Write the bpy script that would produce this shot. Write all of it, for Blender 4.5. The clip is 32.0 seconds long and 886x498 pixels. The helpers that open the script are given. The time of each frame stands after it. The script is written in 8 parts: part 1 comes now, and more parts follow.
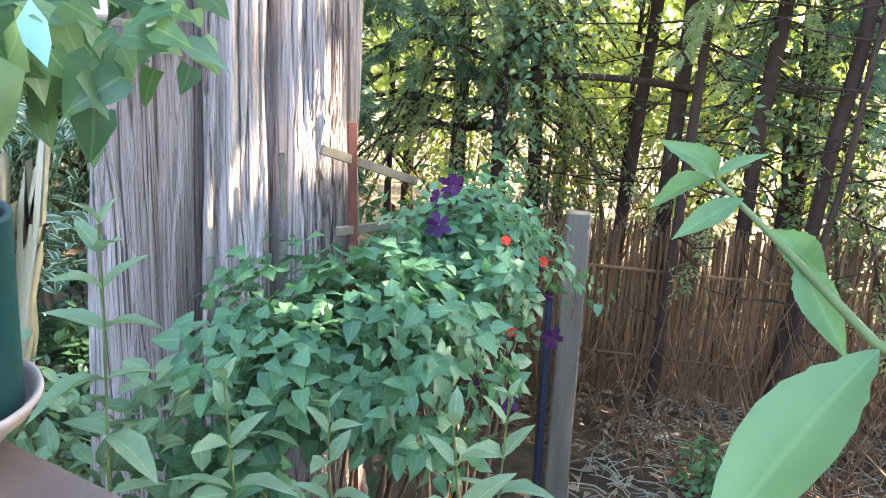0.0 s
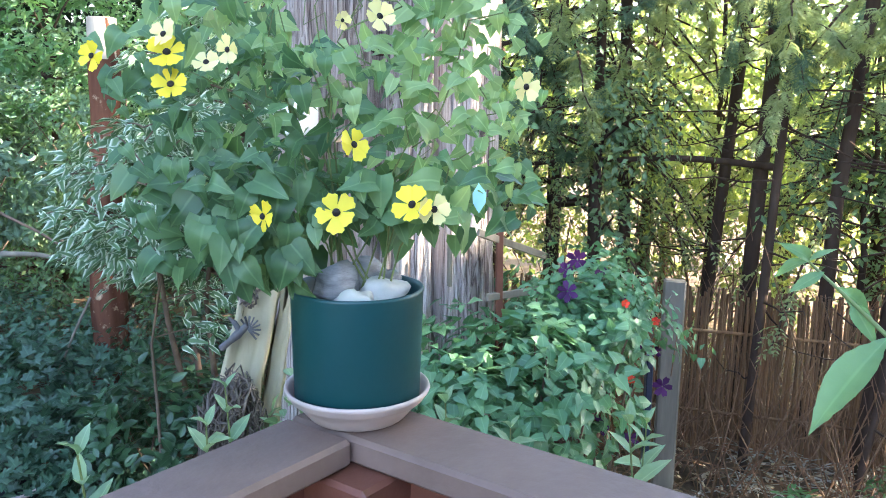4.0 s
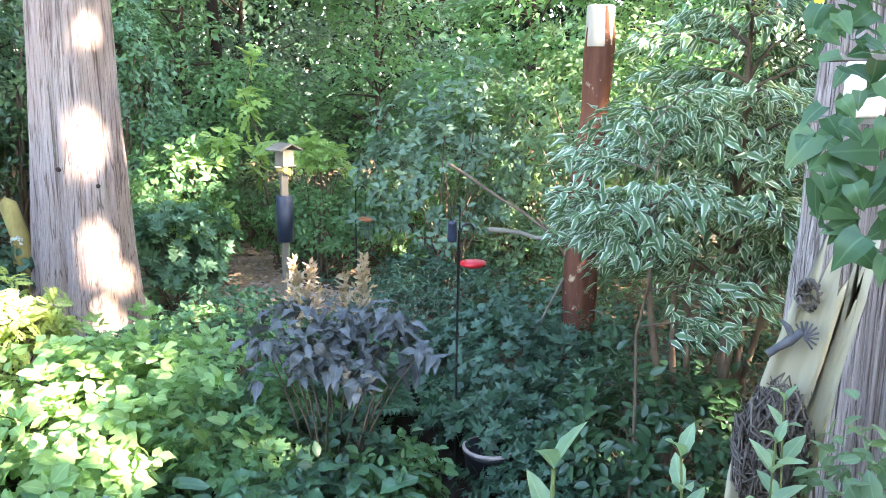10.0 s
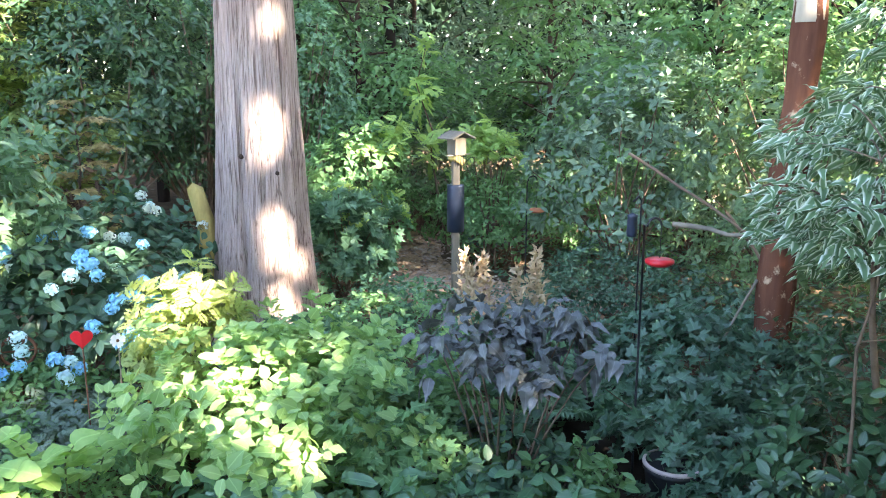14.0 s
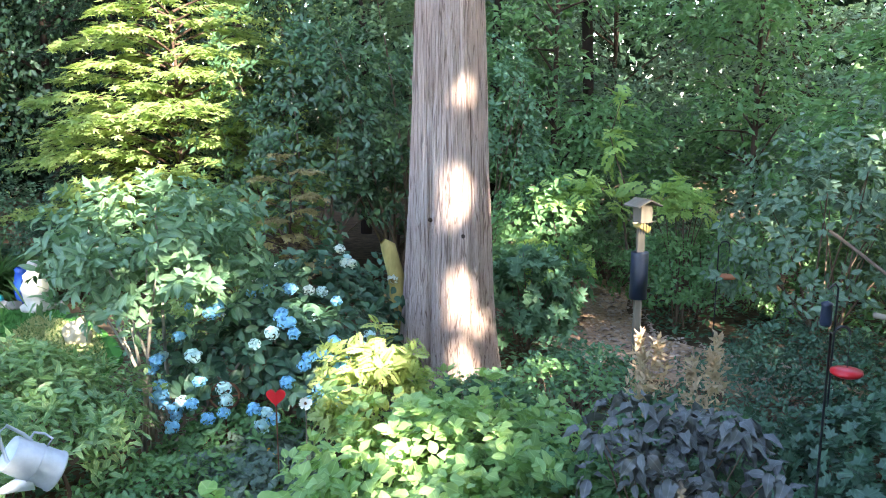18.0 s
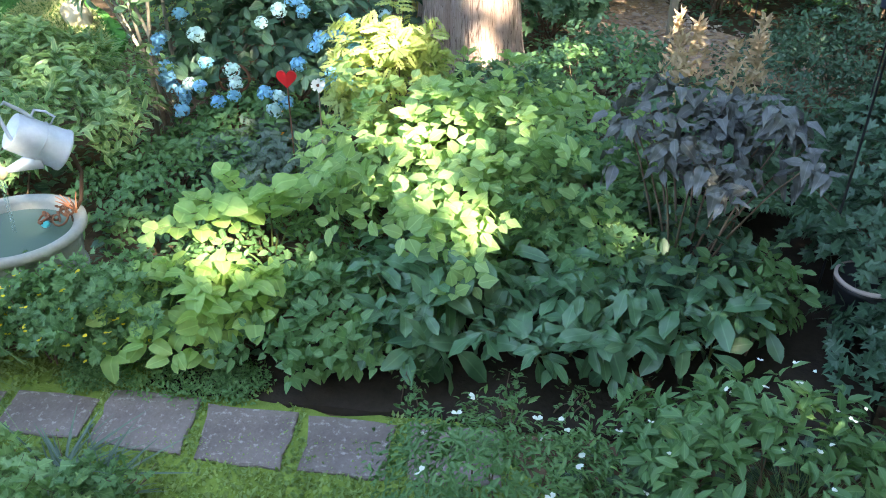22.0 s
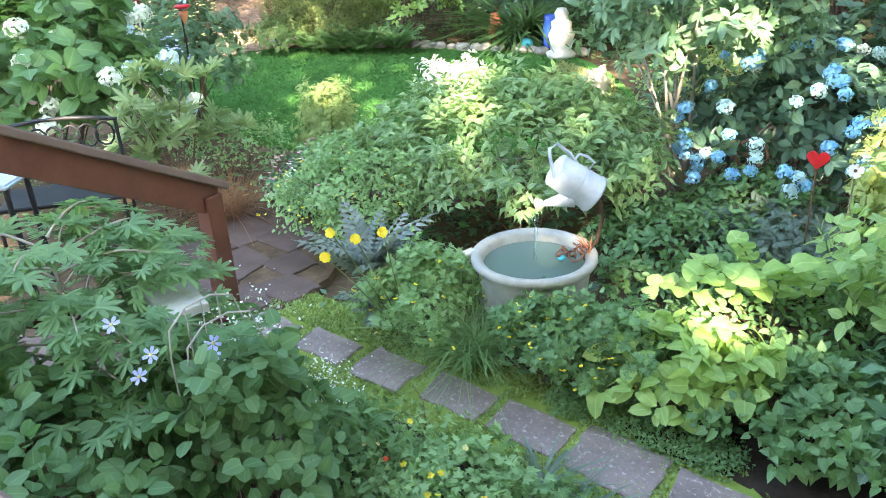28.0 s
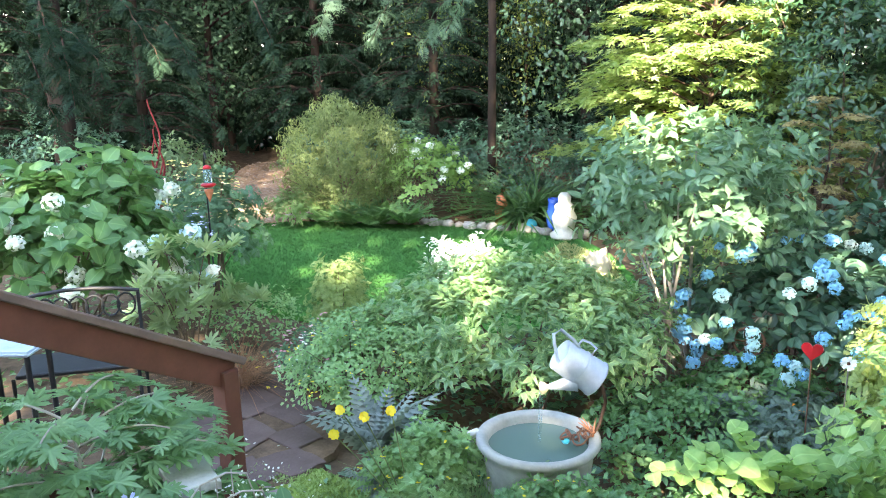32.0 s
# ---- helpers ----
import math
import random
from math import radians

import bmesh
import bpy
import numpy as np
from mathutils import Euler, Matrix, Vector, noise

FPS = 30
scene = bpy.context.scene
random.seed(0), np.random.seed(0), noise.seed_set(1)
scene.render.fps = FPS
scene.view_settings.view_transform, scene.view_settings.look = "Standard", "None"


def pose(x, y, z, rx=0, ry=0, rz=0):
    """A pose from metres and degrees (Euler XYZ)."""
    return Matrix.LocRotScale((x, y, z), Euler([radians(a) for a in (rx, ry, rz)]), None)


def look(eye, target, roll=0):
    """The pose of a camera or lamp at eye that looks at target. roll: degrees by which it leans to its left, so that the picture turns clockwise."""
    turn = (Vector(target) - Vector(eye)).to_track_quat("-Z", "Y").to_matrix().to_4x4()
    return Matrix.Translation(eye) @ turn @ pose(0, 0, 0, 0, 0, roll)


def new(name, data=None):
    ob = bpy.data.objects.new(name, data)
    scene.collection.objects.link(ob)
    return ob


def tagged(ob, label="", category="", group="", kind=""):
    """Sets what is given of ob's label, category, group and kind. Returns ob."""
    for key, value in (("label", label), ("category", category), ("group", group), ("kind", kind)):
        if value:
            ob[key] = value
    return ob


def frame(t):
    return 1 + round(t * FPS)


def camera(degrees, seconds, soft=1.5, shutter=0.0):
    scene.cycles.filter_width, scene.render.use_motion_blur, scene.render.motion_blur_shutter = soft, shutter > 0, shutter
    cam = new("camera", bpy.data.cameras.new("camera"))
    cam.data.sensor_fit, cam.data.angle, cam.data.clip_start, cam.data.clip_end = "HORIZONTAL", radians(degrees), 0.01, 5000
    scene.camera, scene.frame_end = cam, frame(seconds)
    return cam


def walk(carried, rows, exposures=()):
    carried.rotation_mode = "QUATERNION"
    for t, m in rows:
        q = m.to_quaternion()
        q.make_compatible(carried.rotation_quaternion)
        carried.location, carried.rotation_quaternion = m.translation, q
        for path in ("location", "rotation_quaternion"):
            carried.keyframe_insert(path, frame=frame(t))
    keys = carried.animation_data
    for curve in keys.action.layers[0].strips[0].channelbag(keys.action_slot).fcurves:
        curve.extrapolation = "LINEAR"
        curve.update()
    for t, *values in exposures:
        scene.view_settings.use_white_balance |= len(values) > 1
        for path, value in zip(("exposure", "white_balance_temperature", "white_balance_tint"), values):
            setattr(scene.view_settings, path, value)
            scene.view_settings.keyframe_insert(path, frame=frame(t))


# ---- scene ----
cam = camera(56.8, 32.0, soft=1.0)
PATH = [
    (0, (0.880, -0.121, 1.972), (4.200, 1.841, 0.908), 2.66),
    (0.5, (0.774, -0.179, 1.976), (4.123, 1.748, 0.946), 1.61),
    (1, (0.690, -0.219, 1.987), (4.061, 1.685, 0.982), 1.40),
    (1.5, (0.600, -0.283, 2.000), (3.963, 1.622, 0.969), 1.18),
    (2, (0.504, -0.324, 2.023), (3.820, 1.638, 0.945), 0.67),
    (2.5, (0.437, -0.299, 2.044), (3.601, 1.930, 1.033), -0.36),
    (3, (0.386, -0.253, 2.061), (3.566, 2.008, 1.177), -0.28),
    (3.5, (0.356, -0.223, 2.072), (3.550, 2.047, 1.268), 0.46),
    (5.5, (0.302, -0.215, 2.091), (3.436, 2.203, 1.521), 1.90),
    (6, (0.264, -0.226, 2.090), (3.314, 2.306, 1.549), 1.59),
    (6.5, (0.230, -0.208, 2.089), (3.181, 2.449, 1.599), 1.56),
    (7, (0.210, -0.180, 2.082), (2.906, 2.731, 1.575), 1.03),
    (7.5, (0.207, -0.157, 2.072), (2.667, 2.944, 1.500), 1.21),
    (8, (0.216, -0.116, 2.061), (2.372, 3.194, 1.434), 0.88),
    (8.5, (0.227, -0.066, 2.053), (2.286, 3.301, 1.402), 1.12),
    (9, (0.231, -0.003, 2.050), (2.200, 3.411, 1.367), 0.68),
    (9.5, (0.236, 0.057, 2.042), (1.983, 3.572, 1.272), 0.24),
    (10, (0.248, 0.091, 2.024), (1.869, 3.660, 1.227), 0.76),
    (10.5, (0.254, 0.125, 2.018), (1.880, 3.688, 1.206), 0.64),
    (11, (0.246, 0.166, 2.015), (1.859, 3.732, 1.188), 0.40),
    (11.5, (0.226, 0.212, 2.013), (1.859, 3.767, 1.181), 0.27),
    (12, (0.211, 0.240, 2.012), (1.876, 3.785, 1.201), 0.22),
    (12.5, (0.216, 0.266, 2.005), (1.788, 3.854, 1.192), 0.08),
    (13, (0.239, 0.300, 1.998), (1.651, 3.946, 1.156), 0.74),
    (13.5, (0.252, 0.319, 1.998), (1.475, 4.031, 1.148), 0.83),
    (14, (0.255, 0.328, 1.996), (1.127, 4.138, 1.145), -0.07),
    (14.5, (0.244, 0.314, 2.002), (0.948, 4.161, 1.163), -0.53),
    (16.5, (0.383, 0.237, 2.325), (0.535, 4.139, 1.456), 0.20),
    (17, (0.383, 0.238, 2.335), (0.441, 4.151, 1.509), 0.29),
    (17.5, (0.376, 0.243, 2.341), (0.316, 4.170, 1.581), 0.17),
    (18, (0.367, 0.272, 2.335), (0.291, 4.199, 1.577), 0.05),
    (18.5, (0.357, 0.306, 2.322), (0.264, 4.198, 1.404), 0.08),
    (19, (0.357, 0.339, 2.305), (0.238, 4.185, 1.213), 0.11),
    (19.5, (0.373, 0.376, 2.279), (0.223, 4.157, 0.984), -0.06),
    (20, (0.366, 0.414, 2.254), (0.210, 4.116, 0.748), -0.14),
    (20.5, (0.358, 0.440, 2.232), (0.195, 4.051, 0.521), -0.14),
    (21, (0.355, 0.458, 2.216), (0.194, 3.988, 0.342), 0.01),
    (21.5, (0.353, 0.468, 2.204), (0.199, 3.920, 0.188), 0.12),
    (22, (0.349, 0.476, 2.193), (0.211, 3.866, 0.075), 0.30),
    (22.5, (0.348, 0.479, 2.186), (0.214, 3.819, -0.010), 0.29),
    (23, (0.343, 0.476, 2.186), (0.127, 3.793, -0.039), 0.19),
    (23.5, (0.343, 0.466, 2.186), (-0.051, 3.768, -0.036), -0.23),
    (24, (0.329, 0.463, 2.190), (-0.213, 3.748, -0.026), -0.20),
    (24.5, (0.318, 0.465, 2.185), (-0.495, 3.736, 0.031), -0.56),
    (25, (0.251, 0.441, 2.171), (-0.826, 3.699, 0.116), -0.73),
    (25.5, (0.225, 0.430, 2.165), (-1.119, 3.628, 0.173), -1.51),
    (27.5, (0.082, 0.358, 2.122), (-1.825, 3.380, 0.325), -2.65),
    (28, (0.073, 0.341, 2.131), (-2.033, 3.270, 0.402), -3.04),
    (28.5, (0.071, 0.325, 2.146), (-2.127, 3.262, 0.552), -3.02),
    (29, (0.074, 0.309, 2.160), (-2.164, 3.285, 0.699), -2.91),
    (29.5, (0.080, 0.292, 2.174), (-2.180, 3.314, 0.848), -2.48),
    (30, (0.086, 0.279, 2.189), (-2.168, 3.340, 0.943), -1.80),
    (30.5, (0.094, 0.269, 2.201), (-2.139, 3.377, 1.036), -1.19),
    (31, (0.109, 0.253, 2.220), (-2.120, 3.381, 1.103), -1.17),
    (31.5, (0.121, 0.240, 2.233), (-2.117, 3.380, 1.169), -1.28),
    (32, (0.128, 0.219, 2.247), (-2.123, 3.382, 1.285), -1.30),
]
walk(cam, [(t, look(eye, target, roll)) for t, eye, target, roll in PATH], exposures=[(0.0, 4.12, 6650, 16), (3.0, 4.04, 6500, 15), (5.5, 3.87, 6400, 15), (9.0, 4.25, 6750, 16), (11.5, 4.18, 6850, 16), (14.0, 3.94, 6750, 16), (18.0, 3.55, 6600, 13), (20.0, 3.56, 6900, 11), (21.0, 3.5, 7050, 9), (22.5, 3.67, 7300, 10), (25.0, 3.84, 7700, 16), (28.0, 4.06, 7500, 12), (30.0, 4.06, 7300, 13), (32.0, 3.94, 7000, 13)])

# ---- light ----
SUN = Vector((0.45, -0.72, 0.53)).normalized()
world = bpy.data.worlds.new("world")
scene.world = world
world.use_nodes = True
wn = world.node_tree.nodes
sky = wn.new("ShaderNodeTexSky")
sky.sky_type, sky.sun_disc = "NISHITA", False
sky.sun_elevation = math.asin(SUN.z)
sky.sun_rotation = math.atan2(SUN.x, SUN.y)
sky.air_density, sky.dust_density, sky.ozone_density = 1.0, 1.2, 1.0
world.node_tree.links.new(sky.outputs["Color"], wn["Background"].inputs["Color"])
wn["Background"].inputs["Strength"].default_value = 0.15
sun = new("sun", bpy.data.lights.new("sun", "SUN"))
sun.data.energy, sun.data.angle, sun.data.color = 4.4, radians(0.53), (1.0, 0.91, 0.76)
sun.matrix_world = look(SUN * 40, (0, 0, 0))

# ---- tools of this scene ----
rng = np.random.default_rng(7)
ORIGIN = {}


def nz(v):
    return v / np.maximum(np.linalg.norm(v, axis=-1, keepdims=True), 1e-9)


def raw_mesh(name, V, F, mat, UV=None, smooth=False):
    """A mesh from arrays: V (n, 3), F (m, k)."""
    V, F = np.asarray(V, np.float32), np.asarray(F, np.int32)
    me = bpy.data.meshes.new(name)
    me.vertices.add(len(V))
    me.vertices.foreach_set("co", V.ravel())
    me.loops.add(F.size)
    me.loops.foreach_set("vertex_index", F.ravel())
    me.polygons.add(len(F))
    me.polygons.foreach_set("loop_start", np.arange(0, F.size, F.shape[1], dtype=np.int32))
    if UV is not None:
        me.uv_layers.new(name="UVMap").data.foreach_set("uv", np.asarray(UV, np.float32)[F.ravel()].ravel())
    if smooth:
        me.polygons.foreach_set("use_smooth", np.ones(len(F), bool))
    me.update(calc_edges=True)
    me.materials.append(mat)
    return me


def thing(name, x, y, z, label, category, group="", kind=""):
    ob = new(name)
    ob.location = (x, y, z)
    ob.empty_display_size = 0.05
    ORIGIN[ob.name] = np.array([x, y, z], float)
    return tagged(ob, label, category, group, kind)


def raw_part(name, V, F, mat, parent, label="", UV=None, smooth=False, kind=""):
    """A part from world coordinates under a thing or a part."""
    o = ORIGIN[parent.name]
    ob = new(name, raw_mesh(name, np.asarray(V) - o, F, mat, UV, smooth))
    ob.parent = parent
    ORIGIN[ob.name] = o
    return tagged(ob, label, kind=kind)


def raw_thing(name, V, F, mat, label, category, UV=None, smooth=False, group="", kind=""):
    """A thing that is one mesh, from world coordinates."""
    V = np.asarray(V, float)
    o = np.array([*V[:, :2].mean(0), V[:, 2].min()])
    ob = new(name, raw_mesh(name, V - o, F, mat, UV, smooth))
    ob.location = o
    ORIGIN[ob.name] = o
    return tagged(ob, label, category, group, kind)


def part(name, bm, material, parent, label=""):
    """A bmesh in world coordinates as one mesh under a thing or a part."""
    o = ORIGIN[parent.name]
    bmesh.ops.translate(bm, verts=bm.verts, vec=-Vector(o))
    me = bpy.data.meshes.new(name)
    bm.to_mesh(me)
    bm.free()
    me.materials.append(material)
    ob = new(name, me)
    ob.parent = parent
    ORIGIN[ob.name] = o
    return tagged(ob, label)


def bm_box(m, sx, sy, sz, bevel=0.004, seg=1):
    """A bevelled box of that size, centred, at the pose m."""
    bm = bmesh.new()
    bmesh.ops.create_cube(bm, size=1, matrix=Matrix.Diagonal((sx, sy, sz, 1)))
    if bevel:
        bmesh.ops.bevel(bm, geom=bm.edges[:], offset=bevel, segments=seg, affect="EDGES")
    bmesh.ops.transform(bm, verts=bm.verts, matrix=m)
    return bm


def beam(a, b, wide, high, bevel=0.004):
    """A board from a to b."""
    a, b = Vector(a), Vector(b)
    d = b - a
    x = d.normalized()
    y = Vector((0, 0, 1)).cross(x)
    y = y.normalized() if y.length > 1e-4 else Vector((0, 1, 0))
    z = x.cross(y)
    m = Matrix((x, y, z)).transposed().to_4x4()
    m.translation = (a + b) / 2
    return bm_box(m, d.length, wide, high, bevel)


def lathe(profile, centre, sides=40, squash=1.0):
    """Quads of a turned form: profile of (radius, height)."""
    p = np.array(profile, float)
    a = np.linspace(0, 2 * np.pi, sides, endpoint=False)
    V = np.stack([p[:, None, 0] * np.cos(a), p[:, None, 0] * np.sin(a) * squash, p[:, None, 1] + 0 * a], -1).reshape(-1, 3) + np.array(centre)
    i, j = np.meshgrid(np.arange(len(p) - 1), np.arange(sides), indexing="ij")
    k = (j + 1) % sides
    F = np.stack([i * sides + j, i * sides + k, (i + 1) * sides + k, (i + 1) * sides + j], -1).reshape(-1, 4)
    return V, F


def tubes(lines, sides=6):
    """Quads of tapered tubes: lines of (points (n, 3), radii (n)); all have the same number of points or not."""
    VV, FF, n0 = [], [], 0
    for pts, rad in lines:
        pts = np.asarray(pts, float)
        rad = np.broadcast_to(np.asarray(rad, float), (len(pts),))
        t = nz(np.gradient(pts, axis=0))
        ref = np.where(np.abs(t[:, 2:3]) > 0.9, [[1.0, 0, 0]], [[0, 0, 1.0]])
        u = nz(np.cross(t, ref))
        w = np.cross(t, u)
        a = np.linspace(0, 2 * np.pi, sides, endpoint=False)
        V = pts[:, None] + rad[:, None, None] * (np.cos(a)[:, None] * u[:, None] + np.sin(a)[:, None] * w[:, None])
        n = len(pts)
        i, j = np.meshgrid(np.arange(n - 1), np.arange(sides), indexing="ij")
        k = (j + 1) % sides
        FF.append(np.stack([i * sides + j, i * sides + k, (i + 1) * sides + k, (i + 1) * sides + j], -1).reshape(-1, 4) + n0)
        VV.append(V.reshape(-1, 3))
        n0 += n * sides
    return np.concatenate(VV), np.concatenate(FF)


def bend(a, b, n=6, sag=0.0, wob=0.0):
    """Points from a to b with a sag upwards and a wobble."""
    s = np.linspace(0, 1, n)[:, None]
    p = np.asarray(a, float) * (1 - s) + np.asarray(b, float) * s
    p[:, 2:] += sag * 4 * s * (1 - s)
    return p + wob * rng.normal(size=(n, 3)) * np.minimum(s, 1) * (s > 0)


# leaves: templates (V, F, UV) along +y, one long and one wide, facing +z
def fan(outline, c=(0, 0.4), dip=-0.06, curl=-0.15):
    o = np.array(outline, float)
    V = np.vstack([[c[0], c[1], dip], np.c_[o, np.zeros(len(o))]])
    V[:, 2] += curl * V[:, 1] ** 2
    n = len(o)
    F = np.array([[0, 1 + i, 1 + (i + 1) % n] for i in range(n)])
    return V, F, np.c_[np.abs(V[:, 0]) * 2, V[:, 1]]


def blade(rows, fold=0.12, curl=-0.2):
    """Rows of (height, half width): a leaf with a folded midrib."""
    V = [[0, 0, 0]]
    F = []
    for n, (y, w) in enumerate(rows):
        V += [[-w, y, fold * w * 2 + curl * y * y], [0, y, curl * y * y], [w, y, fold * w * 2 + curl * y * y]]
        b = 1 + 3 * n
        if n == 0:
            F += [[0, b + 1, b], [0, b + 2, b + 1]]
        else:
            a = b - 3
            F += [[a, a + 1, b + 1], [a, b + 1, b], [a + 1, a + 2, b + 2], [a + 1, b + 2, b + 1]]
    e = len(V)
    V.append([0, 1, curl])
    F += [[e - 3, e - 2, e], [e - 2, e - 1, e]]
    V = np.array(V, float)
    u = np.ones(len(V))
    u[[0, e]] = 0.0
    u[2:e:3] = 0.0
    return V, np.array(F), np.c_[u, V[:, 1]]


def compound(pairs, w=0.5, ln=0.34, narrow=0.3, curl=-0.35):
    """A leaf of many leaflets on a stalk."""
    V, F, U = [], [], []
    for n in range(pairs):
        y = 0.12 + 0.8 * n / pairs
        s = ln * (1 - 0.75 * (n / pairs) ** 1.4) * (1.0 if n else 0.8)
        for side in (-1, 1):
            b = len(V)
            tip = (side * w * s / ln * 0.9, y + s * 0.35)
            mid = (side * w * s / ln * 0.45, y + s * 0.1)
            V += [[0, y, 0], [mid[0], mid[1] - narrow * s * 0.5, 0.01], [tip[0], tip[1], -0.05], [mid[0], mid[1] + narrow * s * 0.75, 0.01]]
            F += [[b, b + 1, b + 2], [b, b + 2, b + 3]]
            U += [[0, y], [1, y], [0.5, y], [1, y]]
    b = len(V)
    V += [[-0.03, 0.82, 0], [0.03, 0.82, 0], [0, 1, 0], [-0.008, 0, 0], [0.008, 0, 0]]
    F += [[b, b + 1, b + 2], [b + 3, b + 4, b + 2]]
    U += [[1, 0.8], [1, 0.8], [0, 1], [0, 0], [0, 0]]
    V = np.array(V, float)
    V[:, 2] += curl * V[:, 1] ** 2
    return V, np.array(F), np.array(U)


def star(lobes=5, deep=0.45, spread=2.2, narrow=0.5):
    o = []
    for n in range(lobes):
        a = (n - (lobes - 1) / 2) * spread / (lobes - 1)
        r = 1 - 0.35 * abs(n - (lobes - 1) / 2) / ((lobes - 1) / 2)
        h = spread / (lobes - 1) / 2
        o += [(deep * np.sin(a - h) * r, deep * np.cos(a - h) * r), (np.sin(a - h * narrow) * r * 0.72, np.cos(a - h * narrow) * r * 0.72), (np.sin(a) * r, np.cos(a) * r), (np.sin(a + h * narrow) * r * 0.72, np.cos(a + h * narrow) * r * 0.72)]
    o += [(0.05, -0.02), (-0.05, -0.02)]
    return fan(o, (0, 0.12), -0.05, -0.12)


OVAL = blade([(0.25, 0.3), (0.55, 0.36), (0.82, 0.2)])
OVAL4 = blade([(0.45, 0.36)], 0.14)
OVAL8 = blade([(0.3, 0.32), (0.66, 0.33)])
LANCE = blade([(0.3, 0.26), (0.62, 0.24)], 0.2, -0.25)
KITE = (np.array([[0, 0, 0], [-0.4, 0.45, 0.1], [0, 1, -0.1], [0.4, 0.45, 0.1]], float), np.array([[0, 2, 1], [0, 3, 2]]), np.array([[0, 0], [1, 0.5], [0, 1], [1, 0.5]], float))
HEART = fan([(0, 0.04), (0.2, -0.1), (0.42, 0.02), (0.5, 0.25), (0.34, 0.58), (0.14, 0.84), (0, 1), (-0.14, 0.84), (-0.34, 0.58), (-0.5, 0.25), (-0.42, 0.02), (-0.2, -0.1)], (0, 0.3))
FERN = compound(11, 0.42, 0.36, 0.34)
SPRAY = compound(7, 0.5, 0.5, 0.22, -0.5)
SPRIG3 = compound(3, 0.5, 0.6, 0.3, -0.5)
PINNATE = compound(4, 0.8, 0.7, 0.55)
CUTPALM = star(7, 0.42, 3.5, 0.6)
IVY = star(5, 0.6, 2.8, 0.6)


def ovate(rows, fold=0.16, curl=-0.2, wave=0.035, back=0.0, cols=(-1, -0.55, 0, 0.55, 1)):
    """A leaf of rows (height, half width) with a folded rib and a wavy rim; back: lobes behind the stalk."""
    V = [[0, 0, 0]]
    for k, (y, w) in enumerate(rows):
        for q in cols:
            yy = y - back * abs(q) * (1 - y) ** 3
            V.append([q * w, yy, fold * abs(q) * w + curl * y * y + wave * abs(q) * (1 if (k + (q > 0)) % 2 else -1)])
    V.append([0, 1, curl])
    e, n = len(V) - 1, len(cols)
    F = []
    for k in range(len(rows)):
        b = 1 + n * k
        for q in range(n - 1):
            if k == 0:
                F.append([0, b + q + 1, b + q])
            else:
                F += [[b - n + q, b - n + 1 + q, b + q + 1], [b - n + q, b + q + 1, b + q]]
    F += [[e - n + q, e - n + 1 + q, e] for q in range(n - 1)]
    V = np.array(V, float)
    u = np.zeros(len(V))
    for q, v in enumerate(cols):
        u[1 + q : e : n] = abs(v)
    return V, np.array(F), np.c_[u, V[:, 1]]


HEARTLEAF = ovate([(0.06, 0.34), (0.24, 0.46), (0.5, 0.36), (0.75, 0.19)], back=0.16)
BROAD = ovate([(0.14, 0.26), (0.36, 0.42), (0.6, 0.36), (0.82, 0.18)])
POINTED = ovate([(0.12, 0.26), (0.3, 0.38), (0.55, 0.3), (0.8, 0.11)], fold=0.1, curl=-0.3)
THREE = (-1, 0, 1)
HEARTLITE = ovate([(0.1, 0.42), (0.34, 0.46), (0.68, 0.24)], back=0.16, cols=THREE)
BROADLITE = ovate([(0.2, 0.32), (0.5, 0.42), (0.8, 0.2)], cols=THREE)
POINTLITE = ovate([(0.28, 0.38), (0.64, 0.24)], fold=0.1, curl=-0.3, cols=THREE)
OBOVATE = ovate([(0.2, 0.1), (0.45, 0.25), (0.68, 0.33), (0.88, 0.2)], fold=0.12, curl=-0.3)
NOTCHPETAL = fan([(0.08, 0), (0.24, 0.32), (0.42, 0.72), (0.34, 0.86), (0.22, 0.88), (0.06, 1.02), (-0.1, 0.9), (-0.3, 0.92), (-0.4, 0.74), (-0.24, 0.32), (-0.08, 0)], (0, 0.5), 0.07, 0.16)
ROUNDLEAF = ovate([(0.03, 0.3), (0.17, 0.46), (0.38, 0.52), (0.62, 0.46), (0.83, 0.3)], fold=0.08, curl=-0.16, wave=0.008, back=0.1)
PETAL = fan([(0.06, 0), (0.3, 0.55), (0.2, 0.95), (0, 0.88), (-0.2, 0.95), (-0.3, 0.55), (-0.06, 0)], (0, 0.5), 0.03, 0.1)


def frames(ydir, up):
    """Axes (n, 3, 3) with y along ydir and z near up."""
    y = nz(ydir)
    x = nz(np.cross(y, up))
    return np.stack([x, y, np.cross(x, y)], 1)


def leaves(tpl, pos, ydir, up, size, wide=1.0):
    """All copies of a leaf template as arrays V, F, UV."""
    V, F, U = tpl
    n, m = len(pos), len(V)
    size = np.broadcast_to(np.asarray(size, float), (n,))
    local = V * np.array([wide, 1, 1])
    W = np.einsum("mk,nkj->nmj", local, frames(ydir, up)) * size[:, None, None] + np.asarray(pos)[:, None]
    return W.reshape(-1, 3), (F[None] + m * np.arange(n)[:, None, None]).reshape(-1, F.shape[1]), np.tile(U, (n, 1))


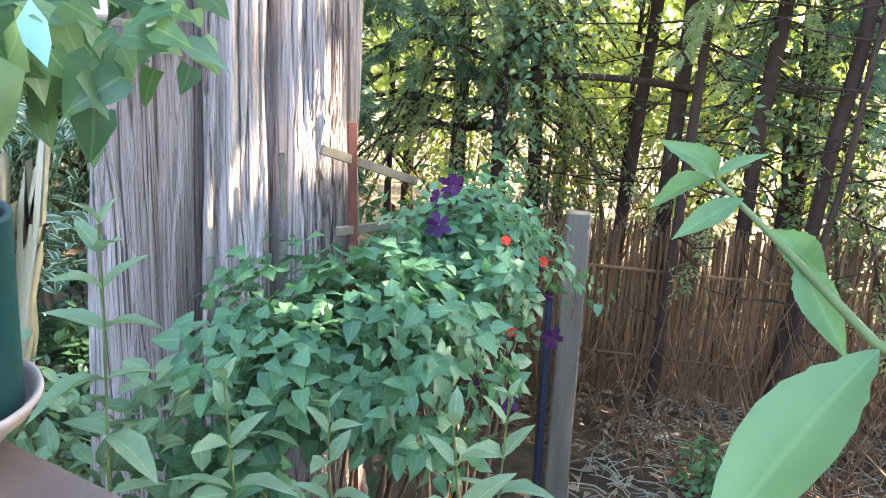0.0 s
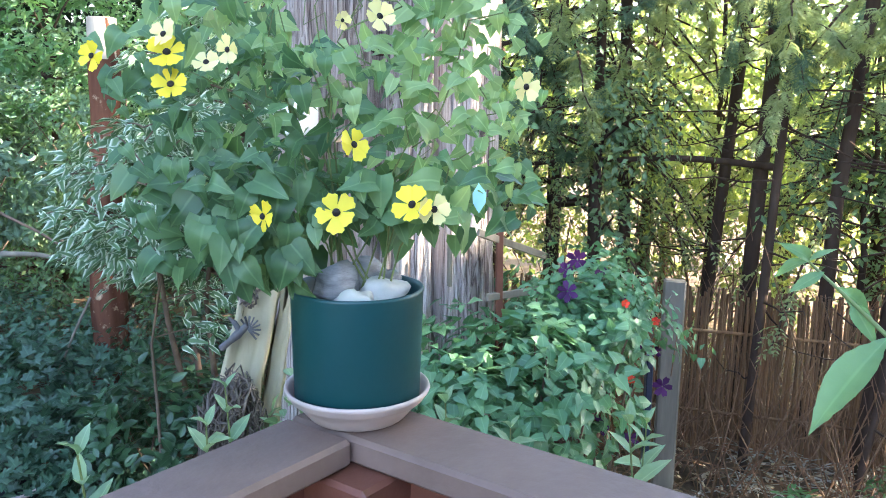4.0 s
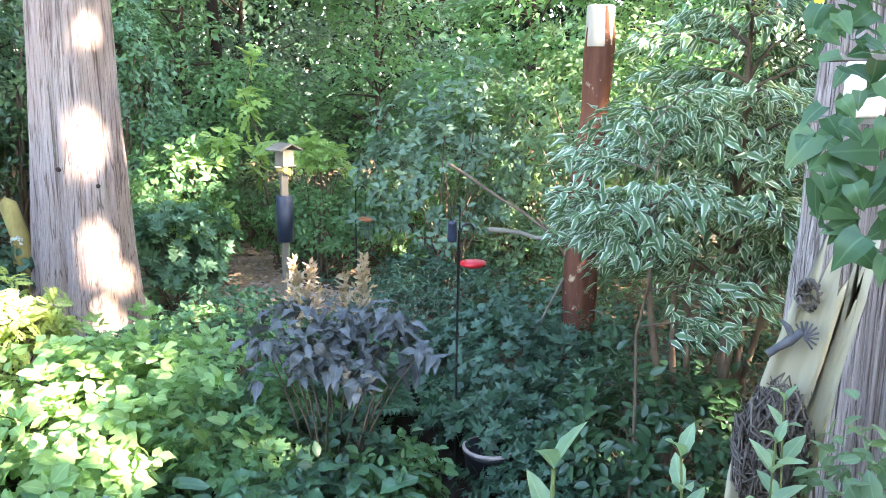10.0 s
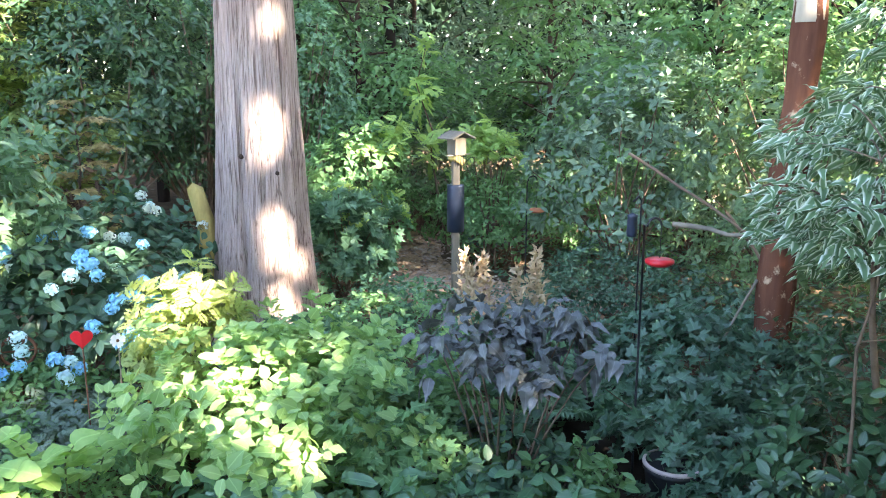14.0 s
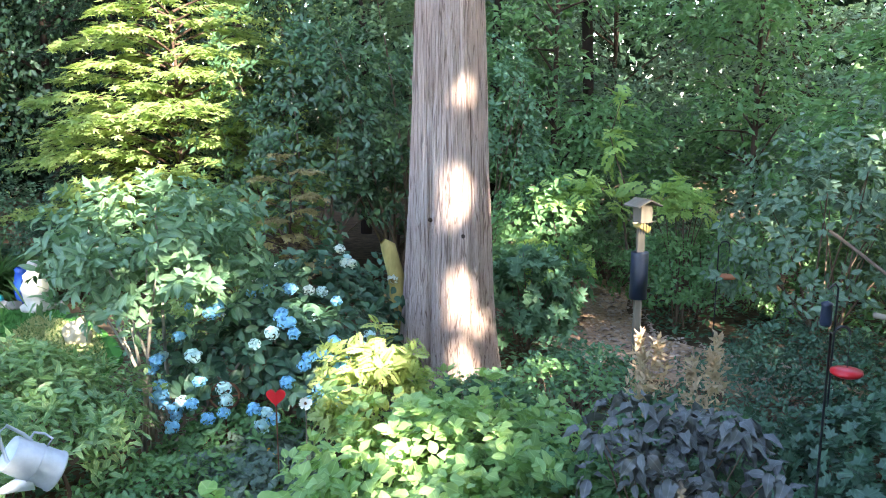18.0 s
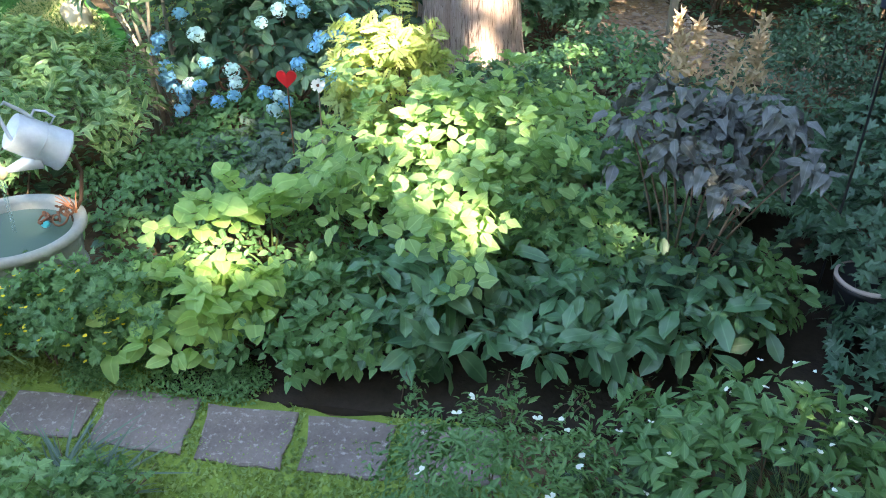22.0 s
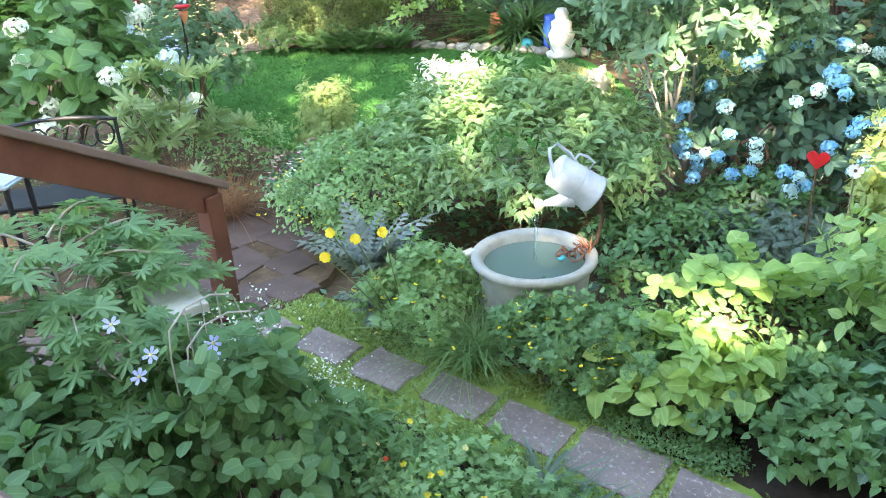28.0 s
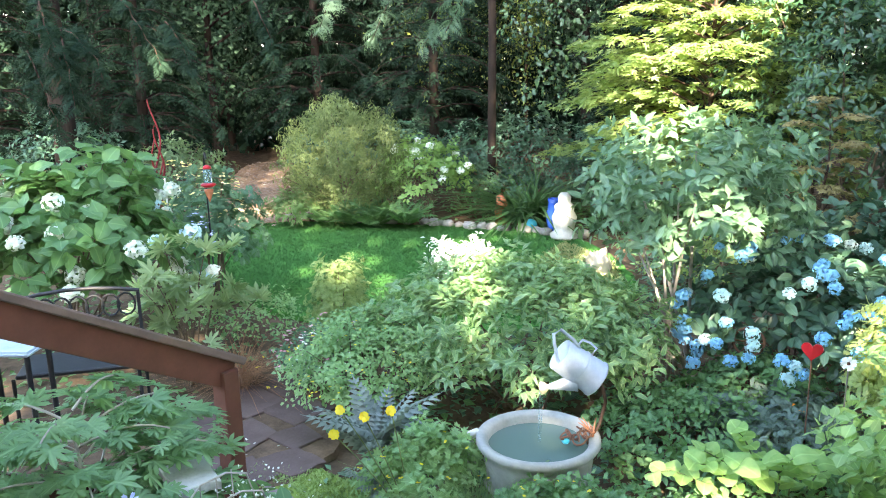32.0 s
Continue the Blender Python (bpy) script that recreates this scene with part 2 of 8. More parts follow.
def join(items):
    """Several (V, F, UV) with faces of one kind as one."""
    VV, FF, UU, n = [], [], [], 0
    for V, F, U in items:
        VV.append(V), FF.append(F + n), UU.append(U)
        n += len(V)
    return np.concatenate(VV), np.concatenate(FF), np.concatenate(UU)


def rosettes(c, axis, per, tilt=0.6, jitter=0.25, rad=0.02):
    """Leaf places round the tips c that point along axis: positions, directions, normals."""
    n = len(c)
    axis = nz(axis)
    ref = np.where(np.abs(axis[:, 2:3]) > 0.95, [[1.0, 0, 0]], [[0, 0, 1.0]])
    u = nz(np.cross(axis, ref))
    v = np.cross(axis, u)
    a = rng.uniform(0, 2 * np.pi, (n, 1)) + np.arange(per) * 2.4 + rng.normal(0, 0.2, (n, per))
    out = np.cos(a)[..., None] * u[:, None] + np.sin(a)[..., None] * v[:, None]
    d = nz(out + tilt * axis[:, None] + jitter * rng.normal(size=out.shape))
    p = c[:, None] + rad * (out + rng.normal(0, 1.0, (n, per, 1)) * axis[:, None])
    up = nz(axis[:, None] + 0.3 * np.array([0, 0, 1.0]) + 0 * out)
    return p.reshape(-1, 3), d.reshape(-1, 3), up.reshape(-1, 3)


def dome(c, r, n, low=-0.2, shell=0.25, lumps=0.18, freq=2.3):
    """Tip places over a lumpy ellipsoid: positions and outward directions."""
    d = nz(rng.normal(size=(int(n * 3) + 60, 3)))
    d = d[d[:, 2] > low][:n]
    ph = rng.uniform(0, 6.28, 6)
    bump = 1 + lumps * (np.sin(freq * 2 * d[:, 0] + ph[0]) * np.sin(freq * 2.3 * d[:, 1] + ph[1]) + np.sin(freq * 3.1 * d[:, 2] + ph[2]) * np.sin(freq * 3.7 * d[:, 0] + ph[3]))
    rr = bump * (1 - shell * rng.random(len(d)) ** 1.5)
    return np.array(c) + d * np.array(r) * rr[:, None], nz(d / np.array(r) * np.mean(r))


# ---- materials ----
def material(name):
    m = bpy.data.materials.new(name)
    m.use_nodes = True
    nt = m.node_tree
    return m, nt, nt.nodes["Principled BSDF"], nt.nodes["Material Output"]


def node(nt, kind, **values):
    n = nt.nodes.new(kind)
    for k, v in values.items():
        n.inputs[k.replace("_", " ")].default_value = v
    return n


def mixed(nt, fac, a, b, kind="MIX"):
    """A colour mix; a, b and fac may be sockets or values."""
    n = nt.nodes.new("ShaderNodeMix")
    n.data_type, n.blend_type = "RGBA", kind
    for i, v in ((0, fac), (6, a), (7, b)):
        if isinstance(v, bpy.types.NodeSocket):
            nt.links.new(v, n.inputs[i])
        else:
            n.inputs[i].default_value = v
    return n.outputs[2]


def ramp(nt, fac, stops):
    n = nt.nodes.new("ShaderNodeValToRGB")
    e = n.color_ramp.elements
    while len(e) < len(stops):
        e.new(0.5)
    for s, (p, c) in zip(e, stops):
        s.position, s.color = p, c
    nt.links.new(fac, n.inputs[0])
    return n.outputs[0]


def noise_out(nt, scale, detail=4.0, rough=0.55, stretch=(1, 1, 1), space="Object", distort=0.0):
    tc = nt.nodes.new("ShaderNodeTexCoord")
    mp = nt.nodes.new("ShaderNodeMapping")
    mp.inputs["Scale"].default_value = stretch
    nt.links.new(tc.outputs[space], mp.inputs["Vector"])
    n = node(nt, "ShaderNodeTexNoise", Scale=scale, Detail=detail, Roughness=rough, Distortion=distort)
    nt.links.new(mp.outputs["Vector"], n.inputs["Vector"])
    return n.outputs["Fac"]


def bump(nt, bsdf, height, strength=0.4, distance=0.01):
    b = node(nt, "ShaderNodeBump", Strength=strength, Distance=distance)
    nt.links.new(height, b.inputs["Height"])
    nt.links.new(b.outputs["Normal"], bsdf.inputs["Normal"])


def surface(name, dark, light, scale=6.0, rough=0.8, metal=0.0, stretch=(1, 1, 1), bumps=0.3, fine=60.0, spots=None, random_mix=0.0, spec=0.4):
    """A plain surface with grain at two scales; spots: (colour, amount, scale)."""
    m, nt, bsdf, _ = material(name)
    a, b = noise_out(nt, scale, 5, 0.6, stretch), noise_out(nt, fine, 3, 0.6, stretch)
    col = ramp(nt, a, [(0.3, dark), (0.7, light)])
    col = mixed(nt, 0.35, col, mixed(nt, b, dark, light))
    if random_mix:
        oi = nt.nodes.new("ShaderNodeObjectInfo")
        hs = node(nt, "ShaderNodeHueSaturation")
        mr = node(nt, "ShaderNodeMapRange")
        mr.inputs[3].default_value, mr.inputs[4].default_value = 1 - random_mix, 1 + random_mix
        nt.links.new(oi.outputs["Random"], mr.inputs[0])
        nt.links.new(mr.outputs[0], hs.inputs["Value"])
        nt.links.new(col, hs.inputs["Color"])
        col = hs.outputs[0]
    if spots:
        s = noise_out(nt, spots[2], 6, 0.7)
        f = ramp(nt, s, [(0.62 - 0.3 * spots[1], (0, 0, 0, 1)), (0.72 - 0.3 * spots[1], (1, 1, 1, 1))])
        col = mixed(nt, f, col, spots[0])
    nt.links.new(col, bsdf.inputs["Base Color"])
    bsdf.inputs["Roughness"].default_value, bsdf.inputs["Metallic"].default_value = rough, metal
    bsdf.inputs["Specular IOR Level"].default_value = spec
    if bumps:
        bump(nt, bsdf, mixed(nt, 0.5, a, b), bumps)
    return m


def leaf(name, c1, c2, trans=0.35, rough=0.5, margin=None, vein=0.25, spec=0.35, patch=0.5):
    """A leaf: colour varies from leaf to leaf and over the plant; margin: a pale edge."""
    if "petal" not in name:
        c1, c2 = (tuple(0.74 * v + 0.26 * (0.25 * c[0] + 0.6 * c[1] + 0.15 * c[2]) * k for v, k in zip(c[:3], (0.97, 1.0, 1.02))) + (1.0,) for c in (c1, c2))
    m, nt, bsdf, out = material(name)
    geo, oi = nt.nodes.new("ShaderNodeNewGeometry"), nt.nodes.new("ShaderNodeObjectInfo")
    add = nt.nodes.new("ShaderNodeMath")
    nt.links.new(geo.outputs["Random Per Island"], add.inputs[0])
    nt.links.new(oi.outputs["Random"], add.inputs[1])
    fr = nt.nodes.new("ShaderNodeMath")
    fr.operation = "FRACT"
    nt.links.new(add.outputs[0], fr.inputs[0])
    big = noise_out(nt, 2.2, 2, 0.5)
    f = mixed(nt, patch, fr.outputs[0], ramp(nt, big, [(0.35, (0, 0, 0, 1)), (0.65, (1, 1, 1, 1))]))
    col = mixed(nt, f, c1, c2)
    uv = nt.nodes.new("ShaderNodeUVMap")
    sep = nt.nodes.new("ShaderNodeSeparateXYZ")
    nt.links.new(uv.outputs[0], sep.inputs[0])
    rib = ramp(nt, sep.outputs[0], [(0.03, (1, 1, 1, 1)), (0.12, (0, 0, 0, 1))])
    pale = tuple(min(1, 1.6 * v + 0.03) for v in c2[:3]) + (1,)
    n = node(nt, "ShaderNodeMath")
    n.operation = "MULTIPLY"
    n.inputs[1].default_value = vein
    nt.links.new(rib, n.inputs[0])
    col = mixed(nt, n.outputs[0], col, pale)
    if margin:
        e = ramp(nt, sep.outputs[0], [(0.42, (0, 0, 0, 1)), (0.88, (1, 1, 1, 1))])
        col = mixed(nt, e, col, margin)
    nt.links.new(col, bsdf.inputs["Base Color"])
    bsdf.inputs["Roughness"].default_value = rough
    bsdf.inputs["Specular IOR Level"].default_value = spec
    bump(nt, bsdf, noise_out(nt, 90, 2), 0.15, 0.003)
    tr = node(nt, "ShaderNodeBsdfTranslucent")
    nt.links.new(mixed(nt, 1.0, col, (1.2, 1.2, 0.75, 1), "MULTIPLY"), tr.inputs["Color"])
    mx = node(nt, "ShaderNodeMixShader", Fac=trans)
    nt.links.new(bsdf.outputs[0], mx.inputs[1])
    nt.links.new(tr.outputs[0], mx.inputs[2])
    nt.links.new(mx.outputs[0], out.inputs["Surface"])
    return m


def g(r, gr, b):
    return (r, gr, b, 1.0)


SOIL = surface("dark_soil", g(0.018, 0.014, 0.011), g(0.055, 0.042, 0.032), 5, 0.95, fine=45, bumps=0.8, spec=0.1)
LITTER = surface("leaf_litter", g(0.035, 0.024, 0.016), g(0.2, 0.135, 0.085), 9, 0.95, fine=70, bumps=0.9, spec=0.1)
BARKCHIP = surface("bark_mulch", g(0.2, 0.12, 0.075), g(0.5, 0.35, 0.24), 22, 0.9, fine=90, bumps=0.9, spec=0.15)
MOSS = surface("moss", g(0.11, 0.165, 0.035), g(0.24, 0.33, 0.07), 7, 0.95, fine=120, bumps=1.0, spec=0.1)
GRASS = surface("lawn_turf", g(0.04, 0.15, 0.026), g(0.058, 0.19, 0.034), 1.2, 0.9, fine=150, bumps=0.8, spec=0.2)
STONE = surface("paving_stone", g(0.13, 0.098, 0.088), g(0.29, 0.24, 0.22), 5, 0.88, fine=80, bumps=1.0, spots=(g(0.36, 0.325, 0.3), 0.24, 34), random_mix=0.18)
FLAG = surface("red_grey_flagstone", g(0.07, 0.045, 0.038), g(0.135, 0.092, 0.078), 7, 0.85, fine=60, bumps=0.6, random_mix=0.1)
ROCK = surface("garden_rock", g(0.16, 0.15, 0.14), g(0.42, 0.39, 0.35), 9, 0.85, fine=40, bumps=0.6, random_mix=0.25)
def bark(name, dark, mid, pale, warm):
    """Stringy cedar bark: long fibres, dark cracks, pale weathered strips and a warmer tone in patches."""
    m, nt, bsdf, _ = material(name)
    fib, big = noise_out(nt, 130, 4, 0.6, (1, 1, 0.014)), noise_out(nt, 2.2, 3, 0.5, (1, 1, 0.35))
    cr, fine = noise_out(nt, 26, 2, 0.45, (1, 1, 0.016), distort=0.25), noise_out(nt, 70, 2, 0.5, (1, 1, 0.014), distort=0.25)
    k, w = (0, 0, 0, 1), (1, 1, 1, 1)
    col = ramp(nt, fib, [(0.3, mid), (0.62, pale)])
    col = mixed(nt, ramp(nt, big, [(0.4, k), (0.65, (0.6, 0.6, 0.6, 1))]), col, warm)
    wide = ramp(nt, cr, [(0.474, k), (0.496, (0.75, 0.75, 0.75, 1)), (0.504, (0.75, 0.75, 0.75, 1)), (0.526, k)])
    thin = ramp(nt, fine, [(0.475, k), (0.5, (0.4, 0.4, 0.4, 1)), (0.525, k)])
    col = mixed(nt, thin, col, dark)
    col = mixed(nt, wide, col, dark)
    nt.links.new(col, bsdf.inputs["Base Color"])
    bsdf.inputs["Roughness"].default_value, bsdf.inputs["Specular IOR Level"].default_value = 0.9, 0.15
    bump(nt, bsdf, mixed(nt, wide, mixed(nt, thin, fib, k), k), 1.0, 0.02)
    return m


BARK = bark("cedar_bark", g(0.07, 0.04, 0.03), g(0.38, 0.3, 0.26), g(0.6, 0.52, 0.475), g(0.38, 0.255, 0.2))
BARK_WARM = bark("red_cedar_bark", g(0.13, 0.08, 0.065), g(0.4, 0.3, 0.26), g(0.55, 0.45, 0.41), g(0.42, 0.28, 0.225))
BARK_DARK = surface("dark_bark", g(0.022, 0.015, 0.012), g(0.1, 0.064, 0.046), 9, 0.95, stretch=(1, 1, 0.15), fine=30, bumps=0.6, spec=0.1)
# Darker copy of the dark bark; the woods' shade is put into it.
BARK_SHADE = surface("shaded_fir_bark", g(0.01, 0.008, 0.007), g(0.045, 0.032, 0.026), 9, 0.95, stretch=(1, 1, 0.15), fine=30, bumps=0.6, spec=0.1)
SNAG = surface("rotten_red_wood", g(0.06, 0.022, 0.015), g(0.2, 0.085, 0.05), 8, 0.95, stretch=(1, 1, 0.15), fine=30, bumps=0.7, spots=(g(0.5, 0.36, 0.24), 0.1, 9), spec=0.1)
DRIFT = surface("weathered_wood", g(0.3, 0.26, 0.17), g(0.52, 0.46, 0.32), 6, 0.9, stretch=(1, 1, 0.12), fine=30, bumps=0.8, spec=0.15)
GREYWOOD = surface("grey_post_wood", g(0.1, 0.085, 0.066), g(0.27, 0.235, 0.18), 8, 0.9, stretch=(1, 1, 0.1), fine=36, bumps=0.6, spec=0.15)
STAIN = surface("brown_stained_wood", g(0.085, 0.027, 0.017), g(0.175, 0.064, 0.041), 6, 0.5, stretch=(1, 1, 1), fine=40, bumps=0.25, spec=0.4)
CAPWOOD = surface("worn_brown_rail_paint", g(0.115, 0.072, 0.056), g(0.19, 0.128, 0.103), 5, 0.62, fine=50, bumps=0.3, spec=0.4)
STEM = surface("green_stem", g(0.08, 0.12, 0.03), g(0.2, 0.24, 0.09), 10, 0.7, bumps=0)
TWIG = surface("brown_twig", g(0.07, 0.045, 0.03), g(0.2, 0.14, 0.095), 12, 0.9, bumps=0.3)
PALETWIG = surface("pale_stem", g(0.25, 0.22, 0.16), g(0.48, 0.43, 0.34), 12, 0.8, bumps=0.3)
BAMBOO = surface("reed_fence", g(0.08, 0.042, 0.022), g(0.34, 0.18, 0.08), 14, 0.8, stretch=(1, 1, 0.1), fine=50, bumps=0.3, random_mix=0.35)
POTGREEN = surface("green_plastic", g(0.003, 0.045, 0.05), g(0.006, 0.062, 0.066), 5, 0.42, fine=60, bumps=0.05, spec=0.45)
SAUCER = surface("beige_plastic", g(0.37, 0.29, 0.26), g(0.48, 0.39, 0.35), 8, 0.5, fine=40, bumps=0.05)
ZINC = surface("galvanised_steel", g(0.32, 0.36, 0.4), g(0.5, 0.55, 0.6), 14, 0.55, metal=0.35, fine=45, bumps=0.1, spec=0.5)
TUBSTONE = surface("cast_stone", g(0.2, 0.21, 0.19), g(0.38, 0.38, 0.34), 8, 0.85, fine=70, bumps=0.3, spots=(g(0.22, 0.24, 0.19), 0.1, 8))
WHITESTONE = surface("white_pebble", g(0.34, 0.34, 0.31), g(0.56, 0.55, 0.5), 14, 0.75, fine=60, bumps=0.3)
DARKROCK = surface("striped_dark_rock", g(0.05, 0.05, 0.055), g(0.42, 0.42, 0.44), 16, 0.7, stretch=(1, 1, 4), fine=60, bumps=0.6)
BLACKMETAL = surface("black_iron", g(0.012, 0.012, 0.014), g(0.03, 0.03, 0.033), 12, 0.5, bumps=0.1)
BLACKTUBE = surface("dark_blue_plastic", g(0.015, 0.022, 0.04), g(0.03, 0.04, 0.065), 12, 0.4, bumps=0.05)
RUST = surface("rusty_iron", g(0.07, 0.03, 0.02), g(0.22, 0.1, 0.055), 20, 0.85, bumps=0.4)
REDPAINT = surface("red_enamel", g(0.42, 0.01, 0.018), g(0.55, 0.02, 0.026), 8, 0.35, bumps=0.05)
DULLRED = surface("dark_red_paint", g(0.14, 0.012, 0.014), g(0.24, 0.025, 0.028), 8, 0.7, bumps=0.1)
TERRA = surface("terracotta", g(0.35, 0.12, 0.06), g(0.55, 0.22, 0.11), 12, 0.85, bumps=0.3)
WHITEPAINT = surface("white_weathered_paint", g(0.62, 0.6, 0.56), g(0.82, 0.8, 0.76), 10, 0.6, bumps=0.2)
BLUEGLAZE = surface("blue_glaze", g(0.015, 0.05, 0.28), g(0.03, 0.1, 0.42), 6, 0.2, bumps=0.03)
TURQ = surface("turquoise_paint", g(0.02, 0.3, 0.42), g(0.05, 0.45, 0.55), 6, 0.4, bumps=0.03)
YELLOWPAINT = surface("yellow_paint", g(0.65, 0.42, 0.03), g(0.8, 0.55, 0.06), 6, 0.45, bumps=0.05)
LICHEN = surface("yellow_lichen_wood", g(0.22, 0.17, 0.05), g(0.55, 0.43, 0.15), 14, 0.9, stretch=(1, 1, 0.3), bumps=0.5)
CEDARPLY = surface("pale_cedar_board", g(0.3, 0.24, 0.17), g(0.5, 0.42, 0.32), 8, 0.8, stretch=(1, 1, 0.2), bumps=0.3)

# Sun and backlight are put into these two bright leaf colours.
L_SUNNY = leaf("painted_sun_leaves", g(0.3, 0.42, 0.06), g(0.55, 0.62, 0.16), 0.6, 0.5)
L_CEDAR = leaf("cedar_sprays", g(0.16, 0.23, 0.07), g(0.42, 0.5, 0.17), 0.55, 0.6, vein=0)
# Near-black needles: the shade of the woods is put into the colour.
L_CEDARDARK = leaf("shaded_fir_needles", g(0.008, 0.028, 0.014), g(0.02, 0.055, 0.028), 0.15, 0.8, vein=0, spec=0.06)
L_WOODS = leaf("woodland_leaves", g(0.065, 0.145, 0.05), g(0.17, 0.3, 0.1), 0.35, 0.5)
L_WOODSBLUE = leaf("bluish_shade_leaves", g(0.065, 0.15, 0.085), g(0.16, 0.29, 0.17), 0.3, 0.5)
# Dark leaf copy holding the shade of the left woods in its colour.
L_DARKWOOD = leaf("shaded_woodland_leaves", g(0.015, 0.05, 0.025), g(0.045, 0.11, 0.05), 0.2, 0.7, spec=0.1)
L_LAUREL = leaf("laurel_and_shade_leaves", g(0.018, 0.075, 0.025), g(0.05, 0.15, 0.045), 0.25, 0.3, spec=0.5)
L_LIMESUN = leaf("young_lime_leaves", g(0.22, 0.42, 0.05), g(0.42, 0.6, 0.1), 0.5, 0.5)
L_LIME = leaf("lime_leaves", g(0.2, 0.42, 0.05), g(0.36, 0.56, 0.09), 0.45, 0.5)
L_MAPLEPALE = leaf("pale_maple_leaves", g(0.18, 0.32, 0.1), g(0.34, 0.46, 0.19), 0.5, 0.5)
L_MAPLE = leaf("yellow_green_maple", g(0.16, 0.29, 0.05), g(0.36, 0.46, 0.1), 0.55, 0.5)
L_MID = leaf("fresh_green_leaves", g(0.06, 0.2, 0.05), g(0.15, 0.34, 0.09), 0.4, 0.45)
L_MIDBLUE = leaf("blue_green_leaves", g(0.045, 0.16, 0.07), g(0.115, 0.275, 0.125), 0.35, 0.45)
L_LIGHT = leaf("light_green_leaves", g(0.13, 0.33, 0.085), g(0.28, 0.5, 0.16), 0.4, 0.45)
L_HELL = leaf("leathery_green_leaves", g(0.038, 0.145, 0.055), g(0.085, 0.245, 0.09), 0.25, 0.33, spec=0.55)
L_DARK = leaf("dark_green_leaves", g(0.026, 0.1, 0.05), g(0.068, 0.185, 0.088), 0.25, 0.4, spec=0.45)
L_VARIEG = leaf("white_edged_leaves", g(0.07, 0.18, 0.06), g(0.14, 0.28, 0.1), 0.35, 0.5, margin=g(0.74, 0.8, 0.7), vein=0)
L_PURPLE = leaf("purple_leaves", g(0.046, 0.053, 0.053), g(0.122, 0.138, 0.135), 0.15, 0.4, vein=0.25, spec=0.5)
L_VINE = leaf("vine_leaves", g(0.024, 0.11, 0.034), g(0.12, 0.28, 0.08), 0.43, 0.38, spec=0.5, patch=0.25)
L_BAMBOO = leaf("golden_leaves", g(0.3, 0.4, 0.06), g(0.5, 0.58, 0.14), 0.5, 0.5)
L_FERN = leaf("fern_fronds", g(0.08, 0.2, 0.04), g(0.2, 0.36, 0.08), 0.4, 0.55, vein=0)
L_GREYGREEN = leaf("grey_green_leaves", g(0.07, 0.14, 0.1), g(0.16, 0.25, 0.18), 0.3, 0.55)
L_SILVER = leaf("silver_fern_fronds", g(0.12, 0.18, 0.165), g(0.28, 0.36, 0.32), 0.25, 0.55, vein=0)
L_GRASS = leaf("grass_blades", g(0.04, 0.14, 0.02), g(0.1, 0.24, 0.05), 0.35, 0.5, vein=0)
L_LAWN = leaf("lawn_blades", g(0.038, 0.165, 0.03), g(0.055, 0.2, 0.038), 0.3, 0.7, vein=0, spec=0.15)
L_MOSSTUFT = leaf("moss_tufts", g(0.14, 0.26, 0.045), g(0.32, 0.46, 0.085), 0.3, 0.7, vein=0)
L_RUSTGRASS = leaf("rusty_sedge", g(0.3, 0.11, 0.04), g(0.48, 0.24, 0.1), 0.3, 0.6, vein=0)
L_TAN = leaf("dry_plumes", g(0.4, 0.26, 0.15), g(0.56, 0.41, 0.26), 0.4, 0.8, vein=0)
F_YELLOW = leaf("yellow_petals", g(0.82, 0.62, 0.03), g(0.9, 0.76, 0.1), 0.35, 0.55, vein=0)
F_CREAM = leaf("cream_petals", g(0.8, 0.66, 0.26), g(0.85, 0.76, 0.42), 0.35, 0.55, vein=0)
F_BLUE = leaf("blue_petals", g(0.17, 0.46, 0.84), g(0.38, 0.69, 0.92), 0.35, 0.6, vein=0)
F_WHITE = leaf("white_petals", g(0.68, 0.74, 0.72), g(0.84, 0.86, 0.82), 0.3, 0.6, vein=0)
F_PALEBLUE = leaf("pale_blue_petals", g(0.42, 0.64, 0.76), g(0.66, 0.82, 0.86), 0.3, 0.6, vein=0)
F_PURPLE = leaf("purple_petals", g(0.045, 0.01, 0.06), g(0.11, 0.022, 0.13), 0.25, 0.6, vein=0)
F_LILAC = leaf("lilac_petals", g(0.36, 0.4, 0.84), g(0.56, 0.6, 0.92), 0.3, 0.6, vein=0)
F_PINK = leaf("pink_petals", g(0.62, 0.25, 0.36), g(0.8, 0.55, 0.6), 0.3, 0.6, vein=0)
F_RED = leaf("red_petals", g(0.65, 0.03, 0.02), g(0.8, 0.12, 0.05), 0.3, 0.6, vein=0)
F_ORANGE = leaf("orange_petals", g(0.75, 0.25, 0.02), g(0.85, 0.4, 0.05), 0.3, 0.6, vein=0)
F_BLACK = surface("black_eye", g(0.008, 0.006, 0.006), g(0.02, 0.014, 0.012), 20, 0.8, bumps=0)


def water_material():
    m, nt, bsdf, _ = material("pond_water")
    bsdf.inputs["Base Color"].default_value = g(0.1, 0.15, 0.13)
    bsdf.inputs["Roughness"].default_value = 0.06
    bump(nt, bsdf, noise_out(nt, 14, 2), 0.12, 0.01)
    return m


def glass_material(name, col):
    m, nt, bsdf, _ = material(name)
    bsdf.inputs["Base Color"].default_value = col
    bsdf.inputs["Roughness"].default_value, bsdf.inputs["Transmission Weight"].default_value = 0.08, 0.85
    return m


WATER, GLASS = water_material(), glass_material("pale_glass", g(0.6, 0.85, 0.9))

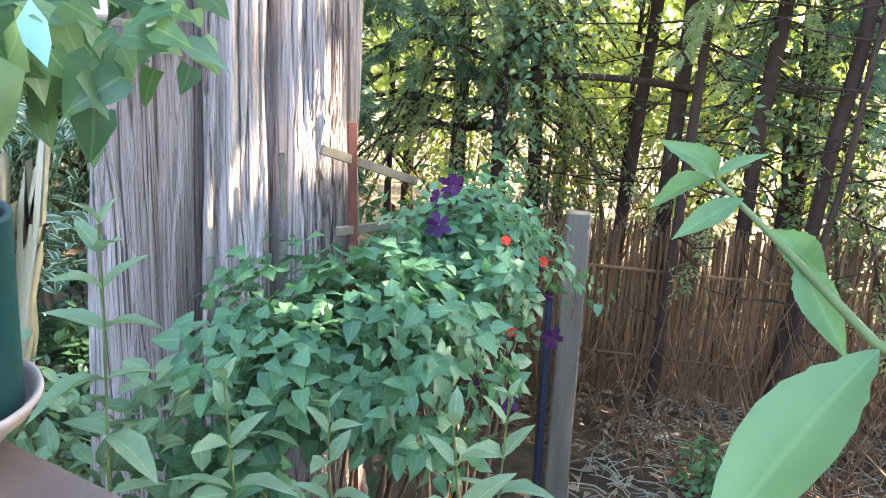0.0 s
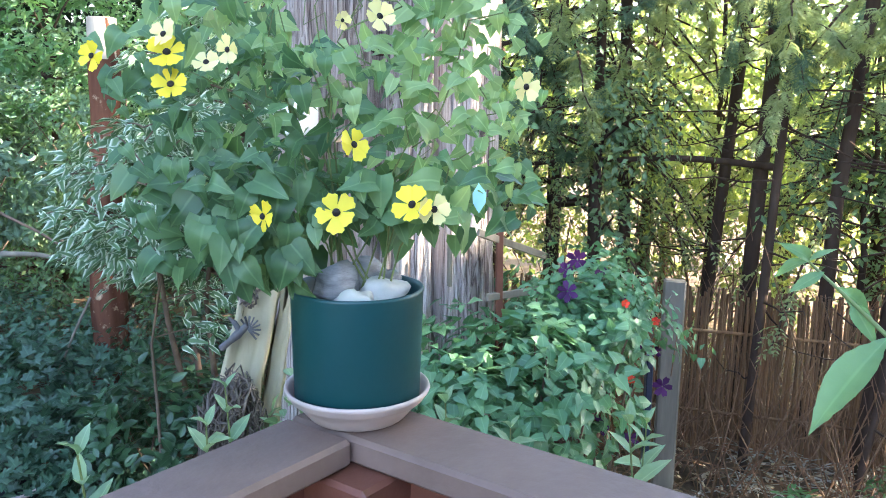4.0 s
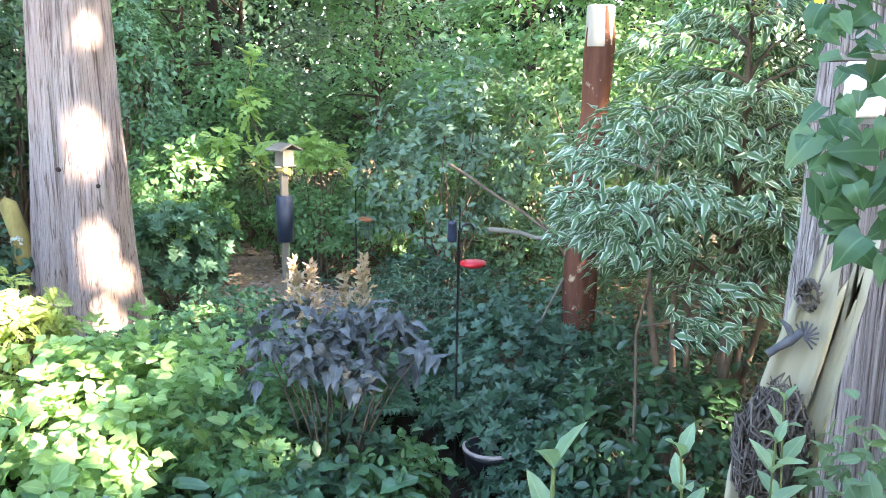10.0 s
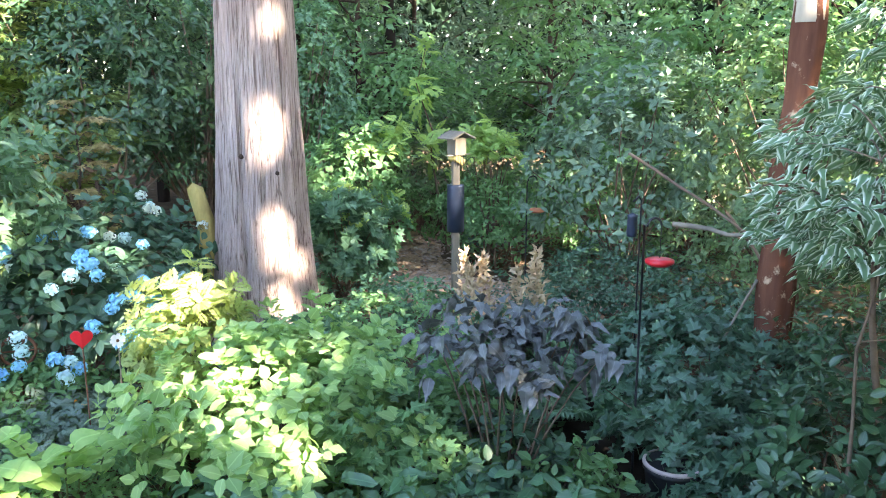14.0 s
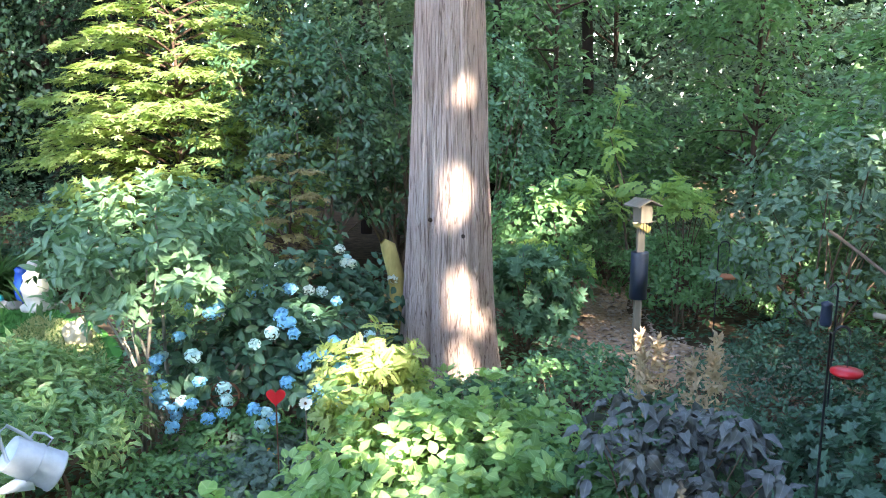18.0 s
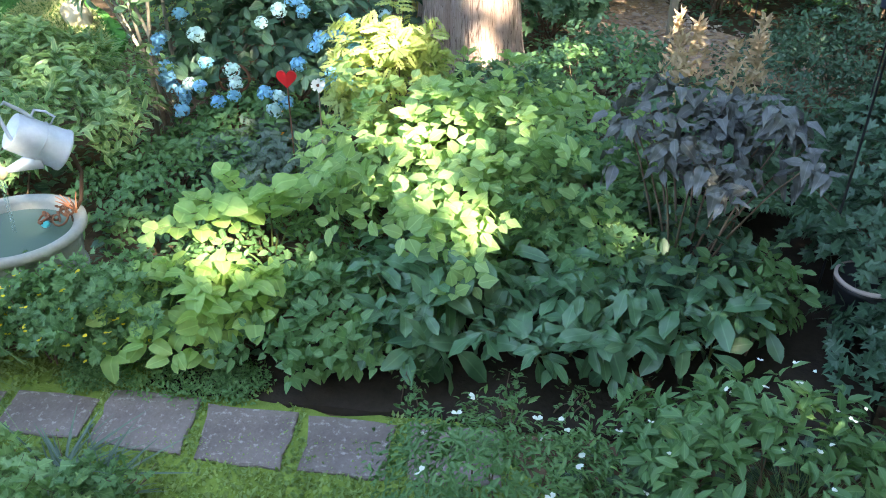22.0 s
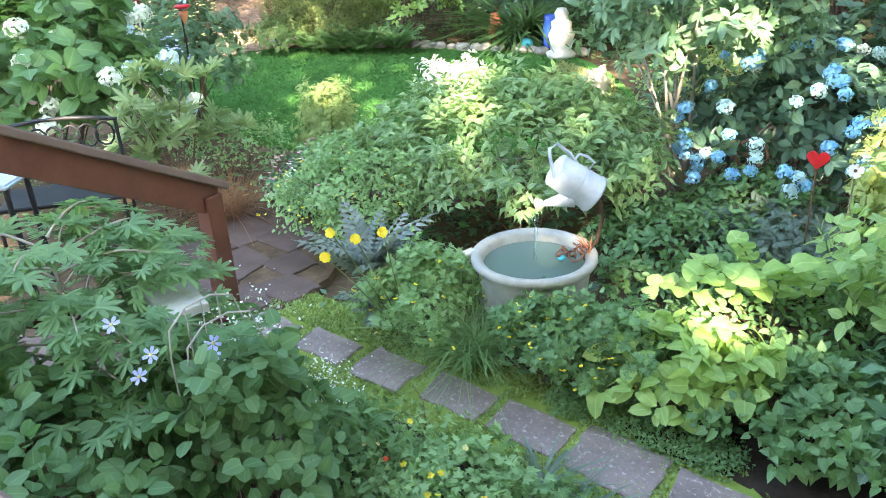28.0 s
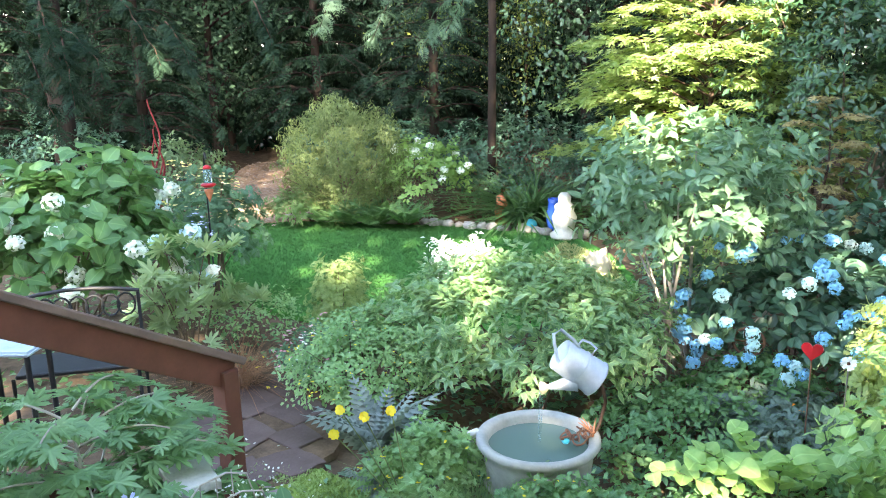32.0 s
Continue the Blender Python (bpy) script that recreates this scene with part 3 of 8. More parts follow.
# ---- the ground and the large structure ----
def sheet(name, pts, z, mat, label, cat="ground", skirt=0.0):
    """A flat patch with an uneven outline, from a closed outline in plan."""
    p = np.array(pts, float)
    n = len(p)
    s = np.linspace(0, n, n * 8, endpoint=False)
    i = s.astype(int)
    f = (s - i)[:, None]
    a, b, c, d = p[(i - 1) % n], p[i], p[(i + 1) % n], p[(i + 2) % n]
    q = 0.5 * (2 * b + (c - a) * f + (2 * a - 5 * b + 4 * c - d) * f**2 + (3 * b - a - 3 * c + d) * f**3)
    q += rng.normal(0, 0.012, q.shape)
    bm = bmesh.new()
    top = [bm.verts.new((*v, z + skirt + rng.normal(0, 0.002))) for v in q]
    low = [bm.verts.new((v[0], v[1], z - 0.03)) for v in q + 0.01 * np.sign(q - q.mean(0))]
    bmesh.ops.triangulate(bm, faces=[bm.faces.new(top)])
    for k in range(len(q)):
        j = (k + 1) % len(q)
        bm.faces.new((top[k], low[k], low[j], top[j]))
    bmesh.ops.recalc_face_normals(bm, faces=bm.faces)
    me = bpy.data.meshes.new(name)
    bm.to_mesh(me)
    bm.free()
    me.materials.append(mat)
    return tagged(new(name, me), label, cat, kind="structure")


def ground_sheet():
    a = np.linspace(-1, 1, 161)
    x = 90 * np.sign(a) * np.abs(a) ** 2.2
    X, Y = np.meshgrid(x, x + 4, indexing="ij")
    Z = 0.02 * np.sin(X * 1.7) * np.cos(Y * 1.3) - 0.035
    Z = np.where((np.abs(X) < 5) & (np.abs(Y - 3) < 6), Z * 0.5 - 0.02, Z)
    far = np.clip((np.hypot(X, Y - 4) - 11) / 30, 0, 1)
    Z = Z + 1.0 * far * np.sin(X * 0.11) * 0.5
    n = len(a)
    i, j = np.meshgrid(np.arange(n - 1), np.arange(n - 1), indexing="ij")
    F = np.stack([i * n + j, (i + 1) * n + j, (i + 1) * n + j + 1, i * n + j + 1], -1).reshape(-1, 4)
    raw_thing("ground", np.stack([X, Y, Z], -1).reshape(-1, 3), F, LITTER, "dark soil with brown leaf litter under the trees", "ground", smooth=True, kind="structure")


ground_sheet()
sheet("soil_path", [(-0.9, 2.9), (0.3, 2.78), (1.2, 2.72), (1.8, 2.78), (2.1, 3.3), (2.35, 4.2), (2.75, 5.3), (2.5, 5.6), (2.1, 5.0), (1.75, 4.0), (1.5, 3.4), (0.8, 3.15), (-0.5, 3.12)], 0.0, SOIL, "bare dark soil path between the beds", "path", 0.004)
sheet("moss_lawn", [(-3.2, 2.3), (-2.2, 1.9), (-1.0, 1.75), (0.1, 1.8), (0.7, 2.1), (0.5, 2.6), (0.28, 2.76), (-0.3, 2.8), (-0.5, 2.95), (-0.9, 3.08), (-2.0, 3.1), (-2.8, 3.15), (-3.15, 3.0)], -0.012, MOSS, "bright green moss round the stepping stones", "moss", 0.012)
sheet("flagged_yard", [(-4.3, 2.5), (-3.2, 2.45), (-2.95, 2.7), (-2.85, 3.2), (-3.1, 3.7), (-3.4, 4.1), (-4.2, 4.15), (-4.6, 3.4)], -0.004, LITTER, "brown earth between the flagstones", "path", 0.006)
sheet("flower_bed", [(-2.3, 1.2), (-1.6, 1.2), (-0.9, 1.6), (-0.7, 2.0), (-0.8, 2.3), (-1.3, 2.4), (-1.9, 2.42), (-2.3, 2.0)], 0.004, SOIL, "dark soil of the flower bed beside the deck", "flower bed", 0.012)
sheet("lawn", [(-8.3, 7.1), (-7.7, 7.9), (-6.4, 8.4), (-5.5, 8.8), (-4.2, 8.9), (-3.2, 8.1), (-2.6, 7.0), (-2.9, 5.9), (-3.8, 5.2), (-5.2, 5.0), (-6.6, 5.4), (-7.9, 6.2)], -0.012, GRASS, "mown green lawn edged with rocks", "lawn", 0.014)
sheet("bark_path", [(-9.6, 6.2), (-8.2, 6.9), (-8.0, 7.6), (-7.7, 8.1), (-9.0, 9.0), (-10.6, 10.4), (-12.0, 12.0), (-12.6, 11.5), (-11.4, 9.9), (-9.8, 8.4), (-9.3, 7.4), (-10.4, 6.4)], 0.0, BARKCHIP, "pale bark mulch path curving into the woods", "path", 0.006)
sheet("bark_path_2", [(1.3, 7.6), (1.9, 6.9), (2.9, 6.3), (3.6, 6.4), (3.2, 7.1), (2.3, 7.9), (2.2, 8.8), (2.4, 10.2), (1.8, 10.2), (1.5, 8.8)], 0.0, BARKCHIP, "pale bark mulch path behind the bird feeder", "path", 0.006)


def vnoise(u, v, nu, nv, seed):
    """Smooth value noise, periodic in u over nu cells."""
    r = np.random.default_rng(seed).random((nu, nv + 2))
    iu, iv = np.floor(u).astype(int), np.clip(np.floor(v).astype(int), 0, nv)
    fu, fv = u - np.floor(u), np.clip(v - iv, 0, 1)
    fu, fv = fu * fu * (3 - 2 * fu), fv * fv * (3 - 2 * fv)
    a, b = r[iu % nu, iv], r[(iu + 1) % nu, iv]
    c, d = r[iu % nu, iv + 1], r[(iu + 1) % nu, iv + 1]
    return (a * (1 - fu) + b * fu) * (1 - fv) + (c * (1 - fu) + d * fu) * fv


def big_trunk(name, x, y, height, rad, flare, lobes, mat, label, seed, segs=420, rows=150, ridge=0.014, lean=(0, 0), ridges=70, taper=0.045, folds=()):
    """A cedar trunk with deep folds and stringy ridged bark."""
    z = height * np.linspace(0, 1, rows) ** 1.1
    a = np.linspace(0, 2 * np.pi, segs, endpoint=False)
    A, Z = np.meshgrid(a, z, indexing="xy")
    r = rad * (1 - taper * Z) + flare * np.exp(-Z / 0.55)
    r = r * (1 + 0.03 * np.cos(lobes * A + seed) + 0.02 * np.cos(3 * A + 2 * seed + 0.2 * Z))
    for deg, depth, wide, fade in folds:
        off = (A - radians(deg) - 0.05 * np.sin(1.3 * Z + deg) + np.pi) % (2 * np.pi) - np.pi
        r = r * (1 - depth * np.exp(-np.abs(off / wide) ** 1.5) * (np.exp(-((Z / fade) ** 2)) if fade else 1.0))
    U = A / (2 * np.pi)
    for cells, amp, zs in ((ridges, 1.0, 0.8), (ridges * 2, 0.5, 1.5), (22, 0.9, 0.45)):
        warp = 0.9 * vnoise(U * 12, Z * 1.5, 12, int(height * 1.5) + 2, seed + 5)
        v = vnoise(U * cells + warp * cells / 22, Z * zs, cells, int(height * zs) + 2, seed + cells)
        r = r - ridge * amp * (1 - np.abs(2 * v - 1)) ** 2.2
    V = np.stack([x + lean[0] * Z + r * np.cos(A), y + lean[1] * Z + r * np.sin(A), Z - 0.12], -1).reshape(-1, 3)
    i, j = np.meshgrid(np.arange(rows - 1), np.arange(segs), indexing="ij")
    k = (j + 1) % segs
    F = np.stack([i * segs + j, i * segs + k, (i + 1) * segs + k, (i + 1) * segs + j], -1).reshape(-1, 4)
    t = thing(name, x, y, 0, label, "tree trunk")
    raw_part("bark", V, F, mat, t, UV=None)
    return t


def knots(t, places, mat):
    """Dark knots and stubs on a trunk."""
    for x, y, z, r in places:
        bm = bmesh.new()
        bmesh.ops.create_icosphere(bm, subdivisions=3, radius=r)
        for v in bm.verts:
            v.co = v.co * (1 + 0.35 * noise.noise(v.co / r * 1.5 + Vector((x * 9, y, z * 7)))) + Vector((x, y, z))
        part("knot", bm, mat, t, "dark weathered knot")


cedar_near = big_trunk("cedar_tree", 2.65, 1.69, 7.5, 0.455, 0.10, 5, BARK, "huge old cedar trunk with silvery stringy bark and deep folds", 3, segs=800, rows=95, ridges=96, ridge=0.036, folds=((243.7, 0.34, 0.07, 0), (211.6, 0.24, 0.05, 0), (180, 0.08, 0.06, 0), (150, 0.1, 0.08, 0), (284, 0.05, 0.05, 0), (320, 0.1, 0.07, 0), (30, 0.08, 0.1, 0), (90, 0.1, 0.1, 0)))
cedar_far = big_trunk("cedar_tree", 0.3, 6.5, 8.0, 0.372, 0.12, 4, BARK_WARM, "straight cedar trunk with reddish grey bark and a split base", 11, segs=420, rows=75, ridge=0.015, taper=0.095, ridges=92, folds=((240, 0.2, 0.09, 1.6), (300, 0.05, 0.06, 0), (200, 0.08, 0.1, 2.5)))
knots(cedar_far, ((0.16, 6.12, 1.42, 0.016), (0.4, 6.12, 1.3, 0.014)), BARK_DARK)
knots(cedar_near, ((2.27, 1.42, 2.22, 0.03),), BARK_DARK)
def added_shade_crown(t, box, n):
    """Boughs of a tall cedar, added far above the view for shade."""
    P = np.stack([rng.uniform(*box[k], n) for k in range(3)], -1)
    P = P[rng.random(n) < 0.45 + 0.5 * np.sin(P[:, 0] * 1.9 + 1) * np.sin(P[:, 1] * 1.6)]
    V, F, U = leaves(KITE, P, rng.normal(size=P.shape), rng.normal(size=P.shape) * 0.5 + [0, 0, 1.0], rng.uniform(0.3, 0.6, len(P)), 0.9)
    raw_part("crown", V, F, leaf("high_cedar_sprays", g(0.03, 0.08, 0.035), g(0.08, 0.15, 0.06), 0.3, 0.6, vein=0), t, UV=U, kind="stuff")


# Unseen boughs set over the right bed to darken it.
added_shade_crown(cedar_near, ((2.3, 6.5), (2.2, 6.4), (5.6, 7.6)), 3600)
sheet("gravel_yard", [(10.6, -3), (10.8, -1), (10.8, 1.5), (11.0, 3), (17, 4), (18, 0), (17, -5)], -0.03, BARKCHIP, "pale sunlit gravel yard beyond the fence", "yard", 0.02)

# ---- rough things ----
def deck():
    d = thing("deck", 0, -1.2, 0, "brown painted wooden deck with plank floor", "deck", kind="structure")
    for n in range(17):
        y = 0.5 - 0.1 - n * 0.145
        part("plank", beam((-3.4, y, 0.672), (1.2, y, 0.672), 0.138, 0.03), CAPWOOD, d)
    part("skirt_board", beam((-2.5, 0.55, 0.56), (1.2, 0.55, 0.56), 0.035, 0.19), STAIN, d)
    part("skirt_board", beam((1.2, 0.52, 0.56), (1.2, -2.2, 0.56), 0.035, 0.19), STAIN, d)
    for x, y in ((1.1, 0.45), (1.1, -1.9), (-1.0, 0.45), (-2.4, 0.45)):
        part("support_post", beam((x, y, -0.1), (x, y, 0.46), 0.1, 0.1), STAIN, d)
    r = thing("railing", 1.15, 0.5, 0, "brown stained deck railing with a flat worn cap meeting at a corner", "railing", kind="structure")
    part("cap_rail", beam((1.15, 0.575, 1.62), (1.15, -2.3, 1.62), 0.125, 0.038, 0.006), CAPWOOD, r)
    part("cap_rail", beam((1.085, 0.515, 1.62), (-2.45, 0.515, 1.62), 0.12, 0.038, 0.006), CAPWOOD, r)
    part("side_rail", beam((1.15, 0.44, 1.556), (1.15, -2.3, 1.556), 0.038, 0.088), STAIN, r)
    part("side_rail", beam((1.07, 0.515, 1.556), (-2.45, 0.515, 1.556), 0.038, 0.088), STAIN, r)
    part("bottom_rail", beam((1.15, 0.44, 0.8), (1.15, -2.3, 0.8), 0.038, 0.09), STAIN, r)
    part("bottom_rail", beam((1.07, 0.515, 0.8), (-2.45, 0.515, 0.8), 0.038, 0.09), STAIN, r)
    part("corner_post", beam((1.112, 0.47, 0.68), (1.112, 0.47, 1.6), 0.15, 0.15, 0.006), STAIN, r)
    for n in range(18):
        y = 0.36 - n * 0.14
        part("baluster", beam((1.15, y, 0.845), (1.15, y, 1.512), 0.035, 0.035), STAIN, r)
    for n in range(24):
        x = 1.0 - n * 0.14
        part("baluster", beam((x, 0.515, 0.845), (x, 0.515, 1.512), 0.035, 0.035), STAIN, r)


deck()

# ---- plants ----
def stalks(base, tips, r0=0.006, r1=0.002, spread=0.06, sag=0.0, n=5):
    """Stems that rise from round the base to the tips."""
    out = []
    for p in tips:
        b = np.array(base) + [*(rng.normal(0, spread, 2)), 0]
        q = np.array(p, float)
        s = np.linspace(0, 1, n)[:, None]
        mid = np.array([b[0] * 0.6 + q[0] * 0.4, b[1] * 0.6 + q[1] * 0.4, b[2] * 0.35 + q[2] * 0.65 + sag])
        out.append(((1 - s) ** 2 * b + 2 * s * (1 - s) * mid + s * s * q, np.linspace(r0, r1, n)))
    return out


def pieces(name, tpl, pos, d, up, size, wide, mat, parent, kinds=3):
    """Leaves as objects of their own on shared meshes."""
    V, F, U = tpl
    meshes = []
    for k in range(kinds):
        W = V * np.array([wide * (0.88 + 0.12 * k), 1, 1 + 0.5 * k]) + np.c_[0 * V[:, :2], 0.05 * k * np.sin(5 * V[:, 1])]
        meshes.append(raw_mesh(name, W, F, mat, U))
    o = ORIGIN[parent.name]
    fr = frames(d, up)
    size = np.broadcast_to(np.asarray(size, float), (len(pos),))
    for n in range(len(pos)):
        ob = new(name, meshes[n % kinds])
        ob.parent = parent
        m = Matrix(fr[n].T * size[n]).to_4x4()
        m.translation = Vector(pos[n] - o)
        ob.matrix_basis = m


def rod(name, pts, r, mat, parent, label="", sides=8):
    V, F = tubes([(np.asarray(pts, float), r)], sides)
    return raw_part(name, V, F, mat, parent, label, smooth=True)


def find(name):
    return [o for o in bpy.data.objects if o.name == name][0]


def shrub(name, x, y, h, r, mat, label, cat="shrub", tpl=OVAL, size=0.08, n=120, per=7, wide=0.7, z0=None, tilt=0.5, low=-0.25, shell=0.35, lumps=0.2, ry=None, stemmat=None, stemn=14, group="", pick=False, up=0.5, droop=0.0, base=0.0, parent_xy=None, freq=2.3):
    """A leafy shrub: stems from the base, and rosettes of leaves on a lumpy crown from z0 to h."""
    z0 = 0.05 * h if z0 is None else z0
    if not pick:
        size, n = size * 0.76, int(n * 1.55)
    t = thing(name, *(parent_xy or (x, y)), base, label, cat, group)
    c, ax = dome((x, y, base + (h + z0) / 2), (r, ry or r, (h - z0) / 2), n, low=low, shell=shell, lumps=lumps, freq=freq)
    c[:, 2] = np.maximum(c[:, 2], base + 0.02)
    ax = nz(ax + np.array([0, 0, up]))
    p, d, u = rosettes(c, ax, per, tilt, 0.36)
    d = nz(d - np.array([0, 0, droop]))
    u = u + 0.38 * rng.normal(size=u.shape)
    s = size * rng.uniform(0.65, 1.2, len(p))
    if stemn:
        for line in stalks((*(parent_xy or (x, y)), base - 0.03), c[rng.permutation(len(c))[:stemn]], 0.003 + 0.005 * h, 0.0015 + 0.001 * h, 0.08 * r + 0.02):
            raw_part("stem", *tubes([line], 5), stemmat or TWIG, t, smooth=True)
    if pick:
        pieces("leaf", tpl, p, d, u, s, wide, mat, t)
    else:
        V, F, U = leaves(tpl, p, d, u, s, wide)
        raw_part("foliage", V, F, mat, t, UV=U)
    return t


def flower_head(parent, c, r, mat, name="flower_head", n=46, petal=0.3):
    """A round head of many small petals over a filled heart."""
    n = int(n * 2.6)
    d = nz(rng.normal(size=(n, 3)) + [0, 0, 0.35])
    p = np.array(c) + d * r * np.where(np.arange(n) % 3 == 0, 0.66, rng.uniform(0.84, 1.0, n))[:, None] * [1, 1, 0.82]
    V, F, U = leaves(PETAL, p, nz(np.cross(d, rng.normal(size=(n, 3)))), d, r * petal * 1.6, 1.3)
    return raw_part(name, V, F, mat, parent, UV=U)


def blossom(parent, c, face, r, mat, petals=5, eye=None, name="flower", droop=0.1, wide=1.4, tpl=None):
    """An open flower that faces a way, with an eye."""
    f = nz(np.array(face, float))
    u = nz(np.cross(f, [0.1, 0.2, 1.0]))
    v = np.cross(f, u)
    a = np.arange(petals) * 2 * np.pi / petals + rng.uniform(0, 1)
    out = np.cos(a)[:, None] * u + np.sin(a)[:, None] * v
    V, F, U = leaves(tpl or PETAL, np.array(c) + out * r * 0.08 + f * 0.03 * r * (np.arange(petals) % 2)[:, None], out + droop * f + 0.12 * rng.normal(size=out.shape), f + 0.12 * rng.normal(size=(petals, 3)), r * rng.uniform(0.92, 1.06, petals), wide)
    ob = raw_part(name, V, F, mat, parent, UV=U)
    if eye is not None:
        V, F = lathe([(0, 0.09 * r), (0.17 * r, 0.06 * r), (0.22 * r, -0.03 * r), (0, -0.05 * r)], (0, 0, 0), 10)
        m = np.stack([u, v, f])
        raw_part("eye", V @ m + np.array(c) + f * 0.13 * r, F, eye, ob)
    return ob


def tree(name, x, y, h, r, mat, label, tpl=KITE, size=0.16, n=500, per=8, wide=0.8, z0=0.4, trunk=0.08, barkmat=None, lean=(0, 0), lumps=0.3, group="", cat="tree", shell=0.6, low=-1.0, up=0.4, droop=0.15, limbs=10, ry=None):
    """A tree: tapered trunk, limbs, and a crown of many leaves with gaps."""
    size, n = size * 0.72, int(n * 1.5)
    t = thing(name, x, y, 0, label, cat, group)
    tx, ty = x + lean[0], y + lean[1]
    top = np.array([tx, ty, h * 0.92])
    s = np.linspace(0, 1, 9)[:, None]
    line = np.array([x, y, -0.1]) * (1 - s) + top * s + rng.normal(0, 0.03, (9, 3)) * s
    V, F = tubes([(line, trunk * (1.15 - s[:, 0]) + 0.008)], 10)
    raw_part("trunk", V, F, barkmat or BARK_DARK, t, smooth=True)
    c, ax = dome((tx, ty, (h + z0 * h) / 2), (r, ry or r, h * (1 - z0) / 2), n, low=low, shell=shell, lumps=lumps, freq=3.0)
    pick = c[rng.permutation(len(c))[:limbs]]
    lines = []
    for q in pick:
        k = np.clip((q[2] - 0.25 * r) / (h * 0.92), 0.15, 0.95)
        b = line[0] * (1 - k) + top * k
        lines.append((bend(b, q, 6, 0.06 * r, 0.02), np.linspace(trunk * 0.4, 0.006, 6)))
    for l in lines:
        raw_part("limb", *tubes([l], 5), barkmat or BARK_DARK, t, smooth=True)
    p, d, u = rosettes(c, nz(ax + np.array([0, 0, up])), per, 0.3, 0.4, 0.12 * r ** 0.5)
    d = nz(d - np.array([0, 0, droop]))
    V, F, U = leaves(tpl, p, d, u, size * rng.uniform(0.6, 1.25, len(p)), wide)
    raw_part("crown", V, F, mat, t, UV=U)
    return t


def layered(name, x, y, h, r, mat, label, tpl, size, boughs, per, wide=0.9, z0=0.5, trunk=0.03, barkmat=None, cat="tree", group="", flat=0.22, stretch=(1.0, 1.0), wild=0.0):
    """A maple of flat spreading sprays in tiers, with gaps between them."""
    t = thing(name, x, y, 0, label, cat, group)
    line = bend((x, y, -0.05), (x, y, h * 0.92), 8, 0, 0.02)
    raw_part("trunk", *tubes([(line, np.linspace(trunk, trunk * 0.3, 8))], 8), barkmat or BARK_DARK, t, smooth=True)
    P, D, U = [], [], []
    for k in range(boughs):
        f = k / max(1, boughs - 1)
        a, z = k * 2.4 + rng.normal(0, 0.3 + wild), z0 + (h - z0) * f + wild * rng.normal(0, 0.12)
        L = r * (1 - 0.5 * f**2) * rng.uniform(0.6 - 0.25 * wild, 1.1 + 0.1 * wild)
        lift = 0.32 + wild * rng.uniform(-0.3, 0.6)
        w = np.array([np.cos(a) * stretch[0], np.sin(a) * stretch[1], 0])
        side = np.array([-np.sin(a), np.cos(a), 0])
        s = np.linspace(0, 1, 7)[:, None]
        q = np.array([x, y, z - 0.22 * L]) + w * L * s + np.array([0, 0, 1]) * (lift * L * np.sin(1.7 * s) - 0.14 * L * s * s)
        raw_part("limb", *tubes([(q, np.linspace(trunk * 0.35, 0.003, 7))], 5), barkmat or BARK_DARK, t, smooth=True)
        m = int(per * L * L) + 8
        v = rng.uniform(0.2, 1.05, m) ** 0.8
        c = np.stack([np.interp(v, s[:, 0], q[:, j]) for j in range(3)], -1)
        o = rng.normal(0, flat, m) * L * (1.15 - 0.6 * v)
        P.append(c + o[:, None] * side + np.c_[np.zeros((m, 2)), -0.25 * o**2 / L + rng.normal(0, (0.02 + 0.07 * wild) * L, m)])
        D.append(w * 0.7 + side * np.sign(o)[:, None] * 0.6 + rng.normal(0, 0.35 + 0.45 * wild, (m, 3)) * [1, 1, 0.4 + 0.3 * wild] - [0, 0, 0.2])
        U.append(np.tile([0, 0, 1.0], (m, 1)) + rng.normal(0, 0.22 + 0.3 * wild, (m, 3)))
    P, D, U = (np.concatenate(k) for k in (P, D, U))
    V, F, UV = leaves(tpl, P, D, U, size * rng.uniform(0.6, 1.2, len(P)), wide)
    raw_part("crown", V, F, mat, t, UV=UV)
    return t


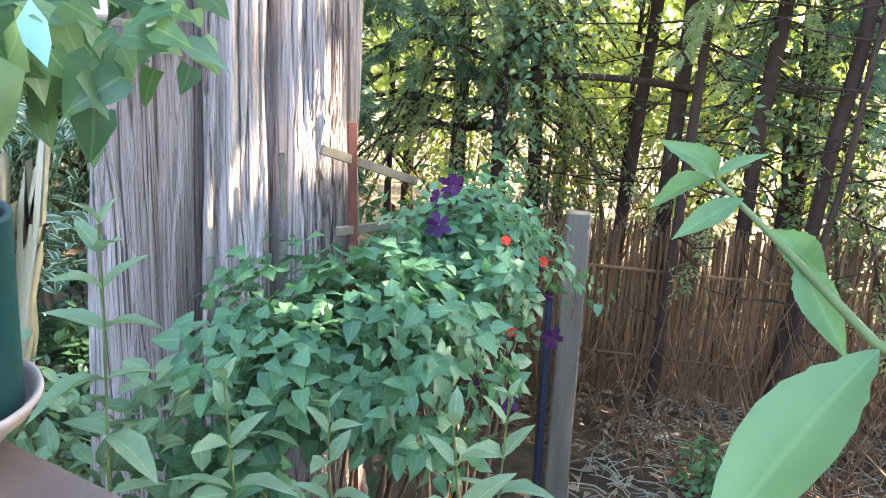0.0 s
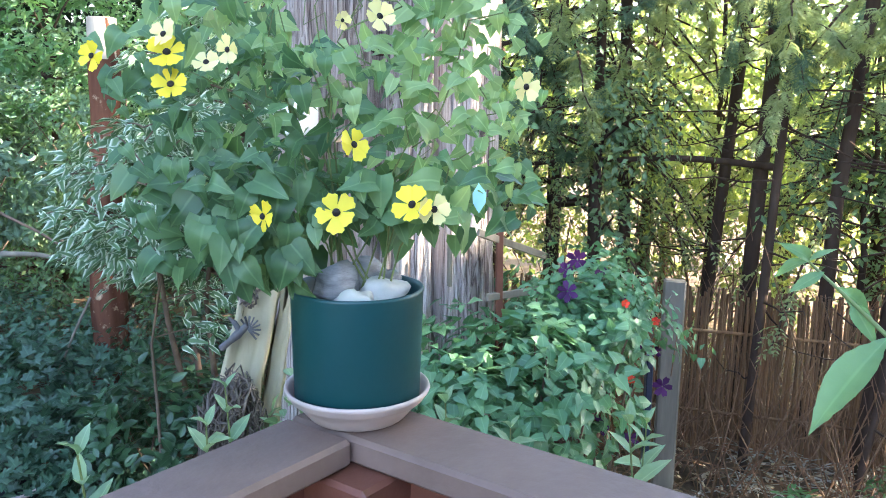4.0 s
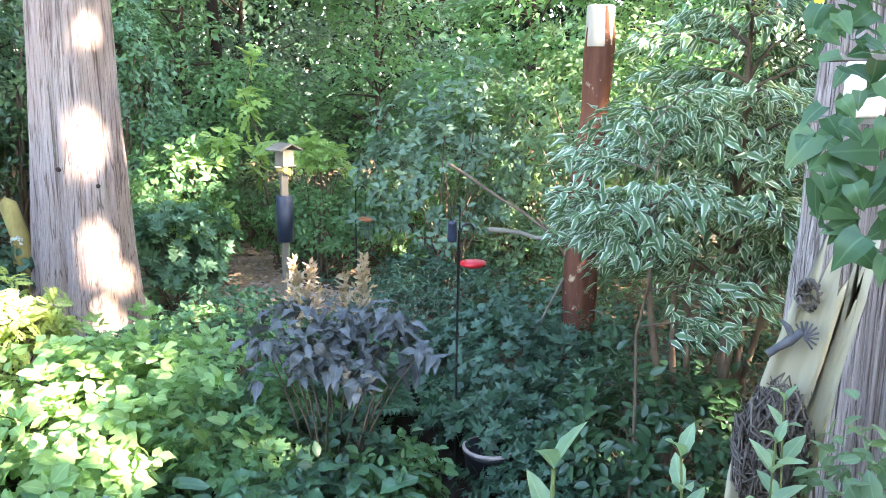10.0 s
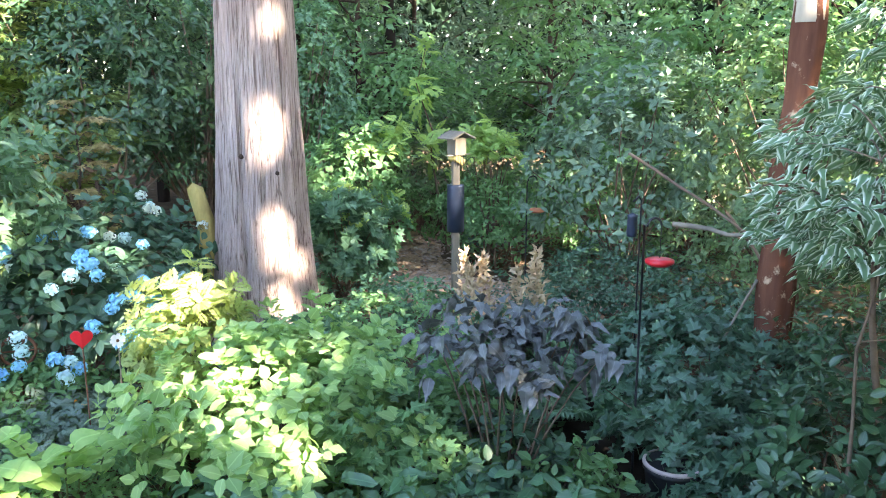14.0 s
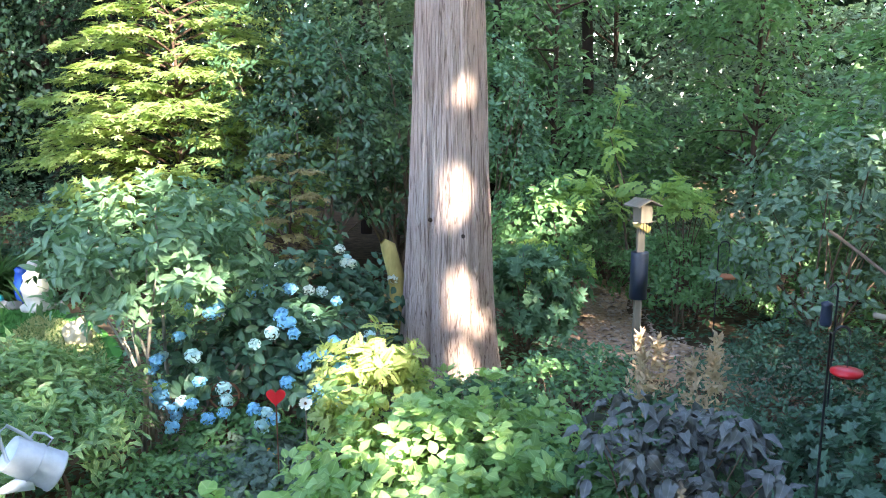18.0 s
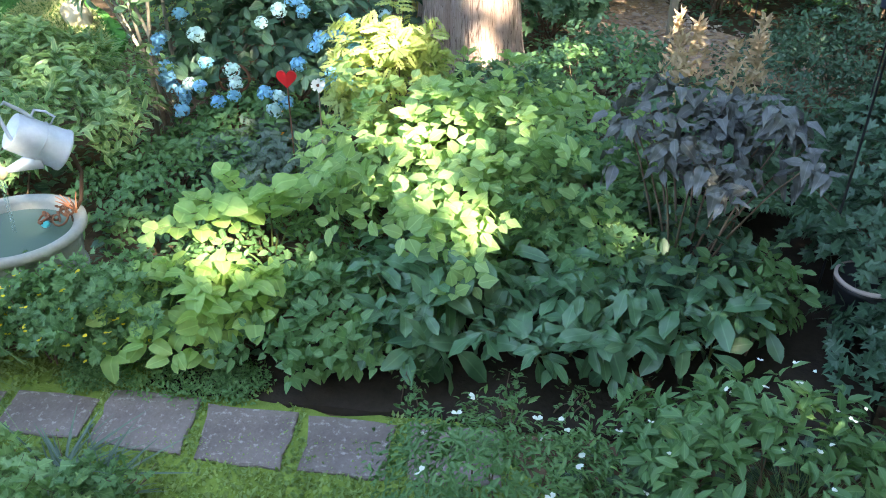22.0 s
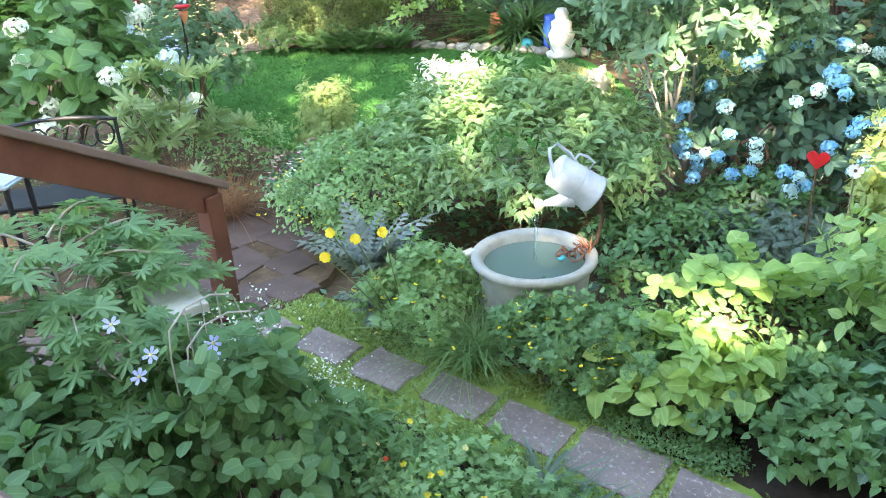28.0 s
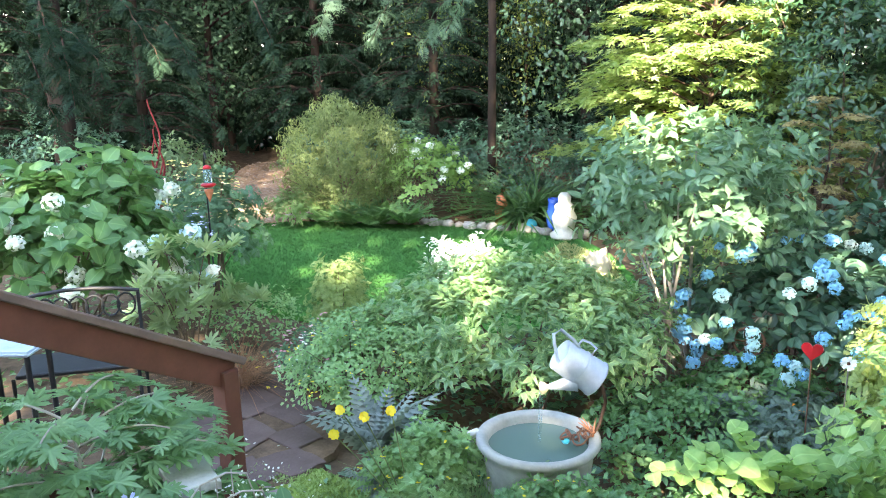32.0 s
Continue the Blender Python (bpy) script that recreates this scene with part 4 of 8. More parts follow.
def conifer(name, x, y, h, r, mat, label, z0=0.8, tiers=26, arms=9, trunk=0.12, spray=0.3, droop=0.35, group="conifers of the woods", per=7, barkmat=None, arc=None):
    """A conifer with drooping limbs set with flat sprays."""
    t = thing(name, x, y, 0, label, "conifer", group)
    V, F = tubes([(np.c_[np.linspace(x, x + 0.1, 8), np.full(8, y), np.linspace(-0.1, h, 8)], np.linspace(trunk, trunk * 0.25, 8))], 12)
    raw_part("trunk", V, F, barkmat or BARK_DARK, t, smooth=True)
    P, D, U, lines = [], [], [], []
    for k in range(tiers):
        z = z0 + (h - z0) * (k / tiers) ** 1.05
        rr = r * (1 - 0.75 * k / tiers) * rng.uniform(0.75, 1.15)
        for a in rng.uniform(*(arc or (0, 2 * np.pi)), arms):
            s = np.linspace(0, 1, 9)
            L = rr * rng.uniform(0.6, 1.1)
            q = np.stack([x + np.cos(a) * L * s, y + np.sin(a) * L * s, z + 0.12 * L * np.sin(3 * s) - droop * L * s**1.8], -1)
            lines.append((q[::2], np.linspace(0.022, 0.004, 5)))
            m = int(per * L / 0.9) + 3
            w = rng.uniform(0.2, 1.0, m)
            i = np.stack([np.interp(w, s, q[:, c]) for c in range(3)], -1)
            side = rng.choice([-1, 1], m)
            dd = np.stack([np.cos(a + side * 0.7), np.sin(a + side * 0.7), np.full(m, -0.3)], -1) + rng.normal(0, 0.25, (m, 3))
            P.append(i), D.append(dd), U.append(np.tile([0, 0, 1.0], (m, 1)) + rng.normal(0, 0.3, (m, 3)))
    V, F = tubes(lines, 4)
    raw_part("limbwork", V, F, barkmat or BARK_DARK, t, smooth=True, kind="stuff")
    P, D, U = np.concatenate(P), np.concatenate(D), np.concatenate(U)
    V, F, UV = leaves(SPRIG3, P, D, U, spray * rng.uniform(0.6, 1.3, len(P)), 0.8)
    raw_part("foliage", V, F, mat, t, UV=UV, kind="stuff")
    return t


def fern(x, y, z, r, n, mat=None, label="arching green fern fronds", group="", name="fern", wide=0.75, lift=0.9):
    t = thing(name, x, y, z, label, "fern", group)
    a = np.arange(n) * 2.4 + rng.uniform(0, 6)
    d = np.stack([np.cos(a), np.sin(a), lift * rng.uniform(0.5, 1.3, n)], -1)
    p = np.tile([x, y, z + 0.02], (n, 1)) + 0.02 * d
    pieces("frond", FERN, p, d, np.tile([0, 0, 1.0], (n, 1)) + 0.1 * rng.normal(size=(n, 3)), r * rng.uniform(0.75, 1.1, n), wide, mat or L_FERN, t, 2)
    return t


def grass_clump(name, x, y, r, n, mat, label, z=0.0, wide=0.035, lift=1.1, pick=False):
    t = thing(name, x, y, z, label, "grass clump")
    a = rng.uniform(0, 6.28, n)
    d = np.stack([np.cos(a), np.sin(a), lift * rng.uniform(0.4, 2.2, n)], -1)
    p = np.array([x, y, z]) + 0.12 * r * rng.normal(size=(n, 3)) * [1, 1, 0]
    tpl = blade([(0.3, 0.5), (0.6, 0.42), (0.85, 0.25)], 0.2 * wide, -0.6)
    if pick:
        pieces("blade", tpl, p, d, np.tile([0, 0, 1.0], (n, 1)), r * rng.uniform(0.7, 1.25, n), wide, mat, t)
        p, d, r, wide = p + rng.normal(0, 0.02, p.shape) * [1, 1, 0], d + rng.normal(0, 0.4, d.shape), r * 0.9, wide * 0.7
    V, F, U = leaves(tpl, p, d, np.tile([0, 0, 1.0], (n, 1)), r * rng.uniform(0.7, 1.25, n), wide)
    raw_part("foliage", V, F, mat, t, UV=U, kind="stuff")
    return t


# woods behind the garden
GW = "trees of the woods"
for x, y, h, r in ((5.0, 8.2, 4.6, 1.3), (6.8, 6.6, 4.8, 1.5), (4.0, 10.5, 5.0, 1.6), (1.6, 11.0, 5.2, 1.6), (7.5, 9.0, 5.6, 1.8), (0.2, 12.5, 5.2, 1.6), (5.4, 12.5, 6.0, 2.0), (2.8, 13.5, 6.2, 2.0)):
    layered("woodland_tree", x, y, h, r, (L_WOODSBLUE, L_WOODS, L_MIDBLUE, L_WOODS, L_MID)[int(7 * x + 3 * y) % 5], "leafy young tree in the shade at the edge of the woods", OVAL4, 0.12, 48, 170, 0.66, z0=0.35, trunk=0.05, group=GW, flat=0.34, wild=1.0)
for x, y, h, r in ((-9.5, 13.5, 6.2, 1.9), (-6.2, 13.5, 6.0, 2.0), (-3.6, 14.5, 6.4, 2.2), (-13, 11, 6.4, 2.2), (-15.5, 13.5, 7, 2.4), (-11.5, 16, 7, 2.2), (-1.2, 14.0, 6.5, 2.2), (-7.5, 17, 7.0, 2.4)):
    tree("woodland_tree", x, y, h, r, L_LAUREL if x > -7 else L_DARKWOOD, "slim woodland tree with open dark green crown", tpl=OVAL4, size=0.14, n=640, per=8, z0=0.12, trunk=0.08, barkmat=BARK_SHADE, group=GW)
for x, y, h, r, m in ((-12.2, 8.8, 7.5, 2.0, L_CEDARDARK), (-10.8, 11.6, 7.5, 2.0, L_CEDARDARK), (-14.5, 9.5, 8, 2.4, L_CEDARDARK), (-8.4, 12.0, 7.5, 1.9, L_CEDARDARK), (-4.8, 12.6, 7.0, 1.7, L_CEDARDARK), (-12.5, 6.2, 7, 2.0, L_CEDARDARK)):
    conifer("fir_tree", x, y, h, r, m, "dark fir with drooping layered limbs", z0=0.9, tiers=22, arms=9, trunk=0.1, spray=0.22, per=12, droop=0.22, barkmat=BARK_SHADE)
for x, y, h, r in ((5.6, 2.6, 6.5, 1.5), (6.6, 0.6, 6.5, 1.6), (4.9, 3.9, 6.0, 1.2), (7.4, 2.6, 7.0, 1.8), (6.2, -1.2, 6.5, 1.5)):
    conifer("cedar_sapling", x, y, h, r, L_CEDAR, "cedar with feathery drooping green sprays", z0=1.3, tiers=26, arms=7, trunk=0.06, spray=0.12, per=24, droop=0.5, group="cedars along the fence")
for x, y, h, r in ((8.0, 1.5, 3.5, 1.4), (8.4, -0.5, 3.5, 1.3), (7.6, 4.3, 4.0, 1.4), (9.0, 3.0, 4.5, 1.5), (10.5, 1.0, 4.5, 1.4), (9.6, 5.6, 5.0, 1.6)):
    tree("woodland_tree", x, y, h, r, L_SUNNY, "yellow green tree beyond the reed fence, sunlight put into its leaf colour", size=0.14, n=300, per=8, z0=0.15, trunk=0.05, group=GW)

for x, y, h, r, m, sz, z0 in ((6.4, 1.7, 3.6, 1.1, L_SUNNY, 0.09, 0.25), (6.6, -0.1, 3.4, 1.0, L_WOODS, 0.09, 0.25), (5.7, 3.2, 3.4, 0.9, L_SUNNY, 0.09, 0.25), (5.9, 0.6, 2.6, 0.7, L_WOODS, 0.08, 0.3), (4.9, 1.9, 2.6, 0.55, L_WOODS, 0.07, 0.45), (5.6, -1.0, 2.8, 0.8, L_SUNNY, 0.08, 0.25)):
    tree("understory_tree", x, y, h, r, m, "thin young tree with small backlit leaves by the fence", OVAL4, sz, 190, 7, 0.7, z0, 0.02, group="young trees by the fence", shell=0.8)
for x, y, h, r in ((4.3, 1.7, 0.9, 0.4), (4.2, -0.9, 0.45, 0.25), (5.0, -1.3, 0.7, 0.5)):
    shrub("fence_undergrowth", x, y, h, r, L_WOODS, "sparse leafy undergrowth at the reed fence", "shrub", OVAL, 0.07, int(130 * r), 6, 0.7, group="undergrowth at the fence", shell=0.8)
for x, y, h, rad in ((-5.9, 9.9, 7, 0.06), (-10.2, 6.2, 8, 0.16), (-2.6, 11.5, 7, 0.08), (2.2, 11.6, 7, 0.08), (0.8, 11.2, 6, 0.06)):
    t = thing("bare_tree", x, y, 0, "straight dark trunk among the woods", "tree trunk", "trunks in the woods")
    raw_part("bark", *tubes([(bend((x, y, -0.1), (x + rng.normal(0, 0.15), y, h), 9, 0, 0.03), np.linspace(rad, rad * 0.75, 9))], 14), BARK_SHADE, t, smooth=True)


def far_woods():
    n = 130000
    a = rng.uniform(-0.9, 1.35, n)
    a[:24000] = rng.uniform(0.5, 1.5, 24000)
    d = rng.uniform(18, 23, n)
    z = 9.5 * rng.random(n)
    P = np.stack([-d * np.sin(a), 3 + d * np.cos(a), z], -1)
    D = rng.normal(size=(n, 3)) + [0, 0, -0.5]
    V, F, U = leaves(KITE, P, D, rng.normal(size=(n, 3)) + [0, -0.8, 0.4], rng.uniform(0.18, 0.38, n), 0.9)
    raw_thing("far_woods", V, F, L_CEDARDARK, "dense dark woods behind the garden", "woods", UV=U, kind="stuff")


far_woods()


def high_crowns():
    """Crowns added out of view, high over the woods, to block the sky."""
    n = 15000
    P = np.stack([rng.uniform(-17, 3, n), rng.uniform(8.5, 20, n), rng.uniform(8.5, 11.5, n)], -1)
    V, F, U = leaves(KITE, P, rng.normal(size=(n, 3)), rng.normal(size=(n, 3)) + [0, 0, 1.5], rng.uniform(0.4, 0.8, n), 0.9)
    raw_thing("tall_woods_crowns", V, F, L_CEDARDARK, "unseen dark conifer crowns added above the woods to block the sky", "woods", UV=U, kind="stuff")


high_crowns()

def bough(lines, mat, label, spray=0.16, per=26, name="cedar_bough", limb=0.008):
    """Hanging limbs set with flat feathery sprays."""
    a = lines[0][0]
    t = thing(name, *a, label, "branch", "hanging boughs")
    P, D, U = [], [], []
    for a, b in lines:
        L = np.linalg.norm(np.subtract(b, a))
        q = bend(a, b, 9, 0.08 * L, 0.02)
        raw_part("limb", *tubes([(q, np.linspace(limb, 0.003, 9))], 5), BARK_DARK, t, smooth=True)
        s = rng.uniform(0.05, 1, int(per * L) + 6)
        c = np.stack([np.interp(s, np.linspace(0, 1, 9), q[:, k]) for k in range(3)], -1)
        v = nz(np.subtract(b, a))
        w = nz(np.cross(v, [0, 0, 1.0]))
        P.append(c), D.append(v * 0.35 + w * rng.normal(0, 0.9, (len(c), 1)) + [0, 0, -0.25] + rng.normal(0, 0.45, c.shape)), U.append(np.tile([0, 0, 1.0], (len(c), 1)) + rng.normal(0, 0.4, c.shape))
    P, D, U = (np.concatenate(k) for k in (P, D, U))
    V, F, UV = leaves(SPRAY, P, D, U, spray * rng.uniform(0.6, 1.4, len(P)), 0.8)
    raw_part("foliage", V, F, mat, t, UV=UV, kind="stuff")


L_BOUGH = leaf("feathery_cedar_boughs", g(0.06, 0.15, 0.075), g(0.16, 0.28, 0.14), 0.4, 0.6, vein=0)
bough([((3.6, 2.6, 2.9), (4.05, 2.2, 1.5)), ((3.6, 2.6, 2.9), (4.3, 2.1, 1.8)), ((3.9, 2.9, 2.9), (4.6, 2.0, 1.75)), ((3.9, 2.9, 2.6), (4.2, 2.3, 1.15)), ((4.2, 2.6, 2.9), (4.9, 1.8, 1.9)), ((4.2, 2.5, 3.0), (4.7, 2.1, 2.1))], L_BOUGH, "drooping feathery blue green cedar bough", 0.15, 44)
bough([((5.6, 0.5, 3.0), (5.3, 0.25, 1.65)), ((5.6, 0.5, 3.0), (5.3, 0.0, 1.3)), ((5.7, 0.6, 2.8), (5.4, 0.75, 1.85)), ((5.7, 0.3, 2.8), (5.3, -0.3, 1.6))], L_BOUGH, "drooping feathery bough hanging by the fence", 0.15, 34)
bough([((-4.6, 8.6, 3.7), (-4.75, 7.2, 2.35)), ((-5.4, 8.4, 3.7), (-5.4, 6.8, 2.3)), ((-6.0, 8.0, 3.7), (-5.9, 6.6, 2.45)), ((-5.0, 8.6, 3.4), (-5.1, 7.3, 2.25))], L_BOUGH, "soft green bough drooping over the lawn", 0.15, 60, limb=0.012)

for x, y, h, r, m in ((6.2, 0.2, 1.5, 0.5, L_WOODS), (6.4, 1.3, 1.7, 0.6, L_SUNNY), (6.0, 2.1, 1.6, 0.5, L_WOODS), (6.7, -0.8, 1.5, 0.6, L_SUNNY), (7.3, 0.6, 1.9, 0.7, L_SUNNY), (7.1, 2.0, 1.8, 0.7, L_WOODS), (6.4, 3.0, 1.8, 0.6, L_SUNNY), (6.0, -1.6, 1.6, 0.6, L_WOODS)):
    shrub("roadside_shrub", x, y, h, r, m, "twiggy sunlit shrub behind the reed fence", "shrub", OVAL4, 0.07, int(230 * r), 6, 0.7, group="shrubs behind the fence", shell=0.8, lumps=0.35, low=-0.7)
for x, y, h, r in ((4.45, 0.1, 0.45, 0.14), (4.2, -0.6, 0.35, 0.2), (4.15, 0.45, 0.3, 0.14)):
    shrub("sunlit_seedling", x, y, h, r, L_MID, "sparse leafy seedling among dead sticks", "plant", OVAL, 0.06, int(90 * r) + 12, 6, 0.7, group="seedlings among the sticks", shell=0.8)


def dead_brush(name, n, box, length, rad, lift, mat, label):
    """Many thin dead sticks lying and leaning under the cedars."""
    lines = []
    for k in range(n):
        p = np.array([rng.uniform(box[0], box[1]), rng.uniform(box[2], box[3]), 0.01])
        a = rng.uniform(0, 6.28)
        d = np.array([np.cos(a), np.sin(a), lift * rng.random() ** 1.5]) * length * rng.uniform(0.4, 1.3)
        lines.append((bend(p, p + d, 4, 0.02, 0.015), np.linspace(rad, rad * 0.4, 4) * rng.uniform(0.6, 1.4)))
    raw_thing(name, *tubes(lines, 4), mat, label, "dead twigs", kind="stuff")


dead_brush("dead_twigs", 1300, (3.5, 5.3, -2.2, 1.0), 0.22, 0.004, 0.35, PALETWIG, "pale dead twigs littering the ground by the fence")
REDTWIG = surface("red_brown_dead_wood", g(0.09, 0.045, 0.025), g(0.3, 0.17, 0.09), 12, 0.9, bumps=0.3)
dead_brush("leaning_twigs", 1100, (4.2, 6.0, -1.6, 2.0), 0.5, 0.004, 2.6, REDTWIG, "thin brown twigs standing along the fence")

bough([((6.2, 2.2, 3.6), (5.4, 1.75, 2.5)), ((6.3, 1.6, 3.6), (5.5, 1.3, 2.3)), ((6.3, 1.2, 3.6), (5.6, 1.0, 2.5)), ((6.2, 1.4, 3.2), (5.6, 1.1, 1.95)), ((6.4, 1.9, 3.3), (5.8, 1.6, 2.2))], L_CEDAR, "sunlit olive cedar bough hanging by the fence", 0.1, 110)
for k in range(6):
    c = np.array([4.45, 2.2, 2.9]) + np.array([0.7, -1.75, 0]) * k / 5
    twigs = []
    for q in range(9):
        a = c + rng.normal(0, 1, 3) * [0.2, 0.2, 0.32]
        twigs.append((a, a + nz(rng.normal(0, 0.55, 3) + [-0.35, -0.15, -0.75]) * rng.uniform(0.4, 0.95)))
    bough(twigs, L_CEDAR if k % 3 else L_BOUGH, "dense olive cedar bough hanging before the fence trees", 0.085, 120)
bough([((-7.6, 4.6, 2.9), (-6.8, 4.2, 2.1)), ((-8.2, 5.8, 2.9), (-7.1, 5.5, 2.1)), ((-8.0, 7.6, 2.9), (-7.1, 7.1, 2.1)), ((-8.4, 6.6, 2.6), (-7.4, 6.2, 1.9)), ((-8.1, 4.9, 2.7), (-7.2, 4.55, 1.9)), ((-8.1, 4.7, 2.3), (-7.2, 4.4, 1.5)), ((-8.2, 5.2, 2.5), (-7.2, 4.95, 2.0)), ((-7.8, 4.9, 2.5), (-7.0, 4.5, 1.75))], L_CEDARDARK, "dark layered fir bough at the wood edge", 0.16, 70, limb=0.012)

# shrubs in the middle distance, beyond the beds
GS = "shrubs behind the beds"
for x, y, h, r, m, tp, sz, wd, n in (
    (3.6, 7.3, 2.1, 0.95, L_WOODSBLUE, OVAL4, 0.12, 0.75, 260),
    (4.7, 6.4, 2.5, 0.9, L_WOODS, OVAL4, 0.11, 0.7, 260),
    (2.8, 8.5, 0.95, 0.8, L_MID, OVAL4, 0.09, 0.7, 330),
    (1.2, 8.4, 1.5, 0.55, L_MID, OVAL4, 0.1, 0.8, 190),
    (3.7, 8.7, 1.15, 0.8, L_MID, OVAL4, 0.09, 0.7, 260),
    (4.7, 8.0, 1.2, 0.8, L_WOODS, OVAL4, 0.09, 0.7, 240),
    (2.3, 10.1, 1.3, 0.8, L_WOODS, OVAL4, 0.1, 0.7, 220),
    (1.5, 9.4, 1.1, 0.45, L_MID, OVAL4, 0.09, 0.7, 140),
    (0.95, 7.3, 1.0, 0.5, L_MIDBLUE, IVY, 0.11, 0.9, 130),
    (5.3, 4.6, 2.2, 0.8, L_WOODS, OVAL4, 0.1, 0.7, 230),
    (4.2, 5.8, 1.0, 0.7, L_WOODS, OVAL4, 0.09, 0.7, 190),
    (3.0, 6.3, 0.6, 0.6, L_DARK, OVAL4, 0.06, 0.7, 240),
    (2.5, 5.8, 0.5, 0.55, L_DARK, OVAL4, 0.05, 0.7, 240),
    (-1.3, 9.3, 3.2, 1.15, L_LAUREL, OVAL4, 0.12, 0.65, 520),
    (0.7, 9.6, 3.0, 0.8, L_MIDBLUE, OVAL4, 0.1, 0.7, 260),
    (-0.3, 10.5, 4.2, 1.2, L_WOODS, OVAL4, 0.12, 0.7, 380),
    (-2.2, 8.2, 0.9, 0.5, L_MAPLE, OVAL4, 0.08, 0.6, 120),
):
    shrub("background_shrub", x, y, h, r, m, "dense leafy shrub at the edge of the woods", "shrub", tp, sz, n, 8, wd, group=GS, low=-0.5)
for x, y, h, r in ((-0.6, 12.0, 1.7, 1.0), (1.0, 12.3, 1.6, 1.0), (2.6, 12.2, 1.8, 1.0), (4.2, 11.8, 1.7, 1.0), (5.9, 11.0, 1.8, 1.1), (7.4, 10.2, 1.9, 1.2), (8.6, 8.0, 2.0, 1.2)):
    shrub("background_shrub", x, y, h, r, L_WOODSBLUE, "dense leafy shrub deep in the woods", "shrub", OVAL4, 0.13, 190, 7, 0.7, group=GS, low=-0.6, stemn=5)
ys = thing("yellow_sprig_tree", 2.3, 9.04, 0, "slender shrub with bright lime young leaves", "shrub")
line = bend((2.3, 9.04, 0), (1.95, 9.13, 2.15), 9, 0, 0.05)
rod("stem", line, np.linspace(0.018, 0.004, 9), TWIG, ys)
p = np.repeat(line[4:], 7, 0) + rng.normal(0, 0.07, (35, 3))
d = rng.normal(size=(35, 3)) + [0, -0.3, -0.1]
pieces("leaf", PINNATE, p, d, np.tile([0, -0.4, 1.0], (35, 1)) + 0.3 * rng.normal(size=(35, 3)), rng.uniform(0.16, 0.28, 35), 0.6, L_LIMESUN, ys)
for x, y, z, r in ((1.5, 8.56, 1.5, 0.42), (2.57, 8.32, 1.45, 0.36), (1.2, 8.13, 0.9, 0.4)):
    shrub("lime_leaved_shrub", x, y, z, r, L_LIMESUN, "shrub with spreading yellow green divided leaves", "shrub", PINNATE, 0.17, 34, 5, 0.6, z0=z - 0.5, group="lime shrubs by the feeder", up=1.2, shell=0.8, stemn=8)

layered("japanese_maple", -2.75, 9.45, 3.4, 1.75, L_MAPLE, "sunlit yellow green maple with layered spreading branches", star(5, 0.32, 3.0, 0.5), 0.1, 60, 105, z0=0.85, trunk=0.045, stretch=(1.1, 0.75))

# Bright leaf colour stands in for sun patches in the woods.
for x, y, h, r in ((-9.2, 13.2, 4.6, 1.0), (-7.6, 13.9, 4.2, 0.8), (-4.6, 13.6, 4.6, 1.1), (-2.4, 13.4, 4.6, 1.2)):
    tree("woodland_tree", x, y, h, r, L_SUNNY, "young tree deep in the dark woods, sunlight put into its leaf colour", OVAL4, 0.1, 240, 7, 0.7, 0.28, 0.03, group=GW, shell=0.85, lumps=0.4)
layered("bronze_maple", -1.28, 8.15, 1.75, 0.6, leaf("bronze_gold_leaves", g(0.2, 0.15, 0.045), g(0.46, 0.36, 0.11), 0.5, 0.5), "small maple with golden bronze leaves behind the hydrangeas", star(5, 0.32, 3.0, 0.5), 0.07, 16, 260, z0=0.6, trunk=0.02)

# the lawn's far side
shrub("weeping_maple", -7.2, 8.3, 1.62, 0.8, leaf("olive_maple_leaves", g(0.1, 0.17, 0.035), g(0.26, 0.34, 0.08), 0.4, 0.55), "dome of a weeping cutleaf maple, olive green", "shrub", LANCE, 0.075, 1700, 7, 0.42, tilt=0.1, up=0.1, droop=0.7, lumps=0.16, low=-1.0)
vib = shrub("white_flowered_shrub", -6.4, 9.0, 1.05, 0.62, leaf("snowball_leaves", g(0.15, 0.36, 0.045), g(0.3, 0.5, 0.09), 0.45, 0.5), "bright green shrub with round white flower clusters", "shrub", OVAL, 0.1, 170, 7, 0.75)
for k in range(16):
    c, _ = dome((-6.4, 8.96, 0.54), (0.63, 0.63, 0.52), 1, low=0.0, shell=0)
    flower_head(vib, c[0] + [0, -0.03, 0], 0.055, F_WHITE, n=24)
grass_clump("daylily", -5.0, 9.35, 0.85, 260, L_GRASS, "clump of long arching dark green daylily leaves", pick=True)
shrub("low_green_mound", -7.6, 7.75, 0.42, 0.38, L_FERN, "low feathery yellow green mound", "plant", FERN, 0.14, 90, 6, 0.5, up=0.8)
for x, y in ((-7.15, 7.85), (-6.8, 7.95), (-6.45, 8.05), (-6.15, 8.25), (-6.6, 8.3), (-6.95, 8.2)):
    fern(x, y, 0, 0.42, 18, L_MID, "low green fern at the lawn edge", "ferns at the lawn edge", lift=1.7)
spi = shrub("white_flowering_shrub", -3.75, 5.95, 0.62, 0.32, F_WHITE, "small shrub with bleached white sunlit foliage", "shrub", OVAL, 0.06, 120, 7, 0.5)

